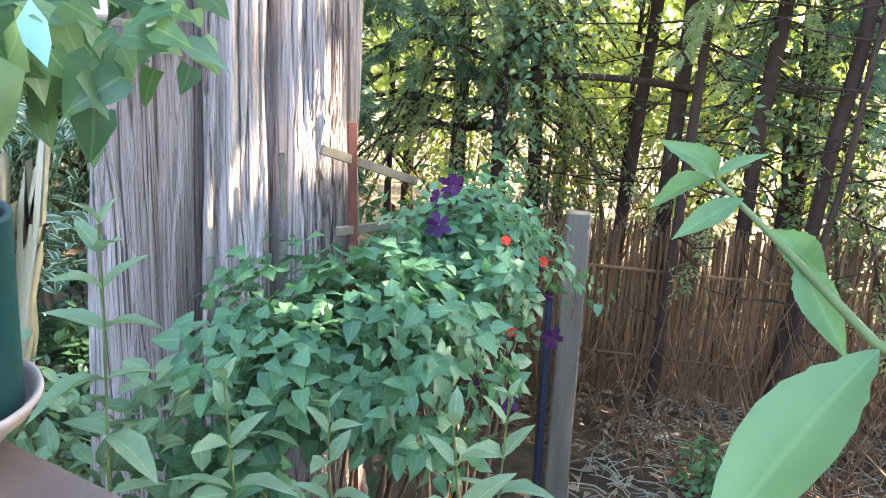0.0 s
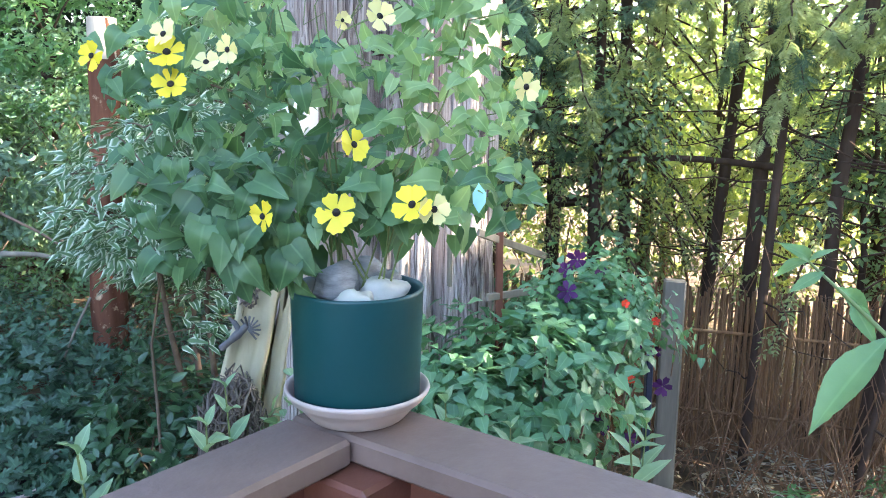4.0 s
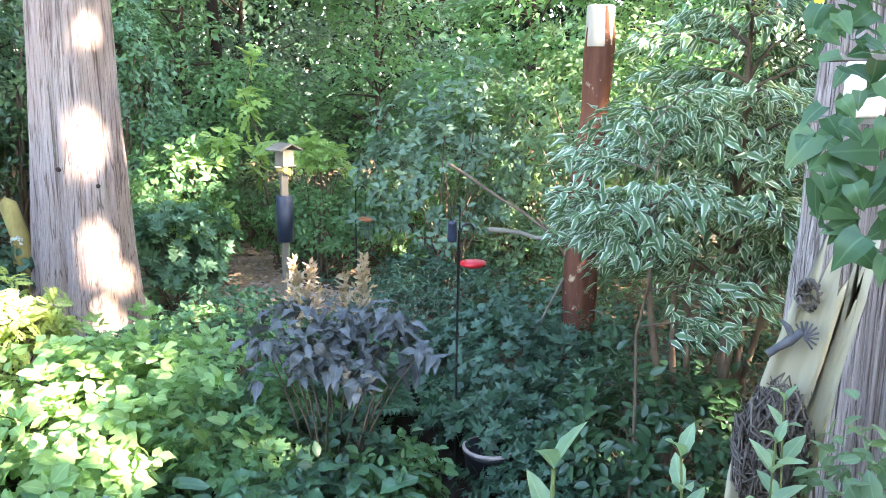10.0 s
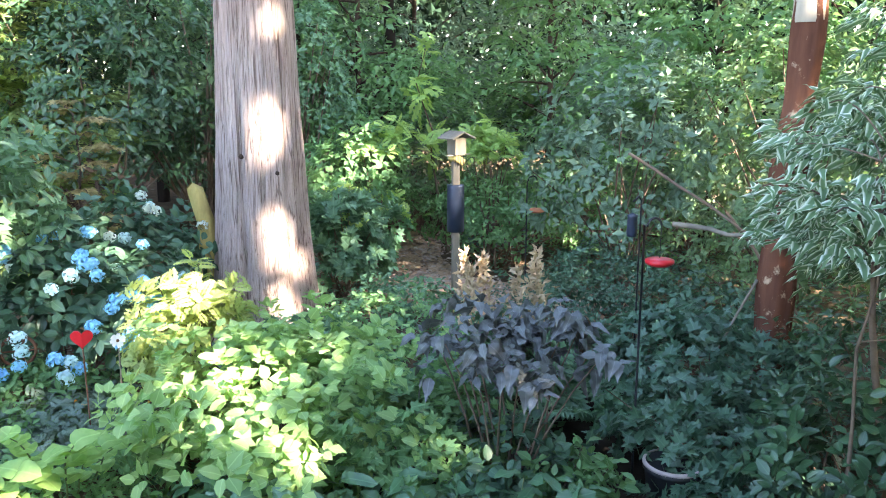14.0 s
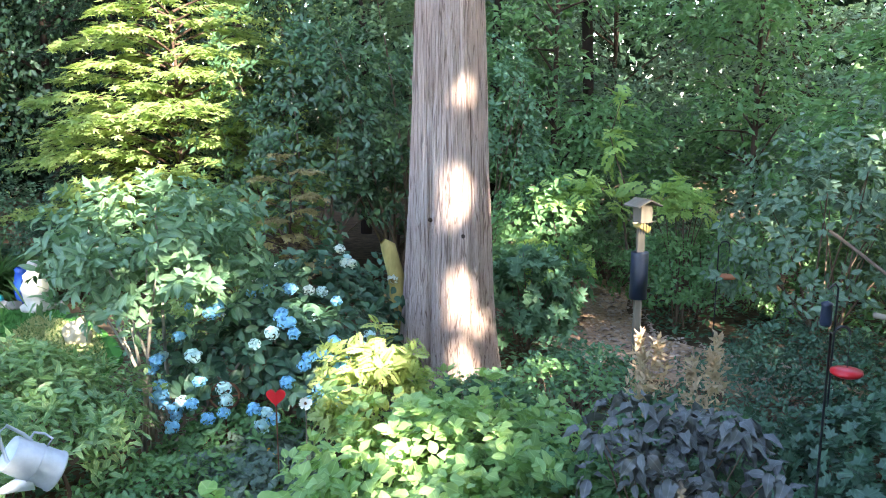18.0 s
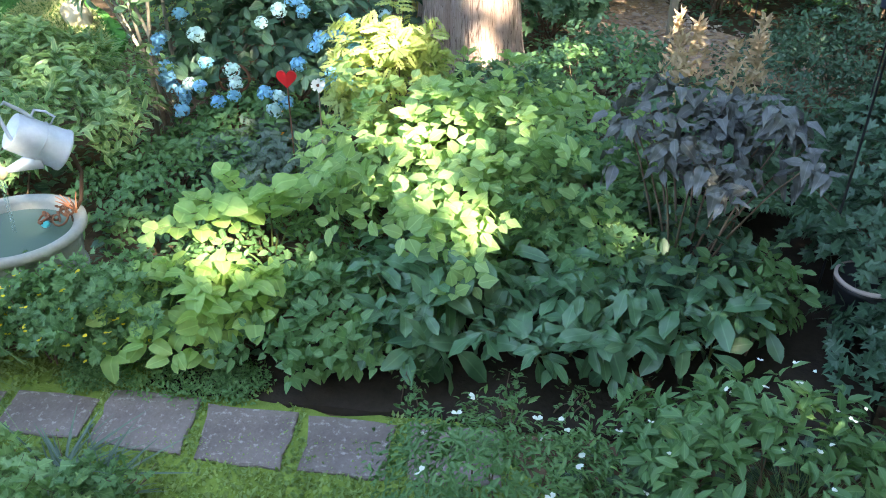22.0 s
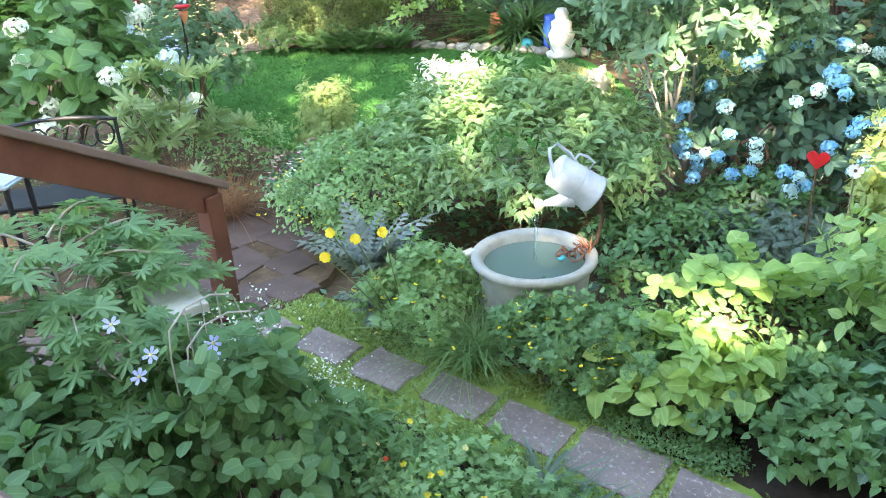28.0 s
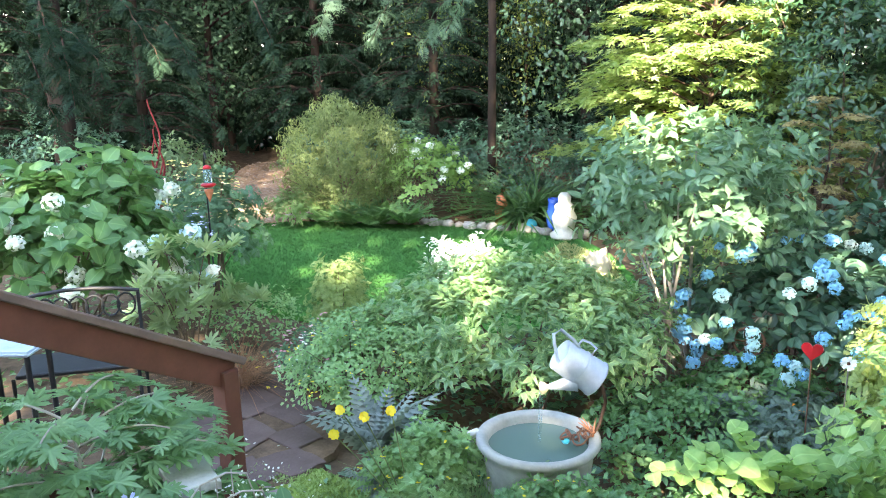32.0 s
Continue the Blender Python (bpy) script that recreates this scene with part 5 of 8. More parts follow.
# hydrangea tree and blue hydrangeas
GREYSTEM = surface("grey_brown_stem", g(0.2, 0.17, 0.135), g(0.4, 0.36, 0.29), 12, 0.85, bumps=0.3)
ht = thing("large_leaved_tree", -1.62, 5.45, 0, "small multi-stemmed tree with a rounded crown of large green leaves", "tree")
c, ax = dome((-1.6, 5.5, 1.24), (0.74, 0.74, 0.55), 400, low=-0.6, shell=0.4, lumps=0.12)
for line in stalks((-1.6, 5.35, -0.03), c[:7], 0.017, 0.005, 0.05, -0.1, 8) + [(bend((-1.55, 5.3, 0), (-1.05, 5.25, 0.62), 7, -0.05, 0.01), np.linspace(0.018, 0.008, 7))]:
    raw_part("stem", *tubes([line], 7), GREYSTEM, ht, smooth=True)
p, d, u = rosettes(c, nz(ax + [0, 0, 0.6]), 7, 0.35, 0.25)
V, F, U = leaves(BROADLITE, p, nz(d + 0.45 * rng.normal(size=d.shape)), u + 0.5 * rng.normal(size=u.shape), 0.1 * rng.uniform(0.6, 1.25, len(p)), 0.47)
raw_part("foliage", V, F, leaf("grey_green_glossy_leaves", g(0.065, 0.18, 0.08), g(0.15, 0.31, 0.13), 0.35, 0.4, spec=0.5), ht, UV=U)

bh = shrub("blue_hydrangea", -0.95, 5.5, 0.95, 0.72, L_DARK, "hydrangea bush with pale blue mophead flowers", "shrub", OVAL, 0.12, 200, 6, 0.8, ry=0.5)
for k in range(64):
    c, f = dome((-0.86, 5.4, 0.5), (0.76, 0.72, 0.56), 1, low=-0.2, shell=0.02, lumps=0.05)
    if f[0][1] > 0.35:
        c[0][1] = 10.84 - c[0][1]
    flower_head(bh, c[0], rng.uniform(0.036, 0.052), F_BLUE if k % 5 else F_PALEBLUE, n=34)
shrub("hydrangea_underplanting", -0.98, 4.9, 0.42, 0.42, L_MID, "green leaves at the foot of the hydrangeas", "plant", OVAL8, 0.07, 190, 6, 0.75)
wh = shrub("white_hydrangea", -0.75, 6.6, 1.1, 0.65, L_DARK, "hydrangea bush with white mophead flowers", "shrub", OVAL, 0.12, 170, 6, 0.8)
for k in range(15):
    c, _ = dome((-0.75, 6.55, 0.6), (0.66, 0.66, 0.5), 1, low=0.0, shell=0)
    flower_head(wh, c[0], 0.045, F_WHITE if k % 3 else F_PALEBLUE, n=30)

# the mound behind the tub and its neighbours
shrub("variegated_mound", -2.36, 4.45, 0.95, 0.95, leaf("yellow_edged_leaves", g(0.08, 0.22, 0.055), g(0.18, 0.36, 0.1), 0.4, 0.36, margin=g(0.3, 0.43, 0.19), spec=0.55), "broad mound of glossy yellow-edged evergreen leaves", "shrub", POINTLITE, 0.098, 660, 8, 0.5, ry=0.72, lumps=0.12, tilt=0.55, up=1.0, freq=3.4)
shrub("yellow_flowered_shrub", -2.95, 3.7, 0.68, 0.46, L_LIGHT, "rounded light green shrub with tiny yellow flowers", "shrub", OVAL8, 0.04, 560, 7, 0.8)
grass_clump("sedge", -1.7, 3.0, 0.4, 340, leaf("sedge_blades", g(0.09, 0.25, 0.05), g(0.22, 0.42, 0.12), 0.35, 0.5, vein=0), "tuft of fine green sedge beside the tub", wide=0.009, lift=2.6, pick=True)
shrub("yellow_poppy_clump", -2.03, 3.08, 0.46, 0.25, L_LIGHT, "light green lobed foliage with yellow flowers", "plant", IVY, 0.052, 210, 6, 0.9, lumps=0.3)
shrub("yellow_groundcover", -1.09, 3.08, 0.42, 0.34, L_MID, "low green foliage with small yellow flowers", "plant", IVY, 0.045, 300, 6, 0.9, ry=0.2, lumps=0.32)

shrub("yellow_groundcover", -1.33, 3.07, 0.4, 0.22, L_MID, "low green foliage hiding the foot of the tub", "plant", IVY, 0.042, 170, 6, 0.9, ry=0.14, lumps=0.3)

# central beds
shrub("lime_perennial", -0.78, 3.13, 0.4, 0.38, L_LIME, "lime green perennial with oval leaves", "plant", ROUNDLEAF, 0.085, 66, 6, 0.72, pick=True, ry=0.28, up=1.0, tilt=0.3)
for x, y, r, m in ((0.05, 3.2, 0.25, L_HELL), (0.35, 3.24, 0.28, L_HELL), (0.68, 3.18, 0.28, L_HELL), (0.18, 3.45, 0.28, L_HELL), (0.52, 3.46, 0.26, L_HELL), (0.98, 3.16, 0.27, L_HELL), (1.3, 3.22, 0.28, L_HELL), (0.85, 3.42, 0.26, L_HELL)):
    shrub("hellebore", x, y, 0.38, r, m, "dark green hellebore with whorls of leathery leaves", "plant", OBOVATE, 0.135, 17, 7, 0.72, pick=True, group="hellebores along the soil path", shell=0.15, up=1.5, tilt=0.15, stemmat=STEM)
shrub("small_leaf_groundcover", -0.28, 3.2, 0.32, 0.34, L_MID, "dark green low perennial with small leaves", "plant", HEART, 0.065, 170, 6, 0.8)
shrub("fresh_green_perennial", 0.85, 3.85, 0.6, 0.5, L_MID, "fresh green perennial with toothed leaflets", "plant", IVY, 0.075, 260, 6, 0.85)
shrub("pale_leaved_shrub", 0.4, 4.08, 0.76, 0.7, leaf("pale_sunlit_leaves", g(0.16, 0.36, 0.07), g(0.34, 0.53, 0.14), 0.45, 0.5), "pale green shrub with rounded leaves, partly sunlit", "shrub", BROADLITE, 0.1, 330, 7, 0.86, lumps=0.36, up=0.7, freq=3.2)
rl = thing("round_leaved_lime_shrub", -0.6, 3.75, 0, "open shrub with large round lime leaves on arching stems", "shrub")
P, D, U = [], [], []
for tip in ((-1.02, 3.38, 0.42), (-0.86, 3.42, 0.5), (-0.66, 3.42, 0.54), (-0.5, 3.5, 0.6), (-0.74, 3.6, 0.6), (-0.42, 3.62, 0.52), (-0.9, 3.62, 0.46), (-0.3, 3.75, 0.5)):
    line = bend((-0.6, 3.75, 0.02), tip, 9, 0.1, 0.01)
    raw_part("stem", *tubes([(line, np.linspace(0.006, 0.002, 9))], 6), STEM, rl, smooth=True)
    w = nz(np.cross(line[-1] - line[0], [0, 0, 1.0]))
    for k in range(9):
        P.append(np.array([np.interp(0.45 + 0.55 * k / 8, np.linspace(0, 1, 9), line[:, c]) for c in range(3)]))
        D.append(w * (1 if k % 2 else -1) + nz(line[-1] - line[0]) * 0.6 + rng.normal(0, 0.2, 3)), U.append([0, -0.35, 1.0])
P, D, U = np.array(P), np.array(D), np.array(U) + rng.normal(0, 0.2, (len(P), 3))
pieces("leaf", ROUNDLEAF, P, D, U, 0.088 * rng.uniform(0.7, 1.15, len(P)), 0.95, L_LIME, rl)
shrub("shade_filler", -0.62, 3.72, 0.34, 0.42, L_MID, "low shaded leaves under the lime shrub", "plant", OVAL, 0.06, 150, 6, 0.75)
for x, y in ((-0.1, 4.5), (-0.32, 4.35), (0.1, 4.75)):
    fern(x, y, 0.05, 0.45, 13, group="ferns of the bed")
shrub("golden_shrub", -0.14, 4.88, 0.92, 0.35, L_BAMBOO, "golden yellow feathery shrub below the cedar", "shrub", PINNATE, 0.12, 110, 6, 0.5)
shrub("silver_herb", -0.75, 4.6, 0.35, 0.4, L_GREYGREEN, "grey green feathery herb among the stones", "plant", PINNATE, 0.08, 170, 6, 0.6)
shrub("dark_groundcover", -1.2, 4.2, 0.38, 0.5, L_MID, "blue green ground cover", "plant", OVAL, 0.06, 260, 6, 0.75)
shrub("purple_shrub", 1.27, 3.5, 1.04, 0.39, L_PURPLE, "shrub with drooping dark purple leaves", "shrub", POINTED, 0.09, 76, 6, 0.74, z0=0.55, pick=True, droop=0.14, lumps=0.28, shell=0.7, low=-0.1, up=3.2, tilt=0.0)
ast = shrub("astilbe", 1.55, 4.65, 0.6, 0.42, L_MIDBLUE, "astilbe with dry tan flower plumes", "plant", PINNATE, 0.13, 80, 6, 0.6)
for x, y in ((1.35, 4.45), (1.5, 4.75), (1.75, 4.55), (1.85, 4.8), (1.6, 4.4), (1.42, 4.85)):
    m = 110
    k = rng.random(m)
    V, F, U = leaves(KITE, np.c_[x + 0.05 * (1 - k) * rng.normal(size=m), y + 0.05 * (1 - k) * rng.normal(size=m), 0.62 + 0.34 * k], rng.normal(size=(m, 3)) + [0, 0, 0.8], rng.normal(size=(m, 3)), 0.055, 0.5)
    raw_part("plume", V, F, L_TAN, ast, UV=U, kind="stuff")
# Plants at x > 2 take L_DARK, putting the bed's shade into colour.
for x, y, h, r, m, tp, sz in ((1.28, 3.5, 0.5, 0.3, L_DARK, OVAL, 0.08), (1.5, 3.3, 0.42, 0.2, L_MID, OVAL, 0.08), (2.35, 3.7, 0.45, 0.5, L_DARK, IVY, 0.085), (2.75, 4.4, 0.6, 0.6, L_DARK, IVY, 0.09), (2.1, 4.9, 0.4, 0.4, L_DARK, IVY, 0.07), (3.2, 5.1, 0.6, 0.5, L_DARK, OVAL, 0.07), (2.2, 3.1, 0.3, 0.4, L_DARK, IVY, 0.08), (1.05, 5.5, 0.55, 0.5, L_MID, OVAL, 0.06), (1.3, 6.1, 0.5, 0.45, L_MIDBLUE, OVAL, 0.06), (0.55, 5.6, 0.4, 0.4, L_MIDBLUE, IVY, 0.07)):
    shrub("bed_foliage", x, y, h, r, m, "leafy green perennial in the shaded bed", "plant", tp, sz, int(230 * r), 7, 0.85, group="perennials of the shaded bed")
for x, y in ((2.5, 4.0), (2.9, 4.1), (2.0, 4.2)):
    fern(x, y, 0.1, 0.45, 12, L_MIDBLUE, "shaded green fern fronds", "ferns of the shaded bed")

for x, y, r, h in ((-0.72, 2.93, 0.14, 0.07), (-0.55, 2.9, 0.1, 0.06), (-0.95, 2.97, 0.14, 0.08), (-1.15, 2.94, 0.1, 0.06)):
    shrub("creeping_cover", x, y, h, r, L_MID, "creeping small-leaved green cover at the path edge", "plant", OVAL4, 0.022, 160, 6, 0.9, group="creeping plants at the path edge", stemn=0)
for x, y, h in ((0.12, 2.84, 0.2), (0.5, 2.84, 0.2), (0.74, 2.8, 0.14), (1.0, 2.82, 0.14)):
    shrub("path_seedling", x, y, h, 0.07, L_MID, "small feathery seedling on the bare soil", "plant", PINNATE, 0.034, 8, 5, 0.5, group="seedlings on the soil", stemn=3)

# variegated shrub on the slope
layered("variegated_shrub", 3.1, 3.02, 2.5, 0.82, L_VARIEG, "tall shrub with slender white-edged leaves", POINTLITE, 0.088, 50, 380, 0.5, z0=1.15, trunk=0.03, barkmat=TWIG, cat="shrub", flat=0.3, stretch=(0.95, 0.9), wild=0.35)
for k in range(6):
    rod("stem", bend((2.8 + 0.08 * k, 3.0 + 0.05 * (k % 3), -0.03), (2.5 + 0.2 * k, 2.9 + 0.1 * (k % 3), 1.3), 6, 0.05, 0.02), np.linspace(0.022, 0.01, 6), TWIG, find("variegated_shrub"))
layered("variegated_shrub", 2.34, 2.72, 1.95, 0.48, L_VARIEG, "low spreading arm of a white-edged shrub", POINTLITE, 0.086, 20, 480, 0.5, z0=1.3, trunk=0.01, barkmat=TWIG, cat="shrub", flat=0.34, wild=0.75)
# Darker leaf used here; the shade under the shrub is in its colour.
shrub("dark_understory", 2.6, 2.9, 0.75, 0.5, L_LAUREL, "dark shaded leaves below the white-edged shrub", "shrub", OVAL, 0.09, 150, 7, 0.7)
shrub("dark_understory", 3.3, 3.6, 0.9, 0.6, L_LAUREL, "dark shaded leaves under the tall shrub", "shrub", LANCE, 0.08, 140, 7, 0.7)

# climber on the old cedar
L_CLIMB = leaf("climber_leaves", g(0.045, 0.19, 0.075), g(0.125, 0.34, 0.13), 0.38, 0.4, spec=0.45)
shrub("clematis_vine", 2.36, 1.0, 1.42, 0.5, L_CLIMB, "dense green climber with heart-shaped leaves on the cedar", "climber", HEARTLITE, 0.066, 330, 5, 0.8, z0=0.84, ry=0.34, droop=0.45, up=0.2, shell=0.6, lumps=0.28)
cl = shrub("purple_clematis", 2.88, 1.0, 1.52, 0.3, L_CLIMB, "green climber with purple and red flowers", "climber", HEARTLITE, 0.05, 400, 5, 0.78, z0=0.98, droop=0.45, up=0.2, shell=0.6, lumps=0.28)

# the near japanese maple and the clematis below the railing
layered("cutleaf_maple", -2.36, 1.56, 1.14, 0.6, leaf("soft_maple_leaves", g(0.1, 0.28, 0.085), g(0.21, 0.42, 0.14), 0.5, 0.5), "small maple with fine drooping palmate leaves", CUTPALM, 0.085, 28, 135, z0=0.62, trunk=0.016, barkmat=PALETWIG)
shrub("clematis_bush", -1.72, 1.66, 0.9, 0.3, L_MID, "climber with lilac star flowers on a wire arch", "climber", ROUNDLEAF, 0.075, 120, 6, 0.85, shell=0.6)
shrub("near_leafy_bush", -2.05, 1.22, 0.74, 0.5, L_MID, "broad-leaved green bush beside the deck", "shrub", ROUNDLEAF, 0.085, 220, 6, 0.75)
shrub("pansy_bed", -1.22, 2.06, 0.22, 0.34, L_LIGHT, "low foliage with small yellow pansies", "plant", IVY, 0.05, 220, 6, 0.9)
for x, y, h, r, m, tp, sz in ((-1.7, 2.12, 0.3, 0.2, L_MID, OVAL8, 0.06), (-1.45, 2.2, 0.24, 0.2, L_LIGHT, IVY, 0.04), (-1.55, 1.95, 0.42, 0.22, L_MID, OVAL8, 0.07), (-1.35, 1.95, 0.32, 0.22, L_LIGHT, IVY, 0.05), (-0.85, 2.2, 0.2, 0.18, L_MID, IVY, 0.05), (-1.9, 2.2, 0.22, 0.16, L_MID, OVAL8, 0.05)):
    shrub("border_tangle", x, y, h, r, m, "loose leafy plants with dry stalks at the path side", "plant", tp, sz, int(330 * r), 6, 0.7, group="plants along the stepping stones", shell=0.7, lumps=0.35, stemn=9)
shrub("fine_leaf_shrub", 0.46, 2.1, 0.48, 0.37, L_MID, "soft fine-leaved green shrub", "shrub", LANCE, 0.045, 420, 8, 0.6)
shrub("shoot_bed", 1.25, 2.2, 0.5, 0.45, L_MID, "upright leafy stems with small white flower spikes", "plant", LANCE, 0.09, 140, 8, 0.8)

grass_clump("fine_grass_tuft", 1.42, 2.3, 0.3, 120, leaf("pale_grass_blades", g(0.12, 0.24, 0.06), g(0.26, 0.4, 0.13), 0.35, 0.5, vein=0), "tuft of fine pale green grass among the shoots", wide=0.012, lift=2.2, pick=True)

# white hydrangea bush beside the bench
wh2 = shrub("white_mophead_bush", -5.75, 3.6, 1.45, 0.75, leaf("hydrangea_leaves", g(0.06, 0.2, 0.04), g(0.15, 0.35, 0.08), 0.4, 0.42), "large hydrangea bush with white mophead flowers", "shrub", BROAD, 0.2, 190, 6, 0.85, up=0.9, tilt=0.3, lumps=0.25)
for k in range(40):
    c, _ = dome((-5.7, 3.52, 0.72), (0.9, 0.9, 0.6), 1, low=-0.6, shell=0)
    flower_head(wh2, c[0], rng.uniform(0.06, 0.085), F_WHITE if k % 5 else F_PALEBLUE, n=40)
for x, y, h, r, m, sz in ((-4.7, 4.35, 0.42, 0.4, L_LIGHT, 0.05), (-6.6, 5.0, 0.8, 0.55, L_MID, 0.08), (-5.5, 9.9, 0.65, 0.5, L_DARK, 0.08), (-4.5, 10.1, 0.85, 0.6, L_DARK, 0.08), (-3.8, 9.6, 0.6, 0.45, L_DARK, 0.07), (-6.3, 9.9, 0.8, 0.5, L_DARK, 0.08), (-8.6, 6.0, 0.9, 0.7, L_DARK, 0.1), (-9.8, 7.6, 1.0, 0.7, L_WOODS, 0.1), (-10.5, 6.3, 1.4, 0.8, L_DARK, 0.1), (-9.0, 10.0, 1.0, 0.8, L_DARK, 0.1), (-4.4, 11.0, 1.2, 1.0, L_DARK, 0.1), (-6.0, 10.8, 1.2, 1.0, L_DARK, 0.1), (-7.8, 10.2, 1.1, 0.9, L_DARK, 0.1), (-2.0, 7.4, 0.5, 0.5, L_MAPLE, 0.06)):
    shrub("border_plant", x, y, h, r, m, "leafy border plants round the lawn", "plant", OVAL4, sz, int(260 * r), 7, 0.75, group="plants round the lawn")

# ---- things of the garden ----
def lump(name, c, r, mat, label="", parent=None, cat="rock", group="", seed=0, sub=3, rough=0.18, flat=(1, 1, 0.7)):
    """A rounded uneven rock."""
    bm = bmesh.new()
    bmesh.ops.create_icosphere(bm, subdivisions=sub, radius=1)
    off = Vector((seed * 3.1, seed * 1.7, seed))
    for v in bm.verts:
        v.co *= 1 + rough * noise.noise(v.co * 1.6 + off) * 2 + 0.3 * rough * noise.noise(v.co * 5 + off)
        v.co = Vector((v.co.x * r * flat[0], v.co.y * r * flat[1], v.co.z * r * flat[2])) + Vector(c)
    for f in bm.faces:
        f.smooth = True
    if parent is not None:
        return part(name, bm, mat, parent, label)
    t = raw_obj(name, bm, mat, label, cat, group)
    return t


def raw_obj(name, bm, mat, label, cat, group="", kind=""):
    """A bmesh in world coordinates as a thing of one mesh, with its origin at its base."""
    xs = np.array([v.co for v in bm.verts])
    o = np.array([*xs[:, :2].mean(0), xs[:, 2].min()])
    bmesh.ops.translate(bm, verts=bm.verts, vec=-Vector(o))
    me = bpy.data.meshes.new(name)
    bm.to_mesh(me)
    bm.free()
    me.materials.append(mat)
    ob = new(name, me)
    ob.location = o
    ORIGIN[ob.name] = o
    return tagged(ob, label, cat, group, kind)


def turned(name, profile, c, mat, parent, label="", sides=40, squash=1.0, m=None):
    V, F = lathe(profile, (0, 0, 0), sides, squash)
    if m is not None:
        V = V @ np.array(m.to_3x3()).T
    return raw_part(name, V + np.array(c), F, mat, parent, label, smooth=True)


# stepping stones
def slab(name, corners, z, thick, mat, parent=None, label="", cat="paving stone", group=""):
    bm = bmesh.new()
    q = [Vector((x, y, 0)) for x, y in corners]
    ring = []
    for i in range(len(q)):
        a, b = q[i], q[(i + 1) % len(q)]
        for s in (0.0, 0.25, 0.5, 0.75):
            p = a.lerp(b, s)
            ring.append(p + Vector((rng.normal(0, 0.005), rng.normal(0, 0.005), 0)))
    c = sum(ring, Vector()) / len(ring)
    top = [bm.verts.new(p + Vector((0, 0, z - 0.004))) for p in ring]
    inn = [bm.verts.new(p.lerp(c, 0.05) + Vector((0, 0, z + rng.normal(0, 0.0015)))) for p in ring]
    low = [bm.verts.new(p + Vector((0, 0, z - thick))) for p in ring]
    bm.faces.new(inn)
    n = len(ring)
    for i in range(n):
        j = (i + 1) % n
        bm.faces.new((top[i], top[j], inn[j], inn[i]))
        bm.faces.new((low[i], low[j], top[j], top[i]))
    bmesh.ops.recalc_face_normals(bm, faces=bm.faces)
    if parent is not None:
        return part(name, bm, mat, parent, label)
    return raw_obj(name, bm, mat, label, cat, group)


for k, (xa, w, ya, yb) in enumerate(((-2.92, 0.29, 2.68, 2.84), (-2.55, 0.3, 2.67, 2.865), (-2.165, 0.29, 2.64, 2.87), (-1.77, 0.3, 2.64, 2.85), (-1.405, 0.32, 2.605, 2.825), (-1.035, 0.35, 2.555, 2.845), (-0.625, 0.325, 2.495, 2.78), (-0.235, 0.3, 2.46, 2.74), (0.15, 0.32, 2.44, 2.72))):
    slab("stepping_stone", [(xa, ya + 0.02), (xa + w, ya - 0.01), (xa + w + 0.01, yb - 0.01), (xa - 0.01, yb + 0.02)], 0.012, 0.06, STONE, label="square grey paving stone set in moss", group="stepping stones in the moss")
for k, q in enumerate([[(-3.3, 2.75), (-3.0, 2.72), (-2.98, 2.95), (-3.22, 3.0)], [(-3.16, 3.02), (-2.9, 3.0), (-2.86, 3.2), (-3.08, 3.22)], [(-3.32, 3.26), (-3.1, 3.24), (-3.08, 3.42), (-3.28, 3.46)], [(-3.62, 3.05), (-3.34, 3.02), (-3.36, 3.3), (-3.6, 3.34)], [(-3.66, 2.7), (-3.34, 2.72), (-3.32, 2.98), (-3.62, 3.0)], [(-4.0, 3.4), (-3.66, 3.38), (-3.64, 3.66), (-3.98, 3.7)], [(-3.62, 3.5), (-3.34, 3.48), (-3.3, 3.74), (-3.6, 3.78)], [(-4.1, 2.9), (-3.72, 2.9), (-3.7, 3.3), (-4.08, 3.3)], [(-3.95, 3.76), (-3.66, 3.74), (-3.64, 3.98), (-3.92, 4.0)]]):
    q = [(x * 1.22 - 0.22 * np.mean([p[0] for p in q]), y * 1.22 - 0.22 * np.mean([p[1] for p in q])) for x, y in q]
    slab("flagstone", q, 0.014, 0.05, FLAG, label="uneven reddish grey flagstone at the foot of the steps", group="flagstones by the steps")


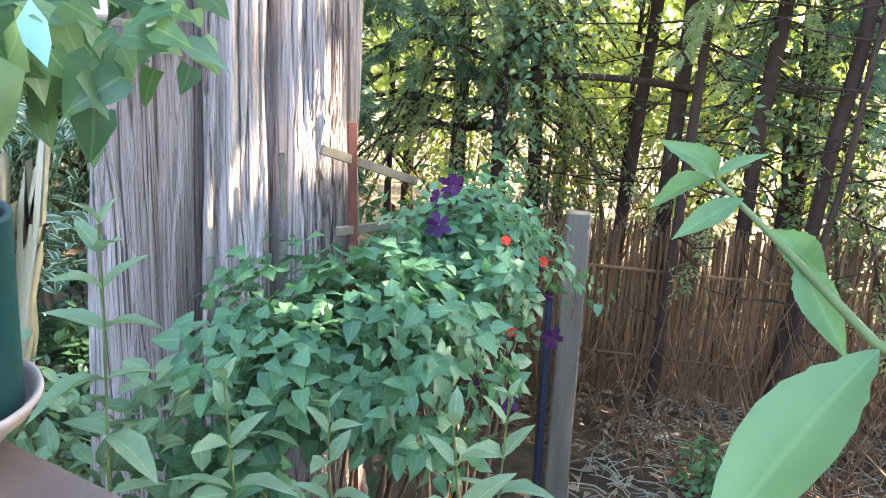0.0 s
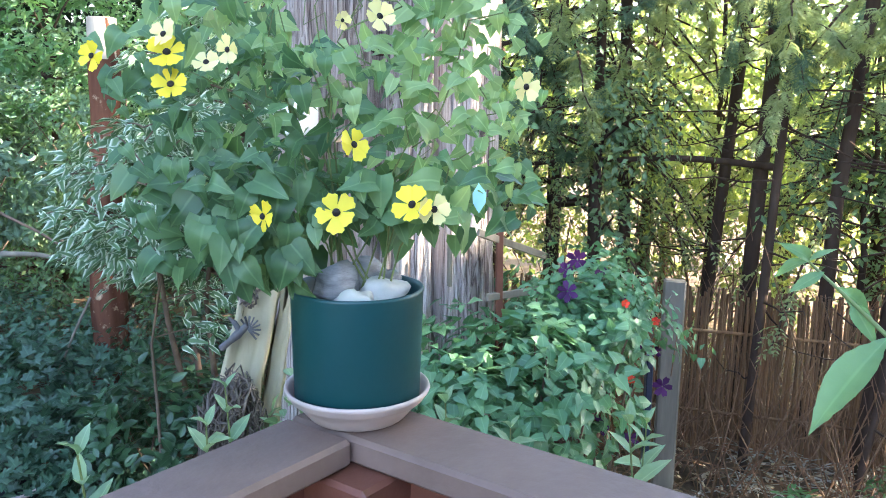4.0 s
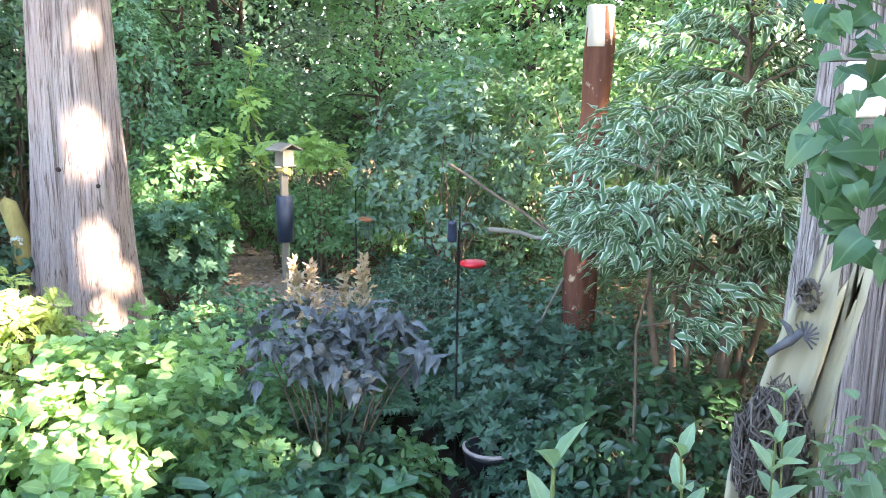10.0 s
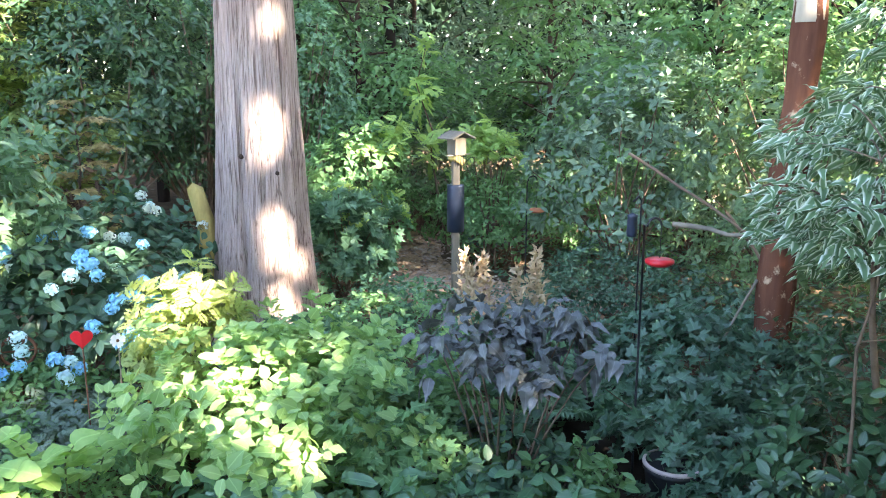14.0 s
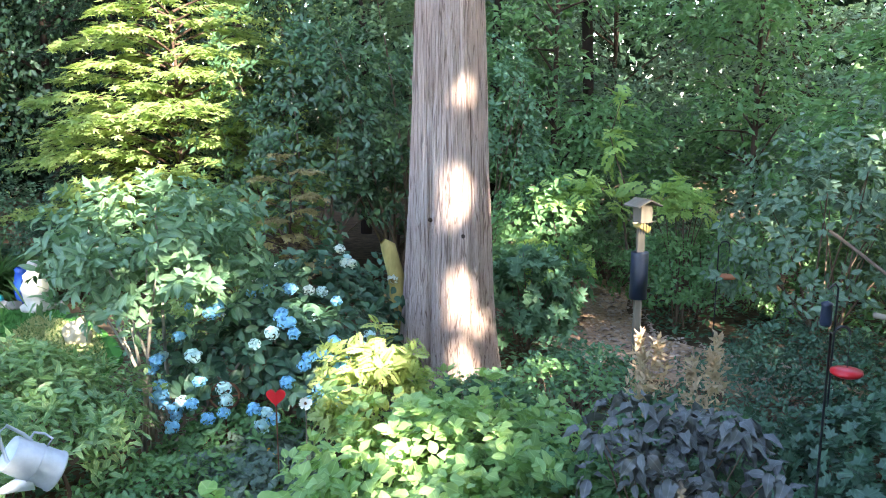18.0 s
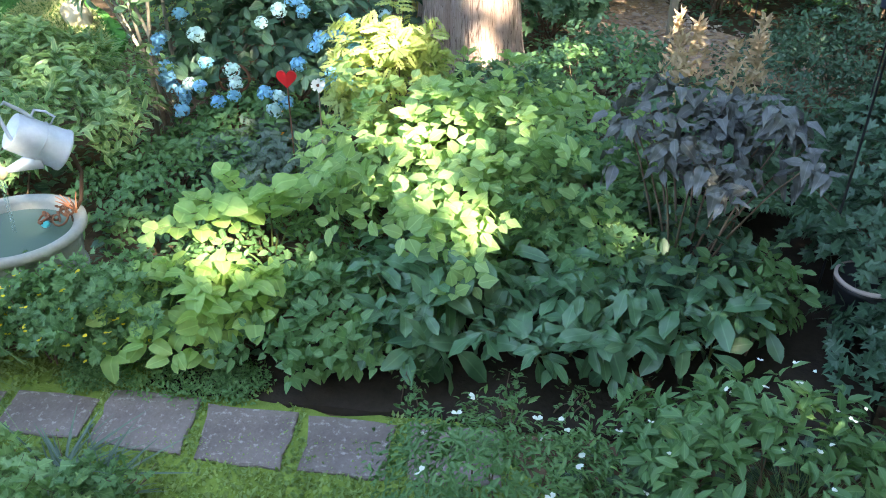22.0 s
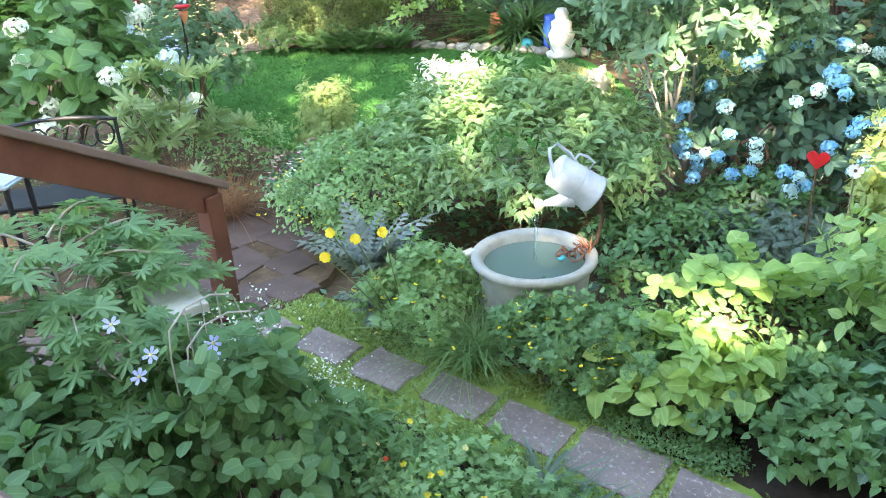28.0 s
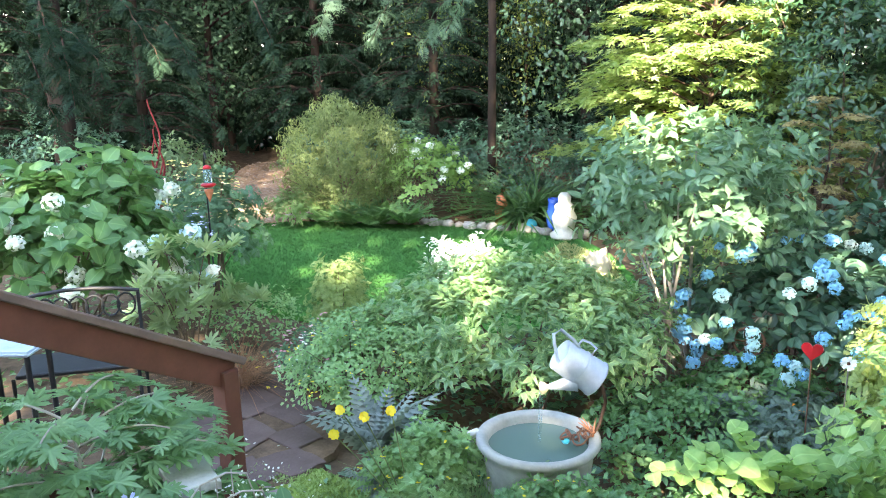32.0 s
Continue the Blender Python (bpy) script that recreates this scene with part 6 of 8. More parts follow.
# stair rail and steps
def stairs():
    s = thing("stairs", -3.2, 1.6, 0, "brown wooden steps going down from the deck", "stairs", kind="structure")
    for k in range(4):
        y = 1.15 + 0.3 * k
        z = 0.52 - 0.17 * k
        part("tread", beam((-3.75, y, z), (-2.72, y, z), 0.29, 0.04), CAPWOOD, s)
        part("riser", beam((-3.75, y + 0.13, z - 0.1), (-2.72, y + 0.13, z - 0.1), 0.02, 0.15), STAIN, s)
    part("stringer", beam((-2.68, 1.0, 0.55), (-2.68, 2.15, -0.02), 0.04, 0.22), STAIN, s)
    part("landing_board", beam((-3.75, 0.8, 0.672), (-2.7, 0.8, 0.672), 0.45, 0.03), CAPWOOD, s)
    r = thing("stair_railing", -2.64, 2.42, 0, "brown stair handrail sloping down to a newel post", "railing", kind="structure")
    part("cap_rail", beam((-2.64, 1.1, 1.70), (-2.64, 2.5, 0.9), 0.115, 0.035, 0.006), CAPWOOD, r)
    part("side_rail", beam((-2.64, 1.1, 1.61), (-2.64, 2.44, 0.845), 0.038, 0.125), STAIN, r)
    part("newel_post", beam((-2.64, 2.42, -0.05), (-2.64, 2.42, 0.88), 0.085, 0.085), STAIN, r)
    part("lower_rail", beam((-2.64, 1.1, 0.98), (-2.64, 2.4, 0.23), 0.035, 0.08), STAIN, r)


stairs()


# pot with the climbing vine on the rail corner
PX, PY, PZ = 1.15, 0.505, 1.641
sc = thing("plant_saucer", PX, PY, PZ, "round beige plastic saucer under the pot", "saucer")
turned("dish", [(0.0, 0.0), (0.064, 0.0), (0.068, 0.003), (0.079, 0.016), (0.089, 0.027), (0.0925, 0.0285), (0.094, 0.033), (0.0985, 0.037), (0.1005, 0.041), (0.0995, 0.0445), (0.097, 0.0445), (0.0935, 0.041), (0.091, 0.034), (0.0885, 0.0285), (0.0, 0.0265)], (PX, PY, PZ), SAUCER, sc, sides=64)
pot = thing("flower_pot", PX, PY, PZ + 0.028, "dark green plastic flower pot on a saucer", "plant pot")
turned("body", [(0.0, 0.0), (0.0835, 0.0), (0.086, 0.003), (0.0895, 0.149), (0.0905, 0.152), (0.0895, 0.155), (0.086, 0.155), (0.083, 0.148), (0.082, 0.117), (0.0, 0.117)], (PX, PY, PZ + 0.028), POTGREEN, pot, sides=64)
turned("soil", [(0.0, 0.004), (0.05, 0.003), (0.0815, 0.0)], (PX, PY, PZ + 0.15), SOIL, pot)
for k, (dx, dy, r, m, fl) in enumerate([(0.022, -0.026, 0.036, WHITESTONE, (1.15, 0.8, 0.6)), (-0.04, -0.03, 0.026, WHITESTONE, (1.1, 0.9, 0.6)), (-0.025, 0.012, 0.032, DARKROCK, (1, 0.8, 1.0)), (0.035, 0.02, 0.036, DARKROCK, (1.2, 0.8, 0.7)), (0.05, -0.01, 0.02, DARKROCK, (1.3, 0.7, 0.6))]):
    lump("pebble", (PX + dx, PY + dy, PZ + 0.172 + 0.014 * (k > 1)), r, m, "smooth pale stone on the pot soil" if k < 2 else "jagged dark grey stone on the pot soil", cat="stone", group="stones in the pot", seed=k + 1, flat=fl)
vine = thing("flowering_vine", PX, PY, PZ + 0.14, "climbing vine with heart-shaped leaves and yellow black-eyed flowers", "climbing plant")
R = np.array([0.64, -0.77, 0.0])
AW = np.array([0.77, 0.64, 0.0])


def vplace(u, z, dep=0.0):
    """A place in the vine: u across, z up, dep away from the deck."""
    return np.array([PX, PY, 0]) + R * u + AW * dep + np.array([0, 0, z])


lines = []
for k in range(13):
    u = rng.uniform(-0.27, 0.2)
    top = vplace(u, 2.0 + 0.26 * rng.random() - 0.25 * abs(u + 0.03), rng.uniform(-0.08, 0.1))
    lines.append((bend(vplace(rng.uniform(-0.04, 0.04), PZ + 0.14), top, 10, 0.05, 0.02), np.linspace(0.0016, 0.0008, 10)))
for k, l in enumerate(lines):
    V, F = tubes([l], 5)
    raw_part("vine_stem", V, F, STEM, vine, smooth=True)
# Sunlight is put into this paler copy of the vine leaf.
L_VINESUN = leaf("sunlit_vine_leaves", g(0.1, 0.27, 0.06), g(0.33, 0.49, 0.15), 0.5, 0.38, spec=0.5, patch=0.2)
P, D, U, S = [], [], [], []
VINE_GAPS = ((-0.045, 1.995, 0.02), (-0.05, 2.05, 0.016), (0.075, 2.0, 0.02), (0.11, 2.06, 0.022), (0.04, 1.965, 0.016), (-0.13, 2.02, 0.014), (0.02, 2.075, 0.02), (-0.16, 1.965, 0.014), (0.13, 1.99, 0.02))
while len(P) < 980:
    u, z = rng.uniform(-0.32, 0.23), rng.uniform(1.84, 2.26)
    e = ((u + 0.035) / 0.285) ** 2 + ((z - 2.03) / 0.25) ** 2
    if e > rng.uniform(0.72, 1.1) or (z > 2.15 and -0.1 < u < 0.06) or (z < 1.925 and u > -0.075 + 0.02 * rng.normal()) or (u < -0.2 and rng.random() < 0.45) or any((u - a) ** 2 + (z - b) ** 2 < r * r for a, b, r in VINE_GAPS):
        continue
    P.append(vplace(u, z, rng.uniform(-0.11, 0.1)))
    D.append(R * rng.normal(0, 0.85) - AW * 0.3 + np.array([0, 0, -0.45 + rng.normal(0, 0.55)]))
    U.append(-AW * 0.7 + R * rng.normal(0, 0.7) + AW * rng.normal(0, 0.4) + np.array([0, 0, 0.7]))
    S.append((0.041 if z < 1.99 else 0.029) * (0.7 if u > 0.15 else 1.0) * rng.uniform(0.5, 1.3))
for k in range(26):
    P.append(vplace(rng.uniform(-0.2, -0.07), rng.uniform(1.86, 1.94), rng.uniform(-0.12, -0.05)))
    D.append(R * rng.normal(0, 0.4) + np.array([0, 0, -1.0]) - AW * 0.3)
    U.append(-AW + R * rng.normal(0, 0.3) + np.array([0, 0, 0.4]))
    S.append(0.042 * rng.uniform(0.7, 1.15))
for k in range(80):
    P.append(vplace(rng.uniform(-0.2, 0.15), rng.uniform(1.87, 2.0), rng.uniform(0.02, 0.11)))
    D.append(R * rng.normal(0, 0.5) + np.array([0, 0, -0.8]) - AW * 0.3)
    U.append(-AW + R * rng.normal(0, 0.4) + np.array([0, 0, 0.5]))
    S.append(0.035 * rng.uniform(0.6, 1.2))
P, D, U, S = np.array(P), np.array(D), np.array(U), np.array(S)
near = np.argsort((P - [PX, PY, 0]) @ AW)
front, rest = near[:290], near[290:]
# Upper and right leaves take the paler copy, standing in for sun.
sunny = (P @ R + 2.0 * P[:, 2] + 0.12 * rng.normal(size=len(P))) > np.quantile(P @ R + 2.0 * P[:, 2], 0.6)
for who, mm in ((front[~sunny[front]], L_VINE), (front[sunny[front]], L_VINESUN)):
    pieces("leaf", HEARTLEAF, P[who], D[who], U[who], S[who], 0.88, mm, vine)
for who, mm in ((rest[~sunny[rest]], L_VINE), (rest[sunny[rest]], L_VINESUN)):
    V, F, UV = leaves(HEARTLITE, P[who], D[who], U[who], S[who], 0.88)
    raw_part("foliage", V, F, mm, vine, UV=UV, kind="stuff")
for k in range(9):
    u = rng.uniform(-0.26, 0.2)
    a = vplace(u, 2.1 + 0.1 * rng.random(), -0.05)
    s_ = np.linspace(0, 1, 10)
    rod("tendril", np.stack([a[0] + 0.04 * R[0] * np.sin(7 * s_ + k), a[1] + 0.04 * R[1] * np.sin(7 * s_ + k), a[2] + 0.13 * s_ - 0.05 * s_ ** 3], -1), 0.0011, STEM, vine, sides=5)
for u, z, r, m in ((-0.105, 1.935, 0.021, F_YELLOW), (-0.02, 1.94, 0.026, F_YELLOW), (0.07, 1.95, 0.026, F_YELLOW), (0.0, 2.02, 0.022, F_YELLOW), (-0.205, 2.085, 0.022, F_YELLOW), (-0.208, 2.12, 0.024, F_YELLOW), (-0.165, 2.11, 0.018, F_CREAM), (-0.14, 2.125, 0.018, F_CREAM), (-0.29, 2.115, 0.018, F_YELLOW), (0.03, 2.165, 0.02, F_CREAM), (-0.21, 2.14, 0.02, F_CREAM), (0.095, 1.945, 0.022, F_CREAM), (0.2, 2.09, 0.02, F_CREAM), (-0.012, 2.16, 0.012, F_CREAM)):
    blossom(vine, vplace(u, z, -0.118), -AW + R * rng.normal(0, 0.35) + [0, 0, 0.15 + 0.25 * rng.normal()], r * 0.9, m, 5, F_BLACK, wide=1.14, tpl=NOTCHPETAL)
tag_ = thing("glass_shard", *vplace(0.155, 1.955, -0.1), "thin turquoise leaf-shaped glass tag hanging in the vine", "ornament")
V, F, U2 = leaves(LANCE, np.array([vplace(0.15, 1.975, -0.1)]), np.array([[0.1, 0, -1.0]]), np.array([-AW]), 0.04, 0.8)
raw_part("blade", V, F, surface("pale_aqua_plastic", g(0.3, 0.62, 0.7), g(0.45, 0.76, 0.82), 12, 0.3, bumps=0.05), tag_, UV=U2)


wb = thing("bracket_shelf", 2.17, 1.6, 1.95, "small white bracket with two pale boards on the cedar", "wall shelf")
for z in (1.94, 2.1):
    part("board", beam((2.1, 1.74, z), (2.17, 1.48, z), 0.09, 0.016, 0.002), GREYWOOD, wb)
part("bracket", beam((2.12, 1.6, 1.95), (2.12, 1.6, 2.09), 0.05, 0.11, 0.006), WHITEPAINT, wb, "white painted box between the boards")

# driftwood slab with a dark ornament beside the cedar
dw = thing("driftwood_slab", 1.6, 1.42, 0, "weathered grey driftwood slab leaning at the cedar", "driftwood")


def plank_slab(a, b, w0, w1, th, seed):
    n, m = 24, 9
    a, b = np.array(a), np.array(b)
    side = nz(np.cross(b - a, [0.77, 0.64, 0.0]))
    out = nz(np.cross(side, b - a))
    V = []
    r = np.random.default_rng(seed)
    edge = np.cumsum(r.normal(0, 0.006, (n, 2)), 0)
    for i in range(n):
        s = i / (n - 1)
        w = w0 * (1 - s) + w1 * s
        for j in range(m):
            u = j / (m - 1) * 2 - 1
            V.append(a + (b - a) * s + side * (u * w / 2 + edge[i, int(u > 0)]) + out * (th * (1 - 0.5 * u * u) + 0.006 * np.sin(9 * u + 2 * seed + 3 * s)) + (b - a) * (i == n - 1) * 0.05 * r.normal())
    V = np.array(V)
    B = V - out * th * 1.6
    k = n * m
    F = []
    for i in range(n - 1):
        for j in range(m - 1):
            q = i * m + j
            F += [[q, q + 1, q + m + 1, q + m], [k + q + m, k + q + m + 1, k + q + 1, k + q]]
    for i in range(n - 1):
        q = i * m
        F += [[q, q + m, k + q + m, k + q], [q + m - 1, k + q + m - 1, k + q + 2 * m - 1, q + 2 * m - 1]]
    for j in range(m - 1):
        q = (n - 1) * m + j
        F += [[q, q + 1, k + q + 1, k + q]]
    return np.concatenate([V, B]), np.array(F)


V, F = plank_slab((1.44, 1.5, -0.05), (1.69, 1.30, 1.68), 0.16, 0.09, 0.03, 1)
raw_part("slab", V, F, DRIFT, dw, smooth=True)
V, F = plank_slab((1.55, 1.42, -0.05), (1.76, 1.26, 1.66), 0.12, 0.075, 0.025, 2)
raw_part("split_piece", V, F, DRIFT, dw, "paler split edge", smooth=True)
KNOTDARK = surface("dark_grey_metal", g(0.045, 0.045, 0.05), g(0.13, 0.125, 0.13), 30, 0.7, bumps=0.3)
OC = np.array([1.612, 1.287, 1.51])
OU, OV = nz(np.array([0.64, -0.77, 0.1])), np.array([0.05, 0.05, 1.0])
orn = thing("metal_fan_ornament", *OC, "dark metal ornament with a ribbed fan on the driftwood", "ornament")
for k in range(9):
    a = radians(-50 + 22 * k)
    e = OC + OU * (0.012 + 0.03 * math.cos(a)) + OV * 0.034 * math.sin(a)
    part("fan_rib", beam(OC + OU * 0.012, e, 0.008, 0.003, 0.001), KNOTDARK, orn)
raw_part("body", *tubes([(np.array([OC - OU * 0.055 - OV * 0.04, OC - OU * 0.035 - OV * 0.025, OC - OU * 0.015 - OV * 0.01, OC + OU * 0.01 + OV * 0.012]), [0.009, 0.008, 0.011, 0.008])], 10), KNOTDARK, orn, smooth=True)
raw_part("prong", *tubes([(np.array([OC - OU * 0.01, OC - OU * 0.02 + OV * 0.02, OC - OU * 0.035 + OV * 0.035]), [0.008, 0.007, 0.003])], 8), KNOTDARK, orn, smooth=True)


def tangle(name, c, rad, n, thick, mat, label, cat, partname):
    """A bundle of short curled twigs over an egg shape."""
    t = thing(name, *c, label, cat)
    for k in range(n):
        d = nz(rng.normal(size=3))
        side = nz(np.cross(d, rng.normal(size=3)))
        s = np.linspace(-0.5, 0.5, 6)[:, None]
        line = np.array(c) + (nz(d + 1.1 * s * side) * rng.uniform(0.8, 1.05) + 0.1 * np.sin(7 * s + k) + 0.09 * rng.normal(size=(6, 3))) * np.array(rad)
        raw_part(partname, *tubes([(line, np.array([0.6, 1, 1, 1, 1, 0.5]) * thick)], 5), mat, t, smooth=True)
    return t


KNOTTED = surface("grey_knotted_wood", g(0.045, 0.036, 0.03), g(0.2, 0.165, 0.14), 22, 0.9, fine=60, bumps=0.9)
tangle("twig_bundle", (1.56, 1.28, 1.27), (0.076, 0.07, 0.14), 290, 0.0024, KNOTTED, "bundle of tangled grey twigs against the driftwood", "twig bundle", "twig")
tangle("seed_cluster", (1.628, 1.283, 1.6), (0.026, 0.022, 0.036), 30, 0.0032, KNOTTED, "dry brown seed cluster fixed to the driftwood", "ornament", "scale")

# trellis bars at the cedar
tl = thing("lattice_trellis", 2.6, 1.14, 0, "broken brown wooden lattice leaning on the cedar", "trellis")
for a, b, m in (((2.44, 1.16, 1.66), (2.83, 1.13, 1.53), GREYWOOD), ((2.55, 1.15, 1.72), (2.58, 1.13, 0.0), STAIN), ((2.5, 1.16, 1.44), (2.75, 1.1, 1.43), GREYWOOD)):
    part("slat", beam(a, b, 0.012, 0.024, 0.002), m, tl)
rod("twig", bend((2.35, 1.2, 1.5), (2.32, 1.18, 1.66), 4), 0.008, GREYWOOD, tl)


# fence, its post and the dark cedar stems
fp = thing("fence_post", 3.93, 1.05, 0, "square weathered wooden fence post", "fence post")
part("post", beam((3.86, 1.02, -0.3), (4.0, 1.08, 1.25), 0.1, 0.1, 0.008), GREYWOOD, fp)
part("dark_batten", beam((3.84, 1.1, 0.0), (3.9, 1.14, 0.9), 0.03, 0.05), BLACKTUBE, fp)
fe = thing("reed_fence", 5.2, 1.0, 0, "brown reed screen fence with light between the canes", "fence", kind="structure")
fdir = nz(np.array([-0.34, 1.0, 0]))
reed = []
for k in range(6):
    L = 0.92 + 0.03 * (k % 3)
    V, F = tubes([(np.array([[0, 0, -0.1], [0.004 * (k - 2), 0.002, L * 0.5], [0.007 * math.sin(k), 0.006 * math.cos(k), L]]), 0.0085)], 5)
    reed.append(raw_mesh("reed", V, F, BAMBOO, smooth=True))
o = ORIGIN[fe.name]
for k in range(290):
    c = np.array([5.35, 0.55, 0]) + fdir * (-1.55 + k * 0.0125 + rng.normal(0, 0.0022))
    ob = new("reed", reed[k % 6])
    ob.parent = fe
    ob.matrix_basis = Matrix.Translation(Vector(c - o)) @ pose(0, 0, 0, rng.normal(0, 1.2), rng.normal(0, 1.2), rng.uniform(0, 360))
for z in (0.22, 0.72):
    rod("cross_cane", [np.array([5.33, 0.55, z]) + fdir * s for s in (-1.6, 0, 2.1)], 0.01, BAMBOO, fe)
for k, (a, b, r) in enumerate([((5.3, 1.13, -0.1), (5.36, 1.0, 4.5), 0.05), ((5.62, 1.5, -0.1), (5.72, 1.2, 4.8), 0.042), ((5.25, 0.42, -0.1), (5.32, 0.1, 4.0), 0.04), ((4.95, 0.95, -0.1), (5.2, 0.9, 3.5), 0.03), ((5.5, 0.75, -0.1), (5.45, 0.55, 4.2), 0.045), ((6.0, -0.2, -0.1), (6.1, -0.4, 4.5), 0.05), ((4.85, 1.9, -0.1), (5.0, 2.0, 4.0), 0.035), ((5.9, 2.1, -0.1), (5.8, 2.3, 4.5), 0.05), ((4.75, 0.35, -0.1), (5.3, 0.1, 2.6), 0.02)]):
    t = thing("slim_cedar", a[0], a[1], 0, "slim dark cedar stem standing by the fence", "tree trunk", "dark stems by the fence")
    V, F = tubes([(bend(a, b, 9, 0, 0.02), np.linspace(r, r * 0.7, 9))], 12)
    raw_part("trunk", V, F, BARK_DARK, t, smooth=True)
    for q in range(16):
        s = rng.uniform(0.15, 0.8)
        p = np.array(a) * (1 - s) + np.array(b) * s
        rod("dead_limb", bend(p, p + [rng.normal(0, 0.4), rng.normal(0, 0.5), rng.uniform(-0.25, 0.15)], 5, -0.03, 0.03), np.linspace(0.007, 0.002, 5), BARK_DARK, t, sides=5)
hb = thing("fallen_limb", 5.0, 1.6, 1.6, "long horizontal dead limb across the cedars", "branch")
rod("limb", bend((4.85, 2.35, 1.66), (5.3, 1.0, 1.72), 8, 0.03, 0.012), np.linspace(0.012, 0.022, 8), BARK_DARK, hb)

# painted ornament under the climber
be = thing("striped_ornament", 3.06, 1.08, 0, "yellow and black striped garden ornament on a saucer pole", "ornament")
turned("pole", [(0.0, 0.0), (0.028, 0.0), (0.024, 0.25), (0.02, 0.56), (0.0, 0.57)], (3.06, 1.08, 0), YELLOWPAINT, be, sides=16)
turned("saucer", [(0, 0), (0.05, 0.004), (0.085, 0.02), (0.09, 0.026), (0.05, 0.014), (0, 0.012)], (3.06, 1.08, 0.565), GREYWOOD, be, sides=24)
turned("body", [(0, 0), (0.04, 0.005), (0.052, 0.03), (0.046, 0.07), (0.03, 0.1), (0, 0.115)], (3.06, 1.08, 0.58), YELLOWPAINT, be, sides=24)
for z, r in ((0.6, 0.0525), (0.63, 0.0515), (0.66, 0.0435)):
    turned("stripe", [(r - 0.004, -0.006), (r + 0.002, -0.005), (r + 0.002, 0.005), (r - 0.004, 0.006)], (3.06, 1.08, z), F_BLACK, be, sides=24)
turned("lower_band", [(0.03, 0), (0.034, 0.01), (0.03, 0.02)], (3.06, 1.08, 0.44), F_BLACK, be, sides=16)

# stone tub with the tipped watering can
TX, TY = -1.585, 3.37
tub = thing("stone_tub", TX, TY, 0, "round pale cast-stone tub full of water", "planter tub")
turned("basin", [(0.0, 0.02), (0.17, 0.0), (0.19, 0.02), (0.225, 0.12), (0.25, 0.26), (0.262, 0.36), (0.268, 0.395), (0.287, 0.405), (0.296, 0.42), (0.294, 0.438), (0.28, 0.446), (0.255, 0.44), (0.24, 0.425), (0.236, 0.3), (0.2, 0.1), (0.0, 0.08)], (TX, TY, 0), TUBSTONE, tub, sides=64)
turned("collar", [(0.24, 0.0), (0.262, 0.012), (0.243, 0.026)], (TX, TY, 0.2), TUBSTONE, tub, sides=48)
turned("water", [(0.0, 0.0), (0.12, 0.0), (0.2385, 0.0)], (TX, TY, 0.392), WATER, tub, "still greenish water", sides=48)
ou = np.array([-0.93, -0.37, 0])
c = np.array([TX, TY, 0.37]) + ou * 0.275
rod("scroll_handle", [c + ou * q + [0, 0, z] for q, z in ((0.0, 0.04), (0.025, 0.06), (0.05, 0.045), (0.058, 0.0), (0.045, -0.05), (0.05, -0.1), (0.075, -0.14), (0.07, -0.185), (0.04, -0.2))], [0.02, 0.023, 0.025, 0.025, 0.024, 0.024, 0.024, 0.02, 0.012], WHITESTONE, tub, "cream scrolled handle", sides=12)
wr = thing("rusty_wire_ornament", TX + 0.17, TY + 0.06, 0.43, "tangle of rusty coiled wire on the tub rim", "ornament")
for k in range(9):
    a = np.linspace(0, rng.uniform(4, 9), 14)
    r = rng.uniform(0.018, 0.04)
    c = np.array([TX + 0.1 + 0.13 * rng.random(), TY + 0.0 + 0.12 * rng.random(), 0.435])
    rod("coil", np.stack([c[0] + r * np.cos(a) + 0.006 * a, c[1] + r * np.sin(a) * 0.8, c[2] + 0.02 + 0.02 * np.sin(a + k) + 0.003 * a], -1), 0.0045, RUST, wr, sides=6)
for k in range(8):
    a = 0.9 + k * 0.25
    c = np.array([TX + 0.22, TY + 0.13, 0.44])
    rod("spike", bend(c, c + [0.07 * math.cos(a * 2), 0.07 * math.sin(a * 2), 0.03 + 0.06 * rng.random()], 4, 0.01), np.linspace(0.005, 0.0015, 4), TERRA, wr, sides=5)
lump("glass_bead", (TX + 0.13, TY + 0.03, 0.435), 0.018, TURQ, "small turquoise bead among the wire", cat="bead", seed=4, sub=2)

can = thing("watering_can", -1.48, 3.47, 0.45, "tipped galvanised watering can held over the tub", "watering can")
CC = np.array([-1.446, 3.487, 0.785])
ca = nz(np.array([0.81, 0.58, 0]) * 0.92 + np.array([0, 0, -0.68]))
cm = Matrix.Identity(4)
cu = nz(np.cross(ca, [0, 0, 1.0]))
cv = np.cross(cu, ca)
for i, w in enumerate((cu, cv, ca)):
    for j in range(3):
        cm[j][i] = w[j]
cupv = cv if cv[2] > 0 else -cv
cm = cm @ Matrix.Scale(1.15, 4)
ca, cupv = ca * 1.15, cupv * 1.15
turned("body", [(0.0, -0.06), (0.055, -0.075), (0.066, -0.088), (0.068, -0.085), (0.072, 0.02), (0.0745, 0.088), (0.078, 0.092), (0.078, 0.1), (0.072, 0.1), (0.07, 0.092), (0.0, 0.09)], CC, ZINC, can, sides=40, m=cm)
turned("hoop", [(0.0705, -0.004), (0.0755, 0.0), (0.0705, 0.004)], CC + ca * 0.01, ZINC, can, sides=40, m=cm)
h0, h1 = CC - ca * 0.05 + cupv * 0.066, CC + ca * 0.02 + cupv * 0.07
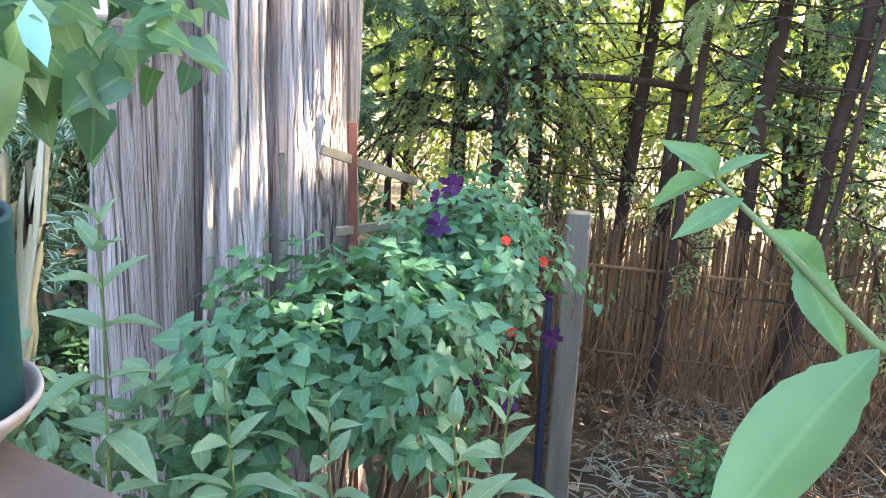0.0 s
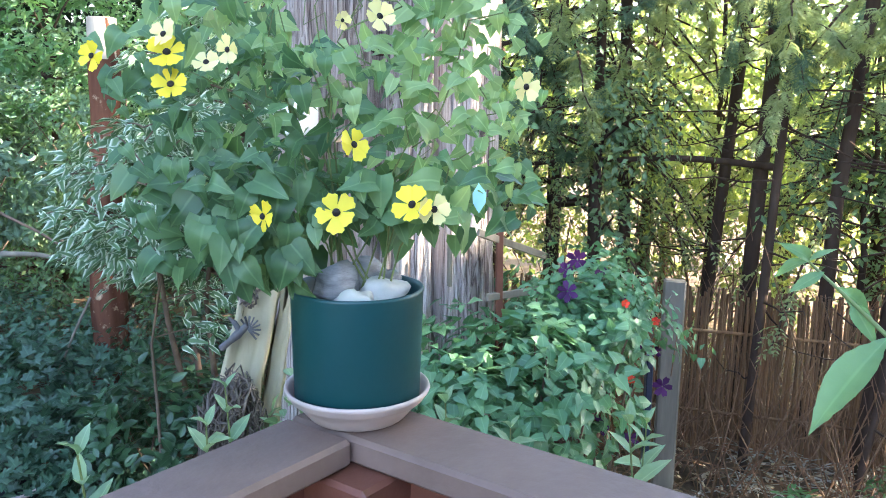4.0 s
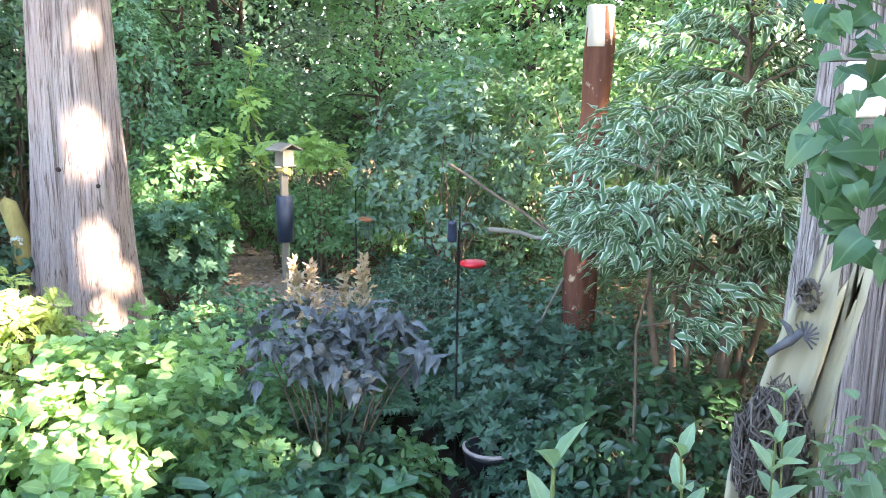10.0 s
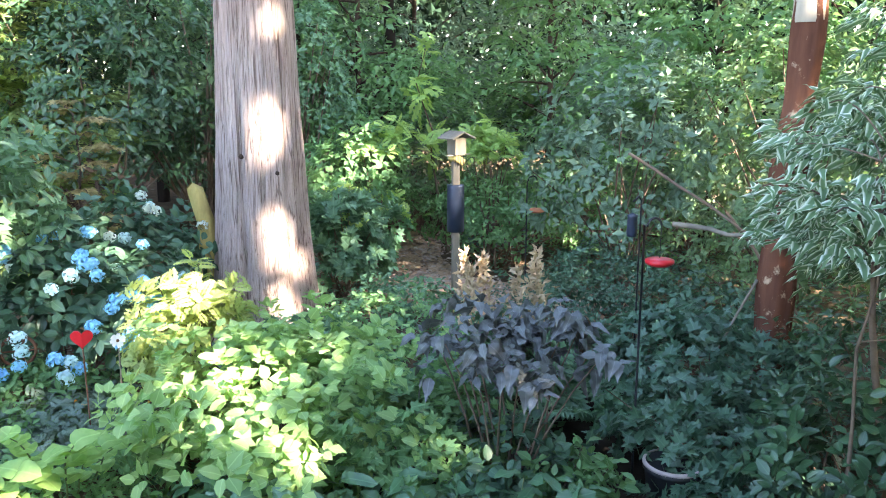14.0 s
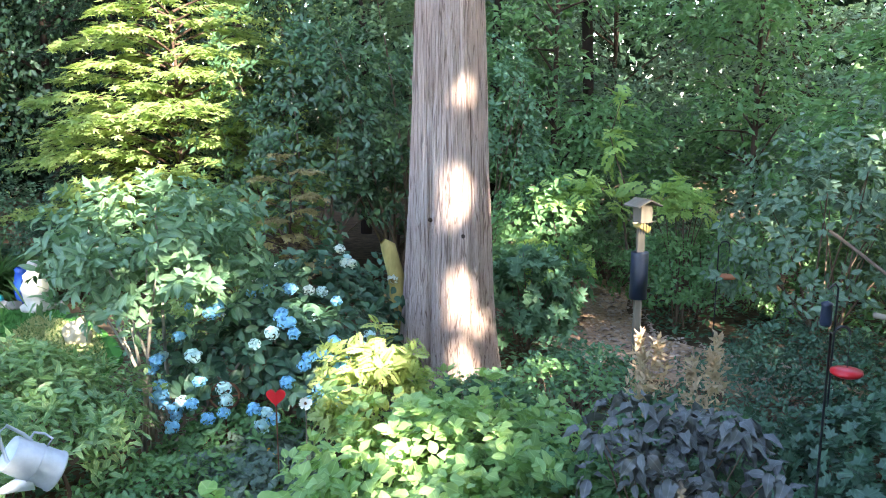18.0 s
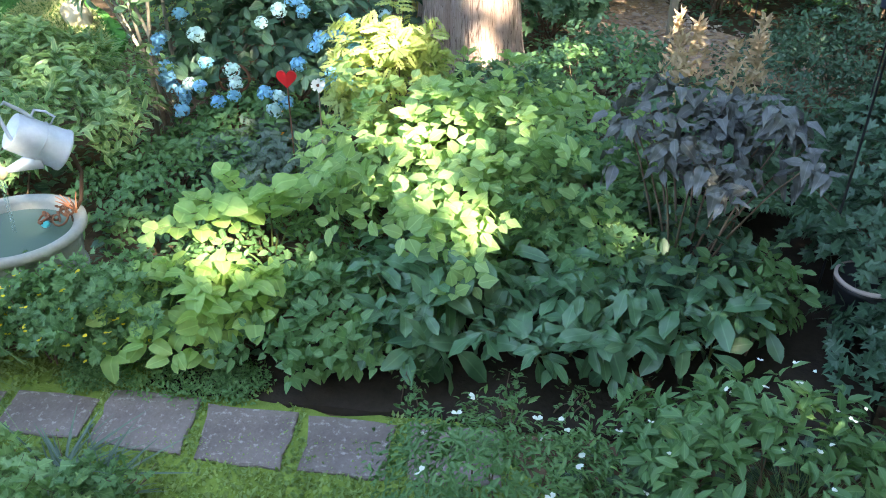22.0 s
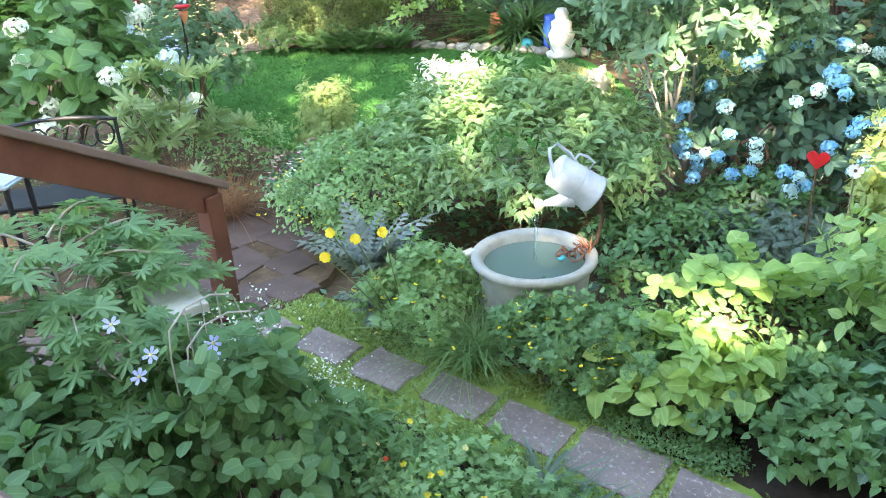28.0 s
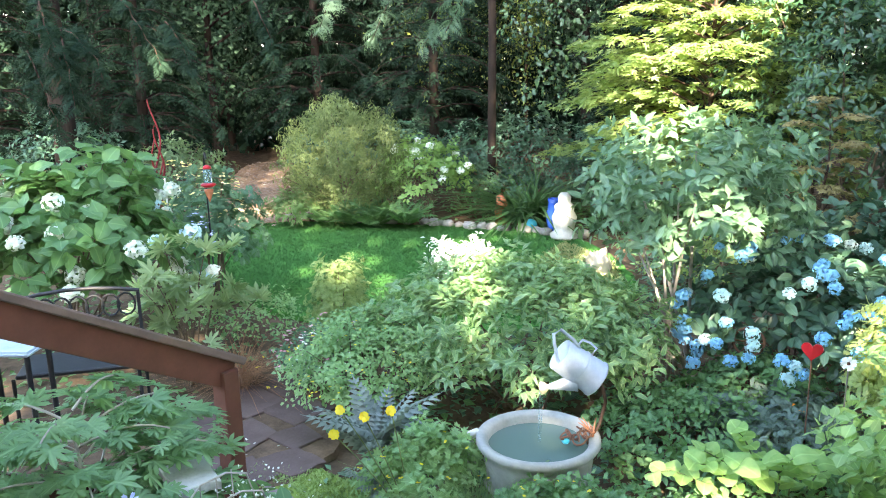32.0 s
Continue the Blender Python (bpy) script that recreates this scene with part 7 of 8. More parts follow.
rod("top_handle", [h0, h0 + cupv * 0.035, (h0 + h1) / 2 + cupv * 0.042, h1 + cupv * 0.035, h1], 0.006, ZINC, can, sides=8)
b0, b1 = CC - ca * 0.075 + cupv * 0.04, CC - ca * 0.02 + cupv * 0.069
b2 = (b0 + b1) / 2 - ca * 0.1 + cupv * 0.012
rod("back_handle", [b1 - ca * 0.02, b1 - ca * 0.06 + cupv * 0.012, b2 + cupv * 0.02, b2 - ca * 0.012 - cupv * 0.012, b2 + ca * 0.012 - cupv * 0.04, CC - ca * 0.085 - cupv * 0.02, CC - ca * 0.07 - cupv * 0.03], 0.008, ZINC, can, sides=8)
s0, s1 = np.array([-1.44, 3.47, 0.712]), np.array([-1.55, 3.392, 0.69])
rod("spout", [s0, s0 * 0.5 + s1 * 0.5, s1], [0.045, 0.027, 0.011], ZINC, can, sides=16)
rose_d = nz(s1 - s0)
turned("rose", [(0.0, -0.006), (0.012, -0.004), (0.024, 0.01), (0.031, 0.024), (0.031, 0.03), (0.02, 0.038), (0.0, 0.041)], s1, DRIFT, can, "pale sprinkler rose", sides=20, m=(Vector(rose_d).to_track_quat("Z", "Y").to_matrix().to_4x4()))
rod("feed_pipe", [CC + ca * 0.095, CC + ca * 0.13 + [0, 0, -0.01], CC + ca * 0.15 + [0, 0, -0.08], CC + ca * 0.15 + [-0.02, -0.02, -0.2], CC + ca * 0.1 + [-0.02, -0.03, -0.3], CC + ca * 0.09 + [-0.02, -0.02, -0.79]], 0.009, BARK_DARK, can, "dark twisted support pipe", sides=8)
for k in range(3):
    rod("water_jet", bend(s1 + rose_d * 0.03 + rng.normal(0, 0.006, 3), s1 + rose_d * 0.05 + [rng.normal(0, 0.01), rng.normal(0, 0.01), -0.27], 5, 0.0), 0.0015, GLASS, can, sides=5)


# ornaments of the hydrangea bed
def heart_plate(c, r, mat, label):
    t = thing("heart_ornament", c[0], c[1], 0, label, "ornament")
    a = np.linspace(0, 2 * np.pi, 32, endpoint=False)
    x, z = 16 * np.sin(a) ** 3 / 16, (13 * np.cos(a) - 5 * np.cos(2 * a) - 2 * np.cos(3 * a) - np.cos(4 * a)) / 16
    bm = bmesh.new()
    f = [bm.verts.new((c[0] + r * u, c[1] - 0.012 + 0.006 * abs(u), c[2] + r * v)) for u, v in zip(x, z)]
    b = [bm.verts.new((c[0] + r * u, c[1] + 0.004, c[2] + r * v)) for u, v in zip(x, z)]
    bm.faces.new(f)
    bm.faces.new(b[::-1])
    for i in range(32):
        j = (i + 1) % 32
        bm.faces.new((f[i], b[i], b[j], f[j]))
    bmesh.ops.recalc_face_normals(bm, faces=bm.faces)
    part("heart", bm, mat, t)
    rod("stake", [(c[0], c[1], 0), (c[0], c[1], c[2] - 0.6 * r)], 0.004, RUST, t)


heart_plate((-0.6, 4.38, 0.74), 0.052, REDPAINT, "red painted metal heart on a stake")
dz = thing("daisy_stake", -0.41, 4.22, 0, "metal daisy ornament on a thin stake", "ornament")
blossom(dz, (-0.41, 4.21, 0.77), (0.1, -1, 0.2), 0.036, WHITEPAINT, 9, RUST, "flower", wide=0.9)
rod("stake", bend((-0.42, 4.24, 0), (-0.41, 4.22, 0.75), 4), 0.0035, GREYWOOD, dz)
wl = thing("wheel_ornament", -1.06, 5.02, 0, "small rusty iron wheel among the hydrangeas", "ornament")
a = np.linspace(0, 2 * np.pi, 25)
V, F = tubes([(np.stack([-1.06 + 0.085 * np.cos(a), 5.0 + 0.02 * np.cos(a), 0.5 + 0.085 * np.sin(a)], -1), 0.009)], 8)
raw_part("rim", V, F, RUST, wl, smooth=True)
for k in range(3):
    w = np.array([np.cos(k * 1.05), 0.1, np.sin(k * 1.05)]) * 0.083
    rod("spoke", [np.array([-1.06, 5.0, 0.5]) - w, np.array([-1.06, 5.0, 0.5]) + w], 0.005, RUST, wl, sides=6)
rod("stake", [(-1.06, 5.01, 0), (-1.06, 5.0, 0.42)], 0.006, RUST, wl)
lump("boulder", (-0.7, 4.9, 0.08), 0.13, ROCK, "rounded brown boulder in the bed", seed=9, flat=(1, 0.8, 0.95))
gl = thing("glass_drop_stake", 0.63, 2.2, 0, "pale blue glass drop on a metal stake", "ornament")
turned("drop", [(0, -0.045), (0.02, -0.035), (0.03, -0.012), (0.027, 0.01), (0.014, 0.035), (0.003, 0.055), (0, 0.058)], (0.63, 2.2, 0.35), GLASS, gl, sides=20)
rod("stake", [(0.63, 2.2, 0), (0.63, 2.2, 0.31)], 0.004, BLACKMETAL, gl)

# feeder post
bf = thing("bird_feeder_post", 1.73, 6.34, 0, "wooden post with a small house feeder and dark baffle tube", "bird feeder")
part("post", beam((1.73, 6.34, -0.05), (1.73, 6.34, 1.36), 0.055, 0.055), GREYWOOD, bf)
turned("baffle_tube", [(0.0, 0.36), (0.062, 0.36), (0.066, 0.35), (0.066, 0.0), (0.06, 0.0), (0.058, 0.34)], (1.73, 6.34, 0.79), BLACKTUBE, bf, sides=28)
part("house", bm_box(pose(1.735, 6.33, 1.44, 0, 0, 25), 0.105, 0.105, 0.13, 0.004), GREYWOOD, bf)
for s in (-1, 1):
    part("roof_board", bm_box(pose(1.735, 6.33, 1.525, 0, 0, 25) @ pose(s * 0.052, 0, 0, 0, s * 24, 0), 0.125, 0.19, 0.012, 0.002), GREYWOOD, bf)
for k in range(5):
    part("wire", bm_box(pose(1.735, 6.33, 1.34, 0, 0, 25) @ pose(-0.05 + k * 0.025, -0.05, 0), 0.003, 0.003, 0.09, 0), BLACKMETAL, bf)
part("suet_cake", bm_box(pose(1.735, 6.33, 1.34, 0, 30, 25), 0.1, 0.09, 0.05, 0.006), LICHEN, bf)
part("perch", beam((1.65, 6.28, 1.375), (1.85, 6.38, 1.375), 0.03, 0.01), DRIFT, bf)


def dish_feeder(x, y, top, z, r, hook, label, mat):
    t = thing("dish_feeder", x, y, 0, label, "bird feeder", "red dish feeders")
    a = np.linspace(np.pi, 0, 10)
    hk = np.array([[x, y, -0.1], [x, y, top * 0.5], [x, y, top - hook]]).tolist() + [[x + hook + hook * np.cos(v), y - 0.03, top - hook + hook * np.sin(v)] for v in a]
    rod("pole", hk, 0.006, BLACKMETAL, t)
    cx = x + 2 * hook
    rod("hanger", [(cx, y - 0.03, top - hook), (cx, y - 0.03, z + 0.02)], 0.0018, BLACKMETAL, t, sides=5)
    turned("dish", [(0, -0.012), (r * 0.7, -0.012), (r, 0.0), (r * 1.02, 0.006), (r, 0.016), (r * 0.5, 0.024), (0, 0.026)], (cx, y - 0.03, z), mat, t, sides=28)


dish_feeder(2.005, 3.77, 1.33, 1.115, 0.067, 0.035, "red dish hummingbird feeder on a black hook", REDPAINT)
dish_feeder(2.56, 7.1, 1.1, 0.79, 0.08, 0.04, "dull red dish feeder by the bark path", TERRA)
bt = thing("blue_tube_feeder", 2.53, 4.97, 0, "dark blue tube feeder hanging on a pole", "bird feeder")
rod("pole", [(2.6, 5.0, -0.05), (2.6, 5.0, 1.2), (2.57, 4.98, 1.23), (2.53, 4.97, 1.2)], 0.006, BLACKMETAL, bt)
turned("tube", [(0, 0), (0.03, 0.0), (0.034, 0.02), (0.03, 0.12), (0.034, 0.135), (0, 0.15)], (2.53, 4.97, 0.98), BLACKTUBE, bt, sides=20)
gp = thing("black_plant_pot", 2.02, 3.4, 0, "black plastic plant pot standing in the bed", "plant pot")
turned("body", [(0, 0.0), (0.1, 0.0), (0.128, 0.24), (0.136, 0.25), (0.136, 0.27), (0.126, 0.272), (0.12, 0.24), (0, 0.2)], (2.02, 3.4, 0), BLACKMETAL, gp, sides=36)
turned("rim", [(0.125, 0.0), (0.138, 0.004), (0.138, 0.014), (0.124, 0.018)], (2.02, 3.4, 0.266), SAUCER, gp, sides=36)

# dead snag, sticks and the lichen stub
sn = thing("dead_snag", 3.17, 4.33, 0, "dead trunk with rotten red wood and a pale cut top", "tree trunk")
s = np.linspace(0, 1, 26)
V, F = tubes([(np.stack([3.12 + 0.06 * s + 0.012 * np.sin(9 * s), 4.36 - 0.04 * s, -0.1 + 2.58 * s], -1), 0.1 + 0.035 * np.exp(-5 * s) - 0.018 * s + 0.008 * np.sin(23 * s))], 24)
V = V + 0.01 * np.sin(V[:, :1] * 90 + V[:, 1:2] * 70) * [1, 1, 0]
raw_part("trunk", V, F, SNAG, sn, smooth=True)
turned("cut_top", [(0.0, 0.0), (0.075, 0.0), (0.082, -0.004), (0.086, -0.22), (0.084, -0.24)], (3.18, 4.32, 2.485), CEDARPLY, sn, "pale bleached cut top", sides=20)
for a, b, r, m in (((2.8, 4.95, 1.05), (3.12, 4.42, 1.02), 0.018, GREYWOOD), ((2.84, 5.7, 1.42), (3.16, 4.42, 0.95), 0.012, TWIG), ((3.09, 4.41, 0.86), (2.55, 4.2, 0.2), 0.009, GREYWOOD), ((3.2, 5.0, 1.1), (3.5, 4.6, 0.5), 0.012, TWIG)):
    t = thing("fallen_stick", *a, "bare broken stick leaning among the shrubs", "branch", "sticks among the shrubs")
    rod("stick", bend(a, b, 6, 0.02, 0.01), np.linspace(r, r * 0.6, 6), m, t)
sb = thing("lichen_stub", -0.14, 6.62, 0, "short broken stub covered in yellow lichen", "tree stump")
V, F = tubes([(np.array([[-0.1, 6.6, -0.05], [-0.11, 6.61, 0.5], [-0.13, 6.62, 0.9], [-0.19, 6.62, 1.13], [-0.23, 6.61, 1.17]]), [0.09, 0.075, 0.065, 0.06, 0.03])], 14)
raw_part("wood", V, F, LICHEN, sb, smooth=True)

# far side of the lawn
stt = thing("white_garden_figure", -4.2, 8.79, 0, "white weathered abstract garden figure", "statue")
turned("figure", [(0, 0), (0.16, 0.0), (0.17, 0.05), (0.12, 0.08), (0.13, 0.17), (0.15, 0.25), (0.11, 0.33), (0.12, 0.39), (0.07, 0.43), (0.08, 0.49), (0.05, 0.54), (0, 0.55)], (-4.2, 8.79, 0), WHITESTONE, stt, sides=20)
bp = thing("blue_glazed_jar", -4.45, 9.0, 0, "tall cobalt blue glazed jar", "jar")
turned("body", [(0, 0), (0.06, 0.0), (0.09, 0.12), (0.1, 0.24), (0.07, 0.38), (0.08, 0.43), (0.065, 0.43), (0.06, 0.38), (0, 0.34)], (-4.42, 8.95, 0), BLUEGLAZE, bp, sides=28)
tp = thing("terracotta_figure", -5.28, 9.1, 0, "slim terracotta garden figure", "statue")
V, F = tubes([(np.array([[-5.28, 9.1, 0], [-5.27, 9.1, 0.07], [-5.31, 9.1, 0.15], [-5.24, 9.1, 0.27], [-5.27, 9.1, 0.36], [-5.23, 9.1, 0.44]]), [0.1, 0.06, 0.045, 0.08, 0.05, 0.03])], 12)
raw_part("figure", V, F, TERRA, tp, smooth=True)
lump("turquoise_float", (-4.72, 8.92, 0.07), 0.08, TURQ, "small turquoise glass float on the ground", cat="ornament", seed=2, sub=3, flat=(1, 1, 1), rough=0.02)
lump("driftwood_stump", (-3.2, 7.6, 0.1), 0.13, DRIFT, "bleached driftwood root on the gravel", cat="driftwood", seed=12, rough=0.4, flat=(0.9, 0.6, 1.1))
for k in range(34):
    u = k / 33
    x, y = -7.9 + 3.9 * u, 7.95 + 0.92 * u + 0.14 * math.sin(3 * u)
    lump("edging_rock", (x + rng.normal(0, 0.03), y + 0.05 + rng.normal(0, 0.03), 0.03), rng.uniform(0.055, 0.1), ROCK, "rounded grey rock edging the lawn", group="rocks edging the lawn", seed=k + 20, sub=2)
hl = thing("hummingbird_feeder", -5.27, 4.52, 0, "red hummingbird feeder with a glass bottle on a pole", "bird feeder")
rod("pole", [(-5.35, 4.56, 0), (-5.35, 4.56, 1.42), (-5.31, 4.54, 1.45), (-5.27, 4.52, 1.4)], 0.007, BLACKMETAL, hl)
turned("bottle", [(0, 0), (0.03, 0.0), (0.035, 0.03), (0.035, 0.1), (0.028, 0.12), (0, 0.125)], (-5.27, 4.52, 1.2), GLASS, hl, sides=20)
turned("base", [(0, -0.01), (0.04, -0.01), (0.062, 0.005), (0.062, 0.016), (0.03, 0.025), (0, 0.026)], (-5.27, 4.52, 1.18), REDPAINT, hl, sides=24)
turned("cap", [(0, 0.0), (0.036, 0.0), (0.03, 0.02), (0.01, 0.03), (0, 0.03)], (-5.27, 4.52, 1.32), REDPAINT, hl, sides=20)
turned("lower_cone", [(0, -0.12), (0.006, -0.11), (0.035, -0.03), (0.038, -0.01), (0, -0.008)], (-5.27, 4.52, 1.16), TERRA, hl, sides=16)
wp = thing("white_stake", -5.95, 4.6, 0, "thin white plant stake in the border", "stake")
rod("stake", [(-5.95, 4.6, 0), (-5.95, 4.6, 1.18)], 0.008, WHITEPAINT, wp)
rs = thing("red_metal_sculpture", -8.83, 6.6, 0, "twisted red metal sculpture at the wood edge", "sculpture")
for k in range(4):
    q = np.linspace(0, 1, 26)
    top = 1.68 - 0.24 * k
    rod("bar", np.stack([-8.83 + 0.035 * np.sin(11 * q + k * 1.7) + (0.13 * (k % 2) - 0.1 * (k == 2)) * q**2 * (1 - 0.5 * q), 6.6 + 0.045 * np.cos(9 * q + k), top * q - 0.07 * np.maximum(0, q - 0.9) * 10 * (k % 2)], -1), np.linspace(0.02, 0.009, 26), DULLRED, rs)
tbn = thing("iron_bench", -4.5, 2.85, 0, "black wrought iron bench with scrolled back", "bench")
for k in range(7):
    a = np.linspace(0, 2 * np.pi, 12)
    c = np.array([-4.66 + 0.06 * k, 2.62 + 0.07 * k, 0.74])
    rod("scroll", np.stack([c[0] + 0.035 * np.cos(a), c[1] + 0.04 * np.cos(a), c[2] + 0.07 * np.sin(a)], -1), 0.007, BLACKMETAL, tbn, sides=6)
rod("top_bar", bend((-4.7, 2.56, 0.82), (-4.24, 3.1, 0.82), 6, 0.04), 0.012, BLACKMETAL, tbn)
part("seat", bm_box(pose(-4.36, 2.76, 0.44, 0, 0, 49), 0.7, 0.36, 0.025, 0.006), BLACKMETAL, tbn)
for dx, dy in ((-4.7, 2.58), (-4.26, 3.1), (-4.44, 2.36), (-4.0, 2.88)):
    rod("leg", [(dx, dy, 0.0), (dx, dy, 0.44 if dx > -4.25 or dy < 2.5 else 0.82)], 0.012, BLACKMETAL, tbn, sides=6)
tb = thing("garden_table", -3.95, 2.15, 0, "low table with a pale blue glossy top", "table")
part("top", bm_box(pose(-4.3, 2.3, 0.7, 0, 0, 30), 0.4, 0.3, 0.03, 0.012, 2), surface("pale_blue_plastic", g(0.35, 0.42, 0.5), g(0.55, 0.62, 0.68), 6, 0.25, bumps=0.05), tb)
for sx in (-0.16, 0.16):
    for sy in (-0.1, 0.1):
        p = pose(-4.3, 2.3, 0, 0, 0, 30) @ Vector((sx, sy, 0))
        rod("leg", [(p.x, p.y, 0), (p.x, p.y, 0.69)], 0.016, BLACKMETAL, tb)

# the wire arch and stones by the near maple
ARCHWIRE = surface("weathered_beige_wire", g(0.3, 0.27, 0.22), g(0.5, 0.46, 0.4), 20, 0.7, bumps=0.1)
ar = thing("wire_arch", -1.85, 1.75, 0, "bent grey wire arch holding the clematis", "plant support")
ARC = np.array([(-1.87, 1.62, 0.0), (-1.87, 1.62, 0.85), (-1.88, 1.64, 0.93), (-1.87, 1.7, 0.98), (-1.85, 1.78, 0.99), (-1.84, 1.85, 0.96), (-1.83, 1.88, 0.84), (-1.83, 1.88, 0.0)])
ARC = ARC + [0.1, -0.1, 0.0]
rod("hoop", ARC, 0.0034, ARCHWIRE, ar, sides=6)
rod("hoop", ARC * [1, 1, 0.96] + [0.07, 0.0, 0], 0.003, ARCHWIRE, ar, sides=6)
for k in range(3):
    y = 1.69 + 0.06 * k
    rod("upright", [(-1.75, y - 0.1, 0.0), (-1.76, y - 0.1, 0.985)], 0.0024, ARCHWIRE, ar, sides=5)
slab("white_slab", [(-2.2, 1.75), (-2.0, 1.68), (-1.96, 1.82), (-2.14, 1.9)], 0.84, 0.035, WHITESTONE, label="pale weathered stone slab on a post", cat="stone")
rod("slab_post", [(-2.08, 1.79, 0), (-2.08, 1.79, 0.81)], 0.035, GREYWOOD, thing("slab_stand", -2.08, 1.79, 0, "short grey stand under the pale slab", "post"))

# ---- shoots beside the railing, the near bush, flowers ----
def shoot(x, y, top, n, size, mat, label, group, lean=(0, 0), name="leafy_shoot"):
    """An upright stem with pairs of lance-shaped leaves."""
    t = thing(name, x, y, 0, label, "plant", group)
    line = bend((x, y, -0.03), (x + lean[0], y + lean[1], top), 9, 0, 0.008)
    rod("stem", line, np.linspace(0.0045, 0.0018, 9), STEM, t, sides=6)
    P, D, U = [], [], []
    for k in range(n):
        s = 1 - 0.045 * k * (1 + 0.12 * k) / top
        p = np.array([np.interp(s, np.linspace(0, 1, 9), line[:, c]) for c in range(3)])
        a = (k % 2) * 1.57 + rng.normal(0, 0.25)
        for q in (0, np.pi):
            lift = 1.5 - 1.6 * min(1, k / 4.0)
            P.append(p), D.append([np.cos(a + q), np.sin(a + q), max(-0.1, lift) + 0.15]), U.append([0, 0, 1.0])
    P, D, U = np.array(P), np.array(D) + rng.normal(0, 0.1, (len(P), 3)), np.array(U) + rng.normal(0, 0.15, (len(P), 3))
    z = np.minimum(1, 0.45 + 0.16 * np.repeat(np.arange(n), 2))
    pieces("leaf", blade([(0.2, 0.22), (0.5, 0.27), (0.8, 0.15)], 0.15, -0.2), P, D, U, size * z * rng.uniform(0.85, 1.15, len(P)), 0.85, mat, t, 2)


L_SHOOT = leaf("young_shoot_leaves", g(0.13, 0.27, 0.12), g(0.26, 0.42, 0.2), 0.4, 0.5)
GSH = "young shoots beside the railing"
for x, y, top, n, s in ((1.64, 0.95, 1.68, 9, 0.11), (1.74, 0.74, 1.42, 8, 0.11), (1.92, 0.7, 1.31, 7, 0.1), (2.1, 0.46, 1.32, 7, 0.11), (1.29, 1.09, 1.42, 8, 0.11), (0.9, 0.88, 1.555, 9, 0.1), (1.69, 0.27, 1.5, 6, 0.1), (0.61, 0.6, 1.715, 7, 0.1), (1.47, 1.08, 1.42, 8, 0.1)):
    shoot(x, y, top, n, s, L_SHOOT, "upright young shoot with paired pale green leaves", GSH, (rng.normal(0, 0.03), rng.normal(0, 0.03)))
shrub("ivy_patch", 1.62, 1.12, 1.35, 0.16, L_SHOOT, "pale leafy climber at the foot of the driftwood", "climber", OVAL, 0.06, 60, 6, 0.8, z0=0.6)
shrub("pale_leaf_bush", 1.85, 0.95, 1.25, 0.3, L_SHOOT, "pale green leafy bush below the pot", "shrub", OVAL, 0.09, 70, 6, 0.75, z0=0.2)

# the near branch with large leaves
L_NEAR = leaf("near_lance_leaves", g(0.075, 0.22, 0.06), g(0.15, 0.33, 0.1), 0.45, 0.42, vein=0.15, spec=0.45)
nb = thing("large_leaved_bush", 1.5, -0.7, 0, "butterfly bush with long pale green leaves on bare stems", "shrub")
br1 = np.array([[1.5, -0.9, 0.0], [1.43, -0.72, 1.1], [1.34, -0.46, 1.58], [1.29, -0.28, 1.765], [1.262, -0.19, 1.815], [1.278, -0.116, 1.84], [1.34, -0.06, 1.865], [1.41, -0.005, 1.885]])
br2 = np.array([[1.5, -0.86, 0.0], [1.43, -0.62, 1.2], [1.33, -0.35, 1.72], [1.3, -0.29, 1.83], [1.3, -0.26, 1.9], [1.3, -0.25, 1.95], [1.3, -0.23, 2.0], [1.3, -0.21, 2.1], [1.3, -0.2, 2.2]])
for b in (br1, br2):
    s = np.linspace(0, 1, 26)
    q = np.stack([np.interp(s, np.linspace(0, 1, len(b)), b[:, c]) for c in range(3)], -1)
    rod("stem", q, np.linspace(0.005, 0.0016, 26), STEM, nb)
NL = ovate([(0.04, 0.035), (0.1, 0.09), (0.13, 0.085), (0.2, 0.155), (0.23, 0.15), (0.31, 0.205), (0.34, 0.198), (0.42, 0.222), (0.45, 0.213), (0.54, 0.212), (0.57, 0.2), (0.66, 0.17), (0.69, 0.158), (0.78, 0.115), (0.81, 0.104), (0.9, 0.05)], 0.3, -0.16, 0.006)
SPRIG = [
    ((1.278, -0.116, 1.84), (1.201, -0.059, 1.757)), ((1.278, -0.116, 1.84), (1.36, -0.2, 1.862)), ((1.262, -0.17, 1.82), (1.231, -0.216, 1.757)),
    ((1.25, -0.19, 1.812), (1.3, -0.18, 1.69)), ((1.27, -0.21, 1.8), (1.3, -0.275, 1.857)), ((1.28, -0.24, 1.785), (1.29, -0.32, 1.765)), ((1.275, -0.22, 1.79), (1.28, -0.24, 1.7)),
    ((1.33, -0.07, 1.86), (1.3, -0.1, 1.83)), ((1.35, -0.05, 1.87), (1.36, -0.09, 1.845)), ((1.38, -0.03, 1.88), (1.35, 0.0, 1.86)), ((1.41, -0.005, 1.885), (1.4, 0.035, 1.868)), ((1.41, -0.005, 1.885), (1.38, 0.01, 1.91)), ((1.41, -0.005, 1.885), (1.43, -0.03, 1.905)),
]
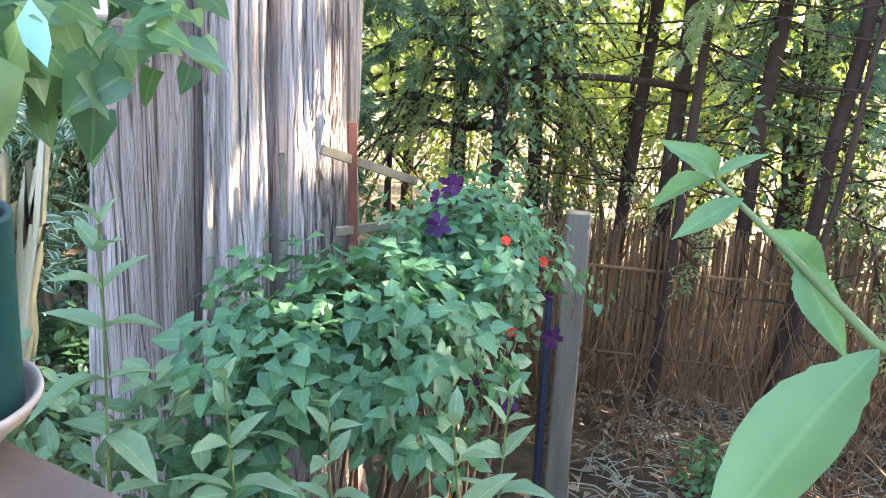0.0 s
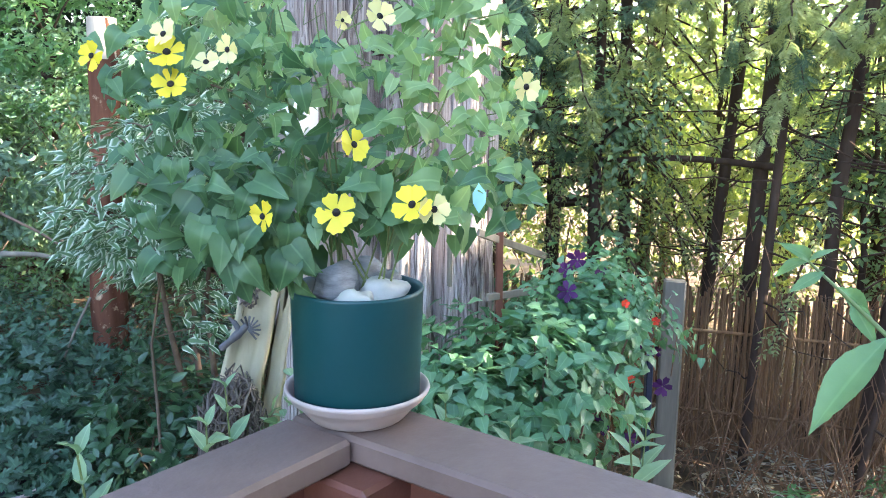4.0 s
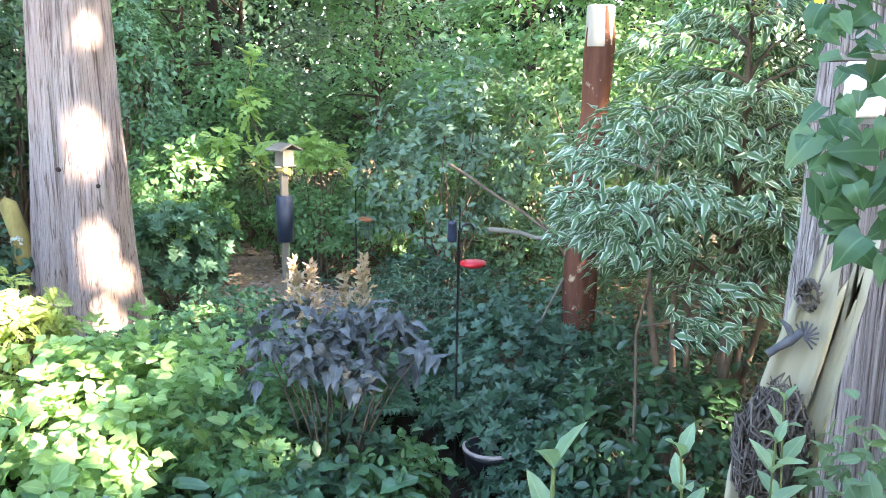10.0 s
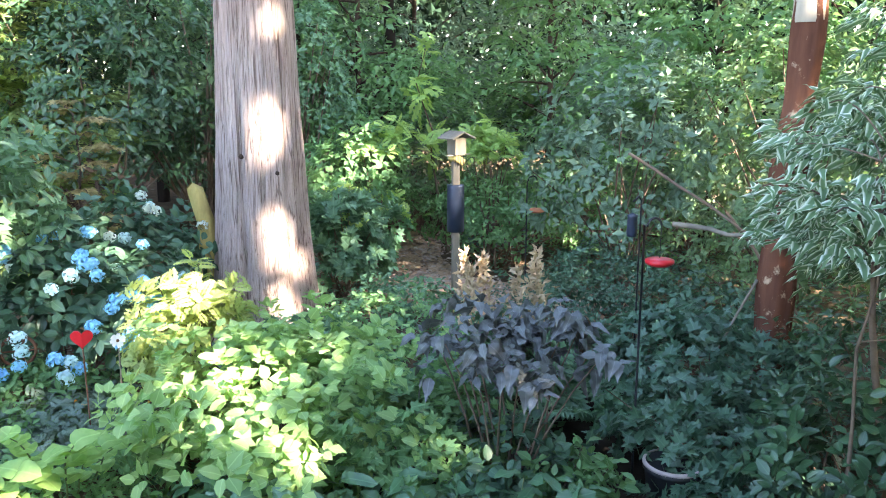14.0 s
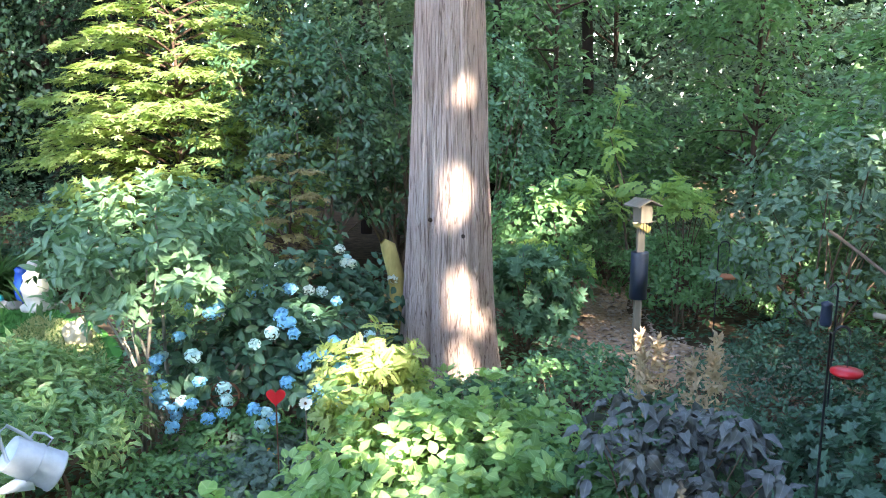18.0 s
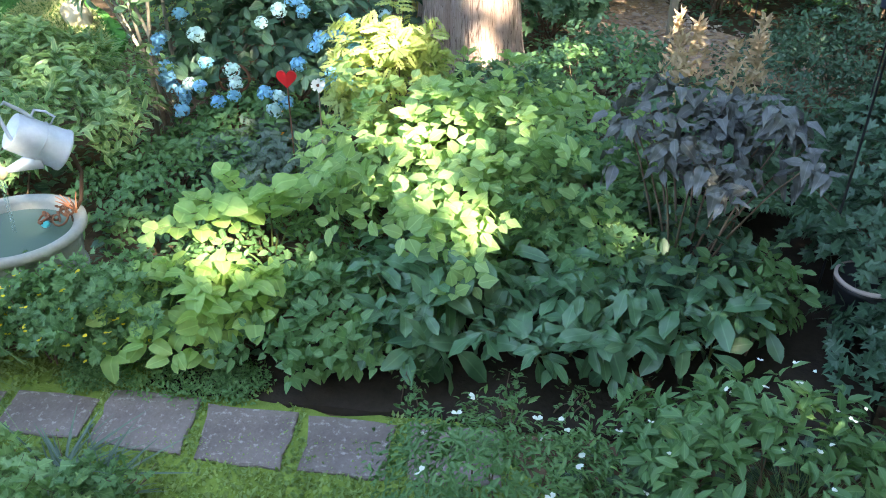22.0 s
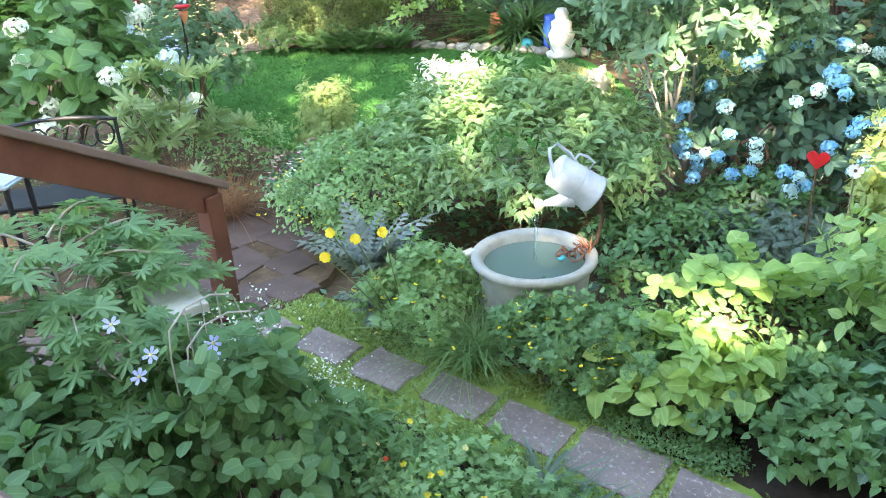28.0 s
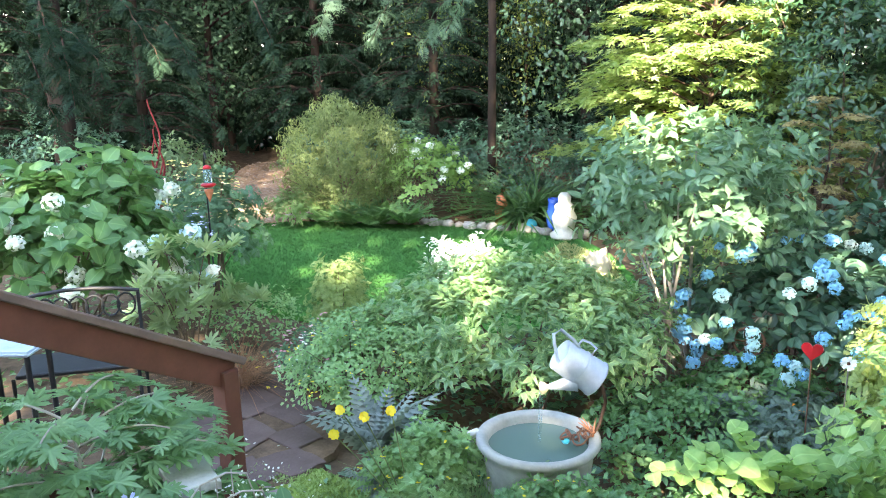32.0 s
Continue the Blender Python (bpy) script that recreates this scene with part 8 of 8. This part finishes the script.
UPRIGHT_SPRIG = [
    ((1.3, -0.26, 1.89), (1.27, -0.33, 1.845)), ((1.3, -0.26, 1.9), (1.3, -0.16, 1.885)), ((1.3, -0.25, 1.95), (1.31, -0.33, 1.965)), ((1.3, -0.235, 1.99), (1.26, -0.22, 1.92)),
    ((1.3, -0.23, 2.01), (1.3, -0.1, 1.985)), ((1.3, -0.22, 2.05), (1.3, -0.32, 2.03)), ((1.3, -0.21, 2.08), (1.27, -0.14, 2.04)), ((1.3, -0.31, 1.8), (1.28, -0.38, 1.74)), ((1.31, -0.33, 1.76), (1.27, -0.27, 1.68)),
]
a, b = np.array([p for p, q in SPRIG + UPRIGHT_SPRIG]), np.array([q for p, q in SPRIG + UPRIGHT_SPRIG])
ln = np.linalg.norm(b - a, axis=1)
pieces("leaf", NL, a, b - a, np.tile([-0.8, 0.1, 0.6], (len(a), 1)) + rng.normal(0, 0.25, a.shape), ln * 1.03, 0.85, L_NEAR, nb, 3)


# flowers on the plants
for c in ((3.1, 0.86, 1.27), (3.07, 0.8, 1.2), (3.04, 0.84, 1.32), (3.12, 0.9, 1.18), (2.98, 0.74, 1.12), (2.66, 0.7, 1.03), (2.6, 0.78, 1.06), (2.84, 1.0, 1.54), (2.78, 1.02, 1.5), (2.9, 0.98, 1.5), (2.72, 1.0, 1.44), (3.02, 0.9, 1.4)):
    blossom(cl, np.array(c) + rng.normal(0, 0.012, 3), np.array([-0.8, -0.45, 0.25]) + rng.normal(0, 0.3, 3), rng.uniform(0.026, 0.04), F_PURPLE, 6, None, wide=1.0)
for c in ((2.72, 0.78, 1.44), (2.71, 0.74, 1.2), (2.86, 0.73, 1.36)):
    blossom(cl, c, (-0.8, -0.5, 0.2), 0.014, F_RED, 5)
cb = find("clematis_bush")
for c in ((-1.91, 1.51, 0.99), (-1.82, 1.55, 0.9), (-1.8, 1.49, 0.87), (-1.77, 1.72, 0.86), (-1.75, 1.7, 0.84), (-1.8, 2.0, 0.53)):
    blossom(cb, np.array(c) + [0.1, -0.12, 0.03], (0.5, -0.7, 0.7), 0.025, F_LILAC, 6, F_CREAM, wide=0.8)
m = 300
c = np.array([-1.76, 1.8, 0.8]) + rng.normal(size=(m, 3)) * [0.05, 0.09, 0.07]
V, F, U = leaves(PETAL, c, rng.normal(size=(m, 3)), rng.normal(size=(m, 3)) + [0, 0, 1], 0.011, 1.2)
raw_part("tiny_flowers", V, F, F_WHITE, cb, UV=U, kind="stuff")
m = 260
c = np.array([-1.73, 2.07, 0.46]) + rng.normal(size=(m, 3)) * [0.06, 0.06, 0.06]
V, F, U = leaves(PETAL, c, rng.normal(size=(m, 3)), rng.normal(size=(m, 3)) + [0, 0, 1], 0.011, 1.2)
raw_part("tiny_flowers", V, F, F_WHITE, cb, UV=U, kind="stuff")
pb = find("pansy_bed")
for k in range(16):
    c = np.array([-1.22 + rng.uniform(-0.3, 0.3), 2.05 + rng.uniform(-0.25, 0.2), 0.3])
    blossom(pb, c, (0.3 + rng.normal(0, 0.4), -0.6 + rng.normal(0, 0.4), 0.8), 0.012, (F_YELLOW, F_YELLOW, F_YELLOW, F_CREAM, F_YELLOW, F_RED)[k % 6], 5, None)
yp = find("yellow_poppy_clump")
for c in ((-2.23, 2.71, 0.67), (-2.15, 2.78, 0.63), (-2.06, 2.86, 0.65), (-2.19, 2.62, 0.6)):
    rod("flower_stem", bend((-1.98, 2.9, 0.05), c, 5, 0.03), 0.003, STEM, yp, sides=5)
    for q in range(2):
        blossom(yp, np.array(c) + [0, -0.006 * q, 0.006 * q], (0.35, -0.8, 0.5), 0.025 - 0.004 * q, F_YELLOW, 5, None, wide=1.6)


def sprinkle(parent, c, r, n, size, mat, name="blossom_speckle"):
    p, _ = dome(c, r, n, low=0.0, shell=0.05)
    V, F, U = join([leaves(PETAL, p, np.cross(rng.normal(size=p.shape), [0, 0, 1.0]), rng.normal(0, 0.3, p.shape) + [0, 0, 1], size, 1.3), leaves(PETAL, p, np.cross(rng.normal(size=p.shape), [0, 0, 1.0]), rng.normal(0, 0.3, p.shape) + [0, 0, 1], size, 1.3)])
    raw_part(name, V, F, mat, parent, UV=U, kind="stuff")


sprinkle(find("yellow_groundcover"), (-1.1, 3.05, 0.16), (0.42, 0.24, 0.17), 60, 0.016, F_YELLOW)
sprinkle(find("yellow_groundcover.001"), (-1.33, 3.05, 0.2), (0.24, 0.18, 0.22), 50, 0.016, F_YELLOW)
sprinkle(find("yellow_flowered_shrub"), (-3.0, 3.65, 0.32), (0.46, 0.46, 0.34), 110, 0.014, F_YELLOW)
sprinkle(find("yellow_poppy_clump"), (-1.95, 2.98, 0.22), (0.34, 0.34, 0.22), 26, 0.016, F_YELLOW)
sprinkle(find("shoot_bed"), (1.25, 2.2, 0.3), (0.45, 0.45, 0.28), 36, 0.014, F_WHITE)
sprinkle(find("fine_leaf_shrub"), (0.46, 2.1, 0.28), (0.4, 0.4, 0.26), 14, 0.02, F_WHITE)
sprinkle(find("silver_herb"), (-0.8, 4.7, 0.2), (0.4, 0.4, 0.2), 16, 0.02, F_ORANGE)

# silver fern behind the yellow flowers, rusty sedge, pink and white flowers
fern(-2.36, 3.1, 0.2, 0.38, 15, L_SILVER, "upright silvery painted fern fronds", name="painted_fern", lift=2.4)
fern(-2.2, 3.0, 0.1, 0.26, 10, L_SILVER, "small silvery painted fern fronds", name="painted_fern", lift=1.2)
grass_clump("rusty_sedge", -4.05, 3.65, 0.4, 220, L_RUSTGRASS, "tuft of rust-brown sedge", wide=0.009, lift=1.8, pick=True)
pk = shrub("pink_flower_clump", -3.55, 3.95, 0.45, 0.3, L_MIDBLUE, "low plant with pink and white flowers", "plant", OVAL, 0.05, 90, 6, 0.7)
sprinkle(pk, (-3.55, 3.95, 0.25), (0.3, 0.3, 0.24), 50, 0.026, F_PINK)
sprinkle(pk, (-3.35, 3.8, 0.25), (0.25, 0.25, 0.24), 60, 0.022, F_WHITE)
shrub("dwarf_golden_conifer", -3.68, 4.3, 0.8, 0.22, leaf("golden_conifer_sprays", g(0.2, 0.32, 0.06), g(0.4, 0.52, 0.14), 0.45, 0.5, vein=0), "upright dwarf golden conifer", "shrub", SPRAY, 0.08, 190, 6, 0.6)
ep = shrub("airy_white_perennial", -5.75, 4.9, 1.15, 0.45, L_MIDBLUE, "tall airy plant with creamy white plumes", "plant", PINNATE, 0.12, 90, 6, 0.6)
sprinkle(ep, (-5.85, 4.8, 0.85), (0.5, 0.45, 0.4), 160, 0.03, F_CREAM)
tall = shrub("tall_maple_shoots", -4.4, 3.55, 1.02, 0.45, L_MAPLEPALE, "light green shoots with cut palmate leaves", "shrub", CUTPALM, 0.17, 20, 5, 0.95, up=1.2, shell=0.7)
sprinkle(tall, (-4.7, 3.95, 0.85), (0.12, 0.12, 0.25), 40, 0.02, F_LILAC)

dead_brush("dry_stalks", 240, (-1.9, -0.75, 1.95, 2.35), 0.17, 0.003, 1.2, TWIG, "dry brown stalks among the low flowers")

for x, y in ((-0.86, 2.28), (-1.02, 2.34)):
    grass_clump("strap_leaved_plant", x, y, 0.24, 34, L_GREYGREEN, "clump of pale strap-shaped leaves beside the stones", wide=0.05, lift=1.3, pick=True)

# ---- added out of view: house wall behind the deck, tall trees that shade the garden ----
# Unseen wall: shades the foreground, pale so it bounces light back.
hw = thing("house", -1.0, -4.2, 0, "plain house wall added out of view behind the deck, pale to bounce light", "house", kind="structure")
part("wall", bm_box(pose(-1.0, -4.2, 1.9), 13.0, 0.25, 3.8, 0.01), surface("pale_bounce_siding", g(0.42, 0.38, 0.33), g(0.55, 0.5, 0.44), 3, 0.8), hw)

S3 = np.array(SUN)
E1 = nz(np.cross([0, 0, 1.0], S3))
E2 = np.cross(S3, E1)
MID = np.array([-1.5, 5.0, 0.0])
# sun patches wanted here; gaps cut in the added crowns: x, y, z, half width
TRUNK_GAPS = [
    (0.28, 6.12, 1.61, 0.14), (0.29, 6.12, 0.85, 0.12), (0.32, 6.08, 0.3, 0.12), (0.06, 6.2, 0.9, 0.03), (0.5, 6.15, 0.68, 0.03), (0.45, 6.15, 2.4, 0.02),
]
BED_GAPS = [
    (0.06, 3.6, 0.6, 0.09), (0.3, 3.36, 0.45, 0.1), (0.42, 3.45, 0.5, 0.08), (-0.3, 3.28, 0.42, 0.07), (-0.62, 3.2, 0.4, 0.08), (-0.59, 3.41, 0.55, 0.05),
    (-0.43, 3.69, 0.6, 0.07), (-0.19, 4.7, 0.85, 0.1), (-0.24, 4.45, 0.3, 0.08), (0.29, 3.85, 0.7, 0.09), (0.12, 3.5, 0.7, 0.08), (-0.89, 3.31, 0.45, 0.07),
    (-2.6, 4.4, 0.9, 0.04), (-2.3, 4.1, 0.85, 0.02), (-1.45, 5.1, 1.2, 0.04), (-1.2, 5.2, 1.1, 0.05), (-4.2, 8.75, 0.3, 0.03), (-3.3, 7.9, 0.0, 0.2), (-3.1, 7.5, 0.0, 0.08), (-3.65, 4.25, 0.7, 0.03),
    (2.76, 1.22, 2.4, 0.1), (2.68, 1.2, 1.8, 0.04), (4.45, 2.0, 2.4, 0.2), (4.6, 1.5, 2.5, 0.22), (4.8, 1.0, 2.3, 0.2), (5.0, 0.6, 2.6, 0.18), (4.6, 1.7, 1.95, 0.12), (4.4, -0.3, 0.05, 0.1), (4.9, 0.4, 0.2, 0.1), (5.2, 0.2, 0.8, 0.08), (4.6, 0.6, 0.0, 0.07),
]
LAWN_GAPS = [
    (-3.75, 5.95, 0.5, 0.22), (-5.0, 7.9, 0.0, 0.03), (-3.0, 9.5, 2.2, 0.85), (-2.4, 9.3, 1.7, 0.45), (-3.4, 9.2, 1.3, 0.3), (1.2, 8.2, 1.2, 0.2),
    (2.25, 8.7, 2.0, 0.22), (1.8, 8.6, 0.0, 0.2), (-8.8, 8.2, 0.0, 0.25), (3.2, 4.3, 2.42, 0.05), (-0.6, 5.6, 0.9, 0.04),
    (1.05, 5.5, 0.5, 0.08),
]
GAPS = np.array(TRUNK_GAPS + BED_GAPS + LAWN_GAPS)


# Unseen crowns added to block the sun, open only toward the GAPS.
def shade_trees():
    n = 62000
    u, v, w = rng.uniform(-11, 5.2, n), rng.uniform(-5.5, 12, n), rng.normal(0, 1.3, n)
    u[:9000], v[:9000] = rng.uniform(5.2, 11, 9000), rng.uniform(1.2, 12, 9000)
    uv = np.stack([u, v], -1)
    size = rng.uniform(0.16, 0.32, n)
    # Extra small leaves crowd round the far trunk's sun spots.
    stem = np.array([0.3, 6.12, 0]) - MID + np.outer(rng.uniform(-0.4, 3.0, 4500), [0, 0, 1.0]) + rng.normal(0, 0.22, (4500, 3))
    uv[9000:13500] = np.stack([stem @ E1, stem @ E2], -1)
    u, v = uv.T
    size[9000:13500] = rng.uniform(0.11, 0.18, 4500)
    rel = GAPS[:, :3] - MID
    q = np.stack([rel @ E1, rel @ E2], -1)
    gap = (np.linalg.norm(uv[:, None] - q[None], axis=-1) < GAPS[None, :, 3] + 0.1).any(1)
    # Larger leaves here keep the sun off the deck and stair rail.
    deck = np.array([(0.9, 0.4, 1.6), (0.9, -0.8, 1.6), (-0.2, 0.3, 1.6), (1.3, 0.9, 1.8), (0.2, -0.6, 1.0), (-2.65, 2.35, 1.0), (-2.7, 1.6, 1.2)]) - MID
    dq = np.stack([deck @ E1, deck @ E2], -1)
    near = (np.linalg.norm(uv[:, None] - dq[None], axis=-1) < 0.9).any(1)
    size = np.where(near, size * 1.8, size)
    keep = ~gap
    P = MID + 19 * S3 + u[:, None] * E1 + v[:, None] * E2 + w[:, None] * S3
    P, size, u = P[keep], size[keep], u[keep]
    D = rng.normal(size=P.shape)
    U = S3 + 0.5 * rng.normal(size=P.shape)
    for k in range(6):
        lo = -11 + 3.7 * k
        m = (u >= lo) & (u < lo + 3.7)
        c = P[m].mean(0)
        t = thing("tall_shade_tree", c[0], c[1], 0, "tall leafy tree added out of view to shade the garden", "tree", "tall trees behind the house")
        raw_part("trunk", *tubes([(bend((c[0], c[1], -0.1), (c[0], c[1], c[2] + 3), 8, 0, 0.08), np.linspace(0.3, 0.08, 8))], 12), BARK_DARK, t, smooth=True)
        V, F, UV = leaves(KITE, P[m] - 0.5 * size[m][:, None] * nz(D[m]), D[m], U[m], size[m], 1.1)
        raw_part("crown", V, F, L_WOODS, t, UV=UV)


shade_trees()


# ---- low growth that fills the beds ----
def inside(p, poly):
    x, y = p.T
    hit = np.zeros(len(p), bool)
    q = np.array(poly, float)
    for (x1, y1), (x2, y2) in zip(q, np.roll(q, -1, 0)):
        hit ^= ((y1 > y) != (y2 > y)) & (x < (x2 - x1) * (y - y1) / (y2 - y1 + 1e-12) + x1)
    return hit


OPEN = [[(-3.3, 1.9), (0.75, 1.75), (0.6, 2.65), (1.9, 2.7), (2.45, 4.2), (2.8, 5.4), (2.4, 5.6), (1.7, 4.0), (1.45, 3.3), (-0.6, 3.0), (-2.8, 3.05), (-3.2, 3.6), (-4.2, 4.1), (-4.2, 2.6)], [(-8.4, 7.1), (-7.7, 8.0), (-5.5, 8.85), (-4.2, 8.95), (-3.1, 8.1), (-2.5, 7.0), (-2.9, 5.8), (-3.8, 5.1), (-5.2, 4.9), (-6.6, 5.3), (-7.9, 6.1)], [(-9.7, 6.1), (-8.0, 6.8), (-7.6, 8.1), (-9.0, 9.1), (-12.2, 12.2), (-12.8, 11.5), (-9.8, 8.4)], [(1.2, 7.6), (1.9, 6.8), (3.6, 6.3), (3.3, 7.1), (2.3, 8.0), (2.5, 10.3), (1.7, 10.3)], [(-4.8, 1.0), (-2.6, 1.0), (-2.6, 2.6), (-4.8, 2.6)]]


def low_growth(name, mat, tpl, n, box, size, wide, height, label):
    p = np.stack([rng.uniform(box[0], box[1], n), rng.uniform(box[2], box[3], n)], -1)
    clump = np.sin(p[:, 0] * 2.9 + 1.3 * np.sin(p[:, 1] * 2.1)) * np.sin(p[:, 1] * 3.3 + p[:, 0]) + rng.normal(0, 0.4, n) > -0.35
    for q in OPEN:
        clump &= ~inside(p, q)
    p = p[clump]
    a = rng.uniform(0, 6.28, len(p))
    P = np.c_[p, height * rng.random(len(p)) ** 1.5 * (0.6 + 0.4 * np.sin(p[:, 0] * 1.7) * np.sin(p[:, 1] * 1.9)) - 0.01]
    D = np.stack([np.cos(a), np.sin(a), rng.uniform(-0.1, 0.7, len(p))], -1)
    V, F, U = leaves(tpl, P, D, np.tile([0, 0, 1.0], (len(p), 1)) + 0.35 * rng.normal(size=(len(p), 3)), size * rng.uniform(0.6, 1.3, len(p)), wide)
    raw_thing(name, V, F, mat, label, "ground cover", UV=U, kind="stuff")


low_growth("low_ground_cover", L_MIDBLUE, OVAL4, 22000, (-3.0, 6.5, 2.6, 9.5), 0.06, 0.8, 0.22, "low green leaves covering the shaded beds")
low_growth("dark_ground_cover", L_DARK, OVAL8, 9000, (-3.0, 6.5, 2.6, 9.5), 0.07, 0.9, 0.25, "dark lobed leaves covering the shaded beds")
low_growth("border_ground_cover", L_MID, OVAL4, 14000, (-11, -2, 2.6, 12), 0.08, 0.75, 0.25, "low green leaves of the borders round the lawn")
# Dark leaf colour stands in for shade on this slope.
low_growth("slope_ground_cover", L_LAUREL, OVAL8, 4500, (0.6, 3.4, 0.65, 3.2), 0.07, 0.75, 0.3, "low green leaves on the slope by the deck")
low_growth("dry_leaf_litter", L_TAN, KITE, 5000, (3.2, 8.5, -3, 4.5), 0.07, 0.6, 0.05, "dry brown leaves and twigs below the fence")


# moss tufts and lawn grass
def turf(name, mat, poly, n, size, wide, label, skip=()):
    q = np.array(poly, float)
    p = np.stack([rng.uniform(q[:, 0].min(), q[:, 0].max(), n), rng.uniform(q[:, 1].min(), q[:, 1].max(), n)], -1)
    ok = inside(p, q)
    for x0, x1, y0, y1 in skip:
        ok &= ~((p[:, 0] > x0) & (p[:, 0] < x1) & (p[:, 1] > y0) & (p[:, 1] < y1))
    p = p[ok]
    a = rng.uniform(0, 6.28, len(p))
    D = np.stack([np.cos(a), np.sin(a), rng.uniform(0.6, 2.5, len(p))], -1)
    V, F, U = leaves(KITE, np.c_[p, np.full(len(p), -0.004)], D, np.stack([-np.cos(a), -np.sin(a), 0.5 + 0 * a], -1), size * rng.uniform(0.5, 1.3, len(p)), wide)
    raw_thing(name, V, F, mat, label, "grass", UV=U, kind="stuff")


MOSSY = [(-3.2, 2.3), (-2.2, 1.9), (-1.0, 1.75), (0.1, 1.8), (0.7, 2.1), (0.5, 2.6), (0.28, 2.76), (-0.3, 2.8), (-0.5, 2.95), (-0.9, 3.08), (-2.0, 3.1), (-2.8, 3.15), (-3.15, 3.0)]
turf("moss_tufts", L_MOSSTUFT, MOSSY, 42000, 0.022, 0.7, "fine bright moss tufts between the stones", [(-2.93 + 0.38 * k, -2.61 + 0.38 * k, 2.64, 2.88) for k in range(8)])
turf("lawn_grass", L_LAWN, [(-8.25, 7.1), (-7.7, 7.85), (-6.4, 8.35), (-5.5, 8.75), (-4.2, 8.85), (-3.2, 8.1), (-2.6, 7.0), (-2.9, 5.9), (-3.8, 5.2), (-5.2, 5.0), (-6.6, 5.4), (-7.9, 6.2)], 70000, 0.03, 0.28, "short mown grass blades of the lawn")
turf("dry_lawn_grass", leaf("yellow_grass_blades", g(0.28, 0.32, 0.08), g(0.42, 0.42, 0.15), 0.35, 0.6, vein=0), [(-4.1, 8.6), (-3.2, 8.0), (-2.65, 7.0), (-2.9, 6.0), (-3.5, 6.5), (-3.95, 7.5)], 16000, 0.042, 0.28, "pale yellow grass at the end of the lawn")


def chips(name, poly, n, label):
    q = np.array(poly, float)
    p = np.stack([rng.uniform(q[:, 0].min(), q[:, 0].max(), n), rng.uniform(q[:, 1].min(), q[:, 1].max(), n)], -1)
    p = p[inside(p, q)]
    a = rng.uniform(0, 6.28, len(p))
    V, F, U = leaves(KITE, np.c_[p, np.full(len(p), 0.012)], np.stack([np.cos(a), np.sin(a), 0.25 * rng.random(len(p))], -1), np.tile([0, 0, 1.0], (len(p), 1)) + 0.3 * rng.normal(size=(len(p), 3)), rng.uniform(0.03, 0.08, len(p)), 0.6)
    raw_thing(name, V, F, L_CHIP, label, "mulch", UV=U, kind="stuff")


L_CHIP = leaf("bark_chip_pieces", g(0.26, 0.16, 0.11), g(0.56, 0.41, 0.31), 0.0, 0.9, vein=0)
chips("bark_chips", OPEN[2], 5000, "loose pale bark chips on the woodland path")
chips("bark_chips", OPEN[3], 3500, "loose pale bark chips behind the feeder")
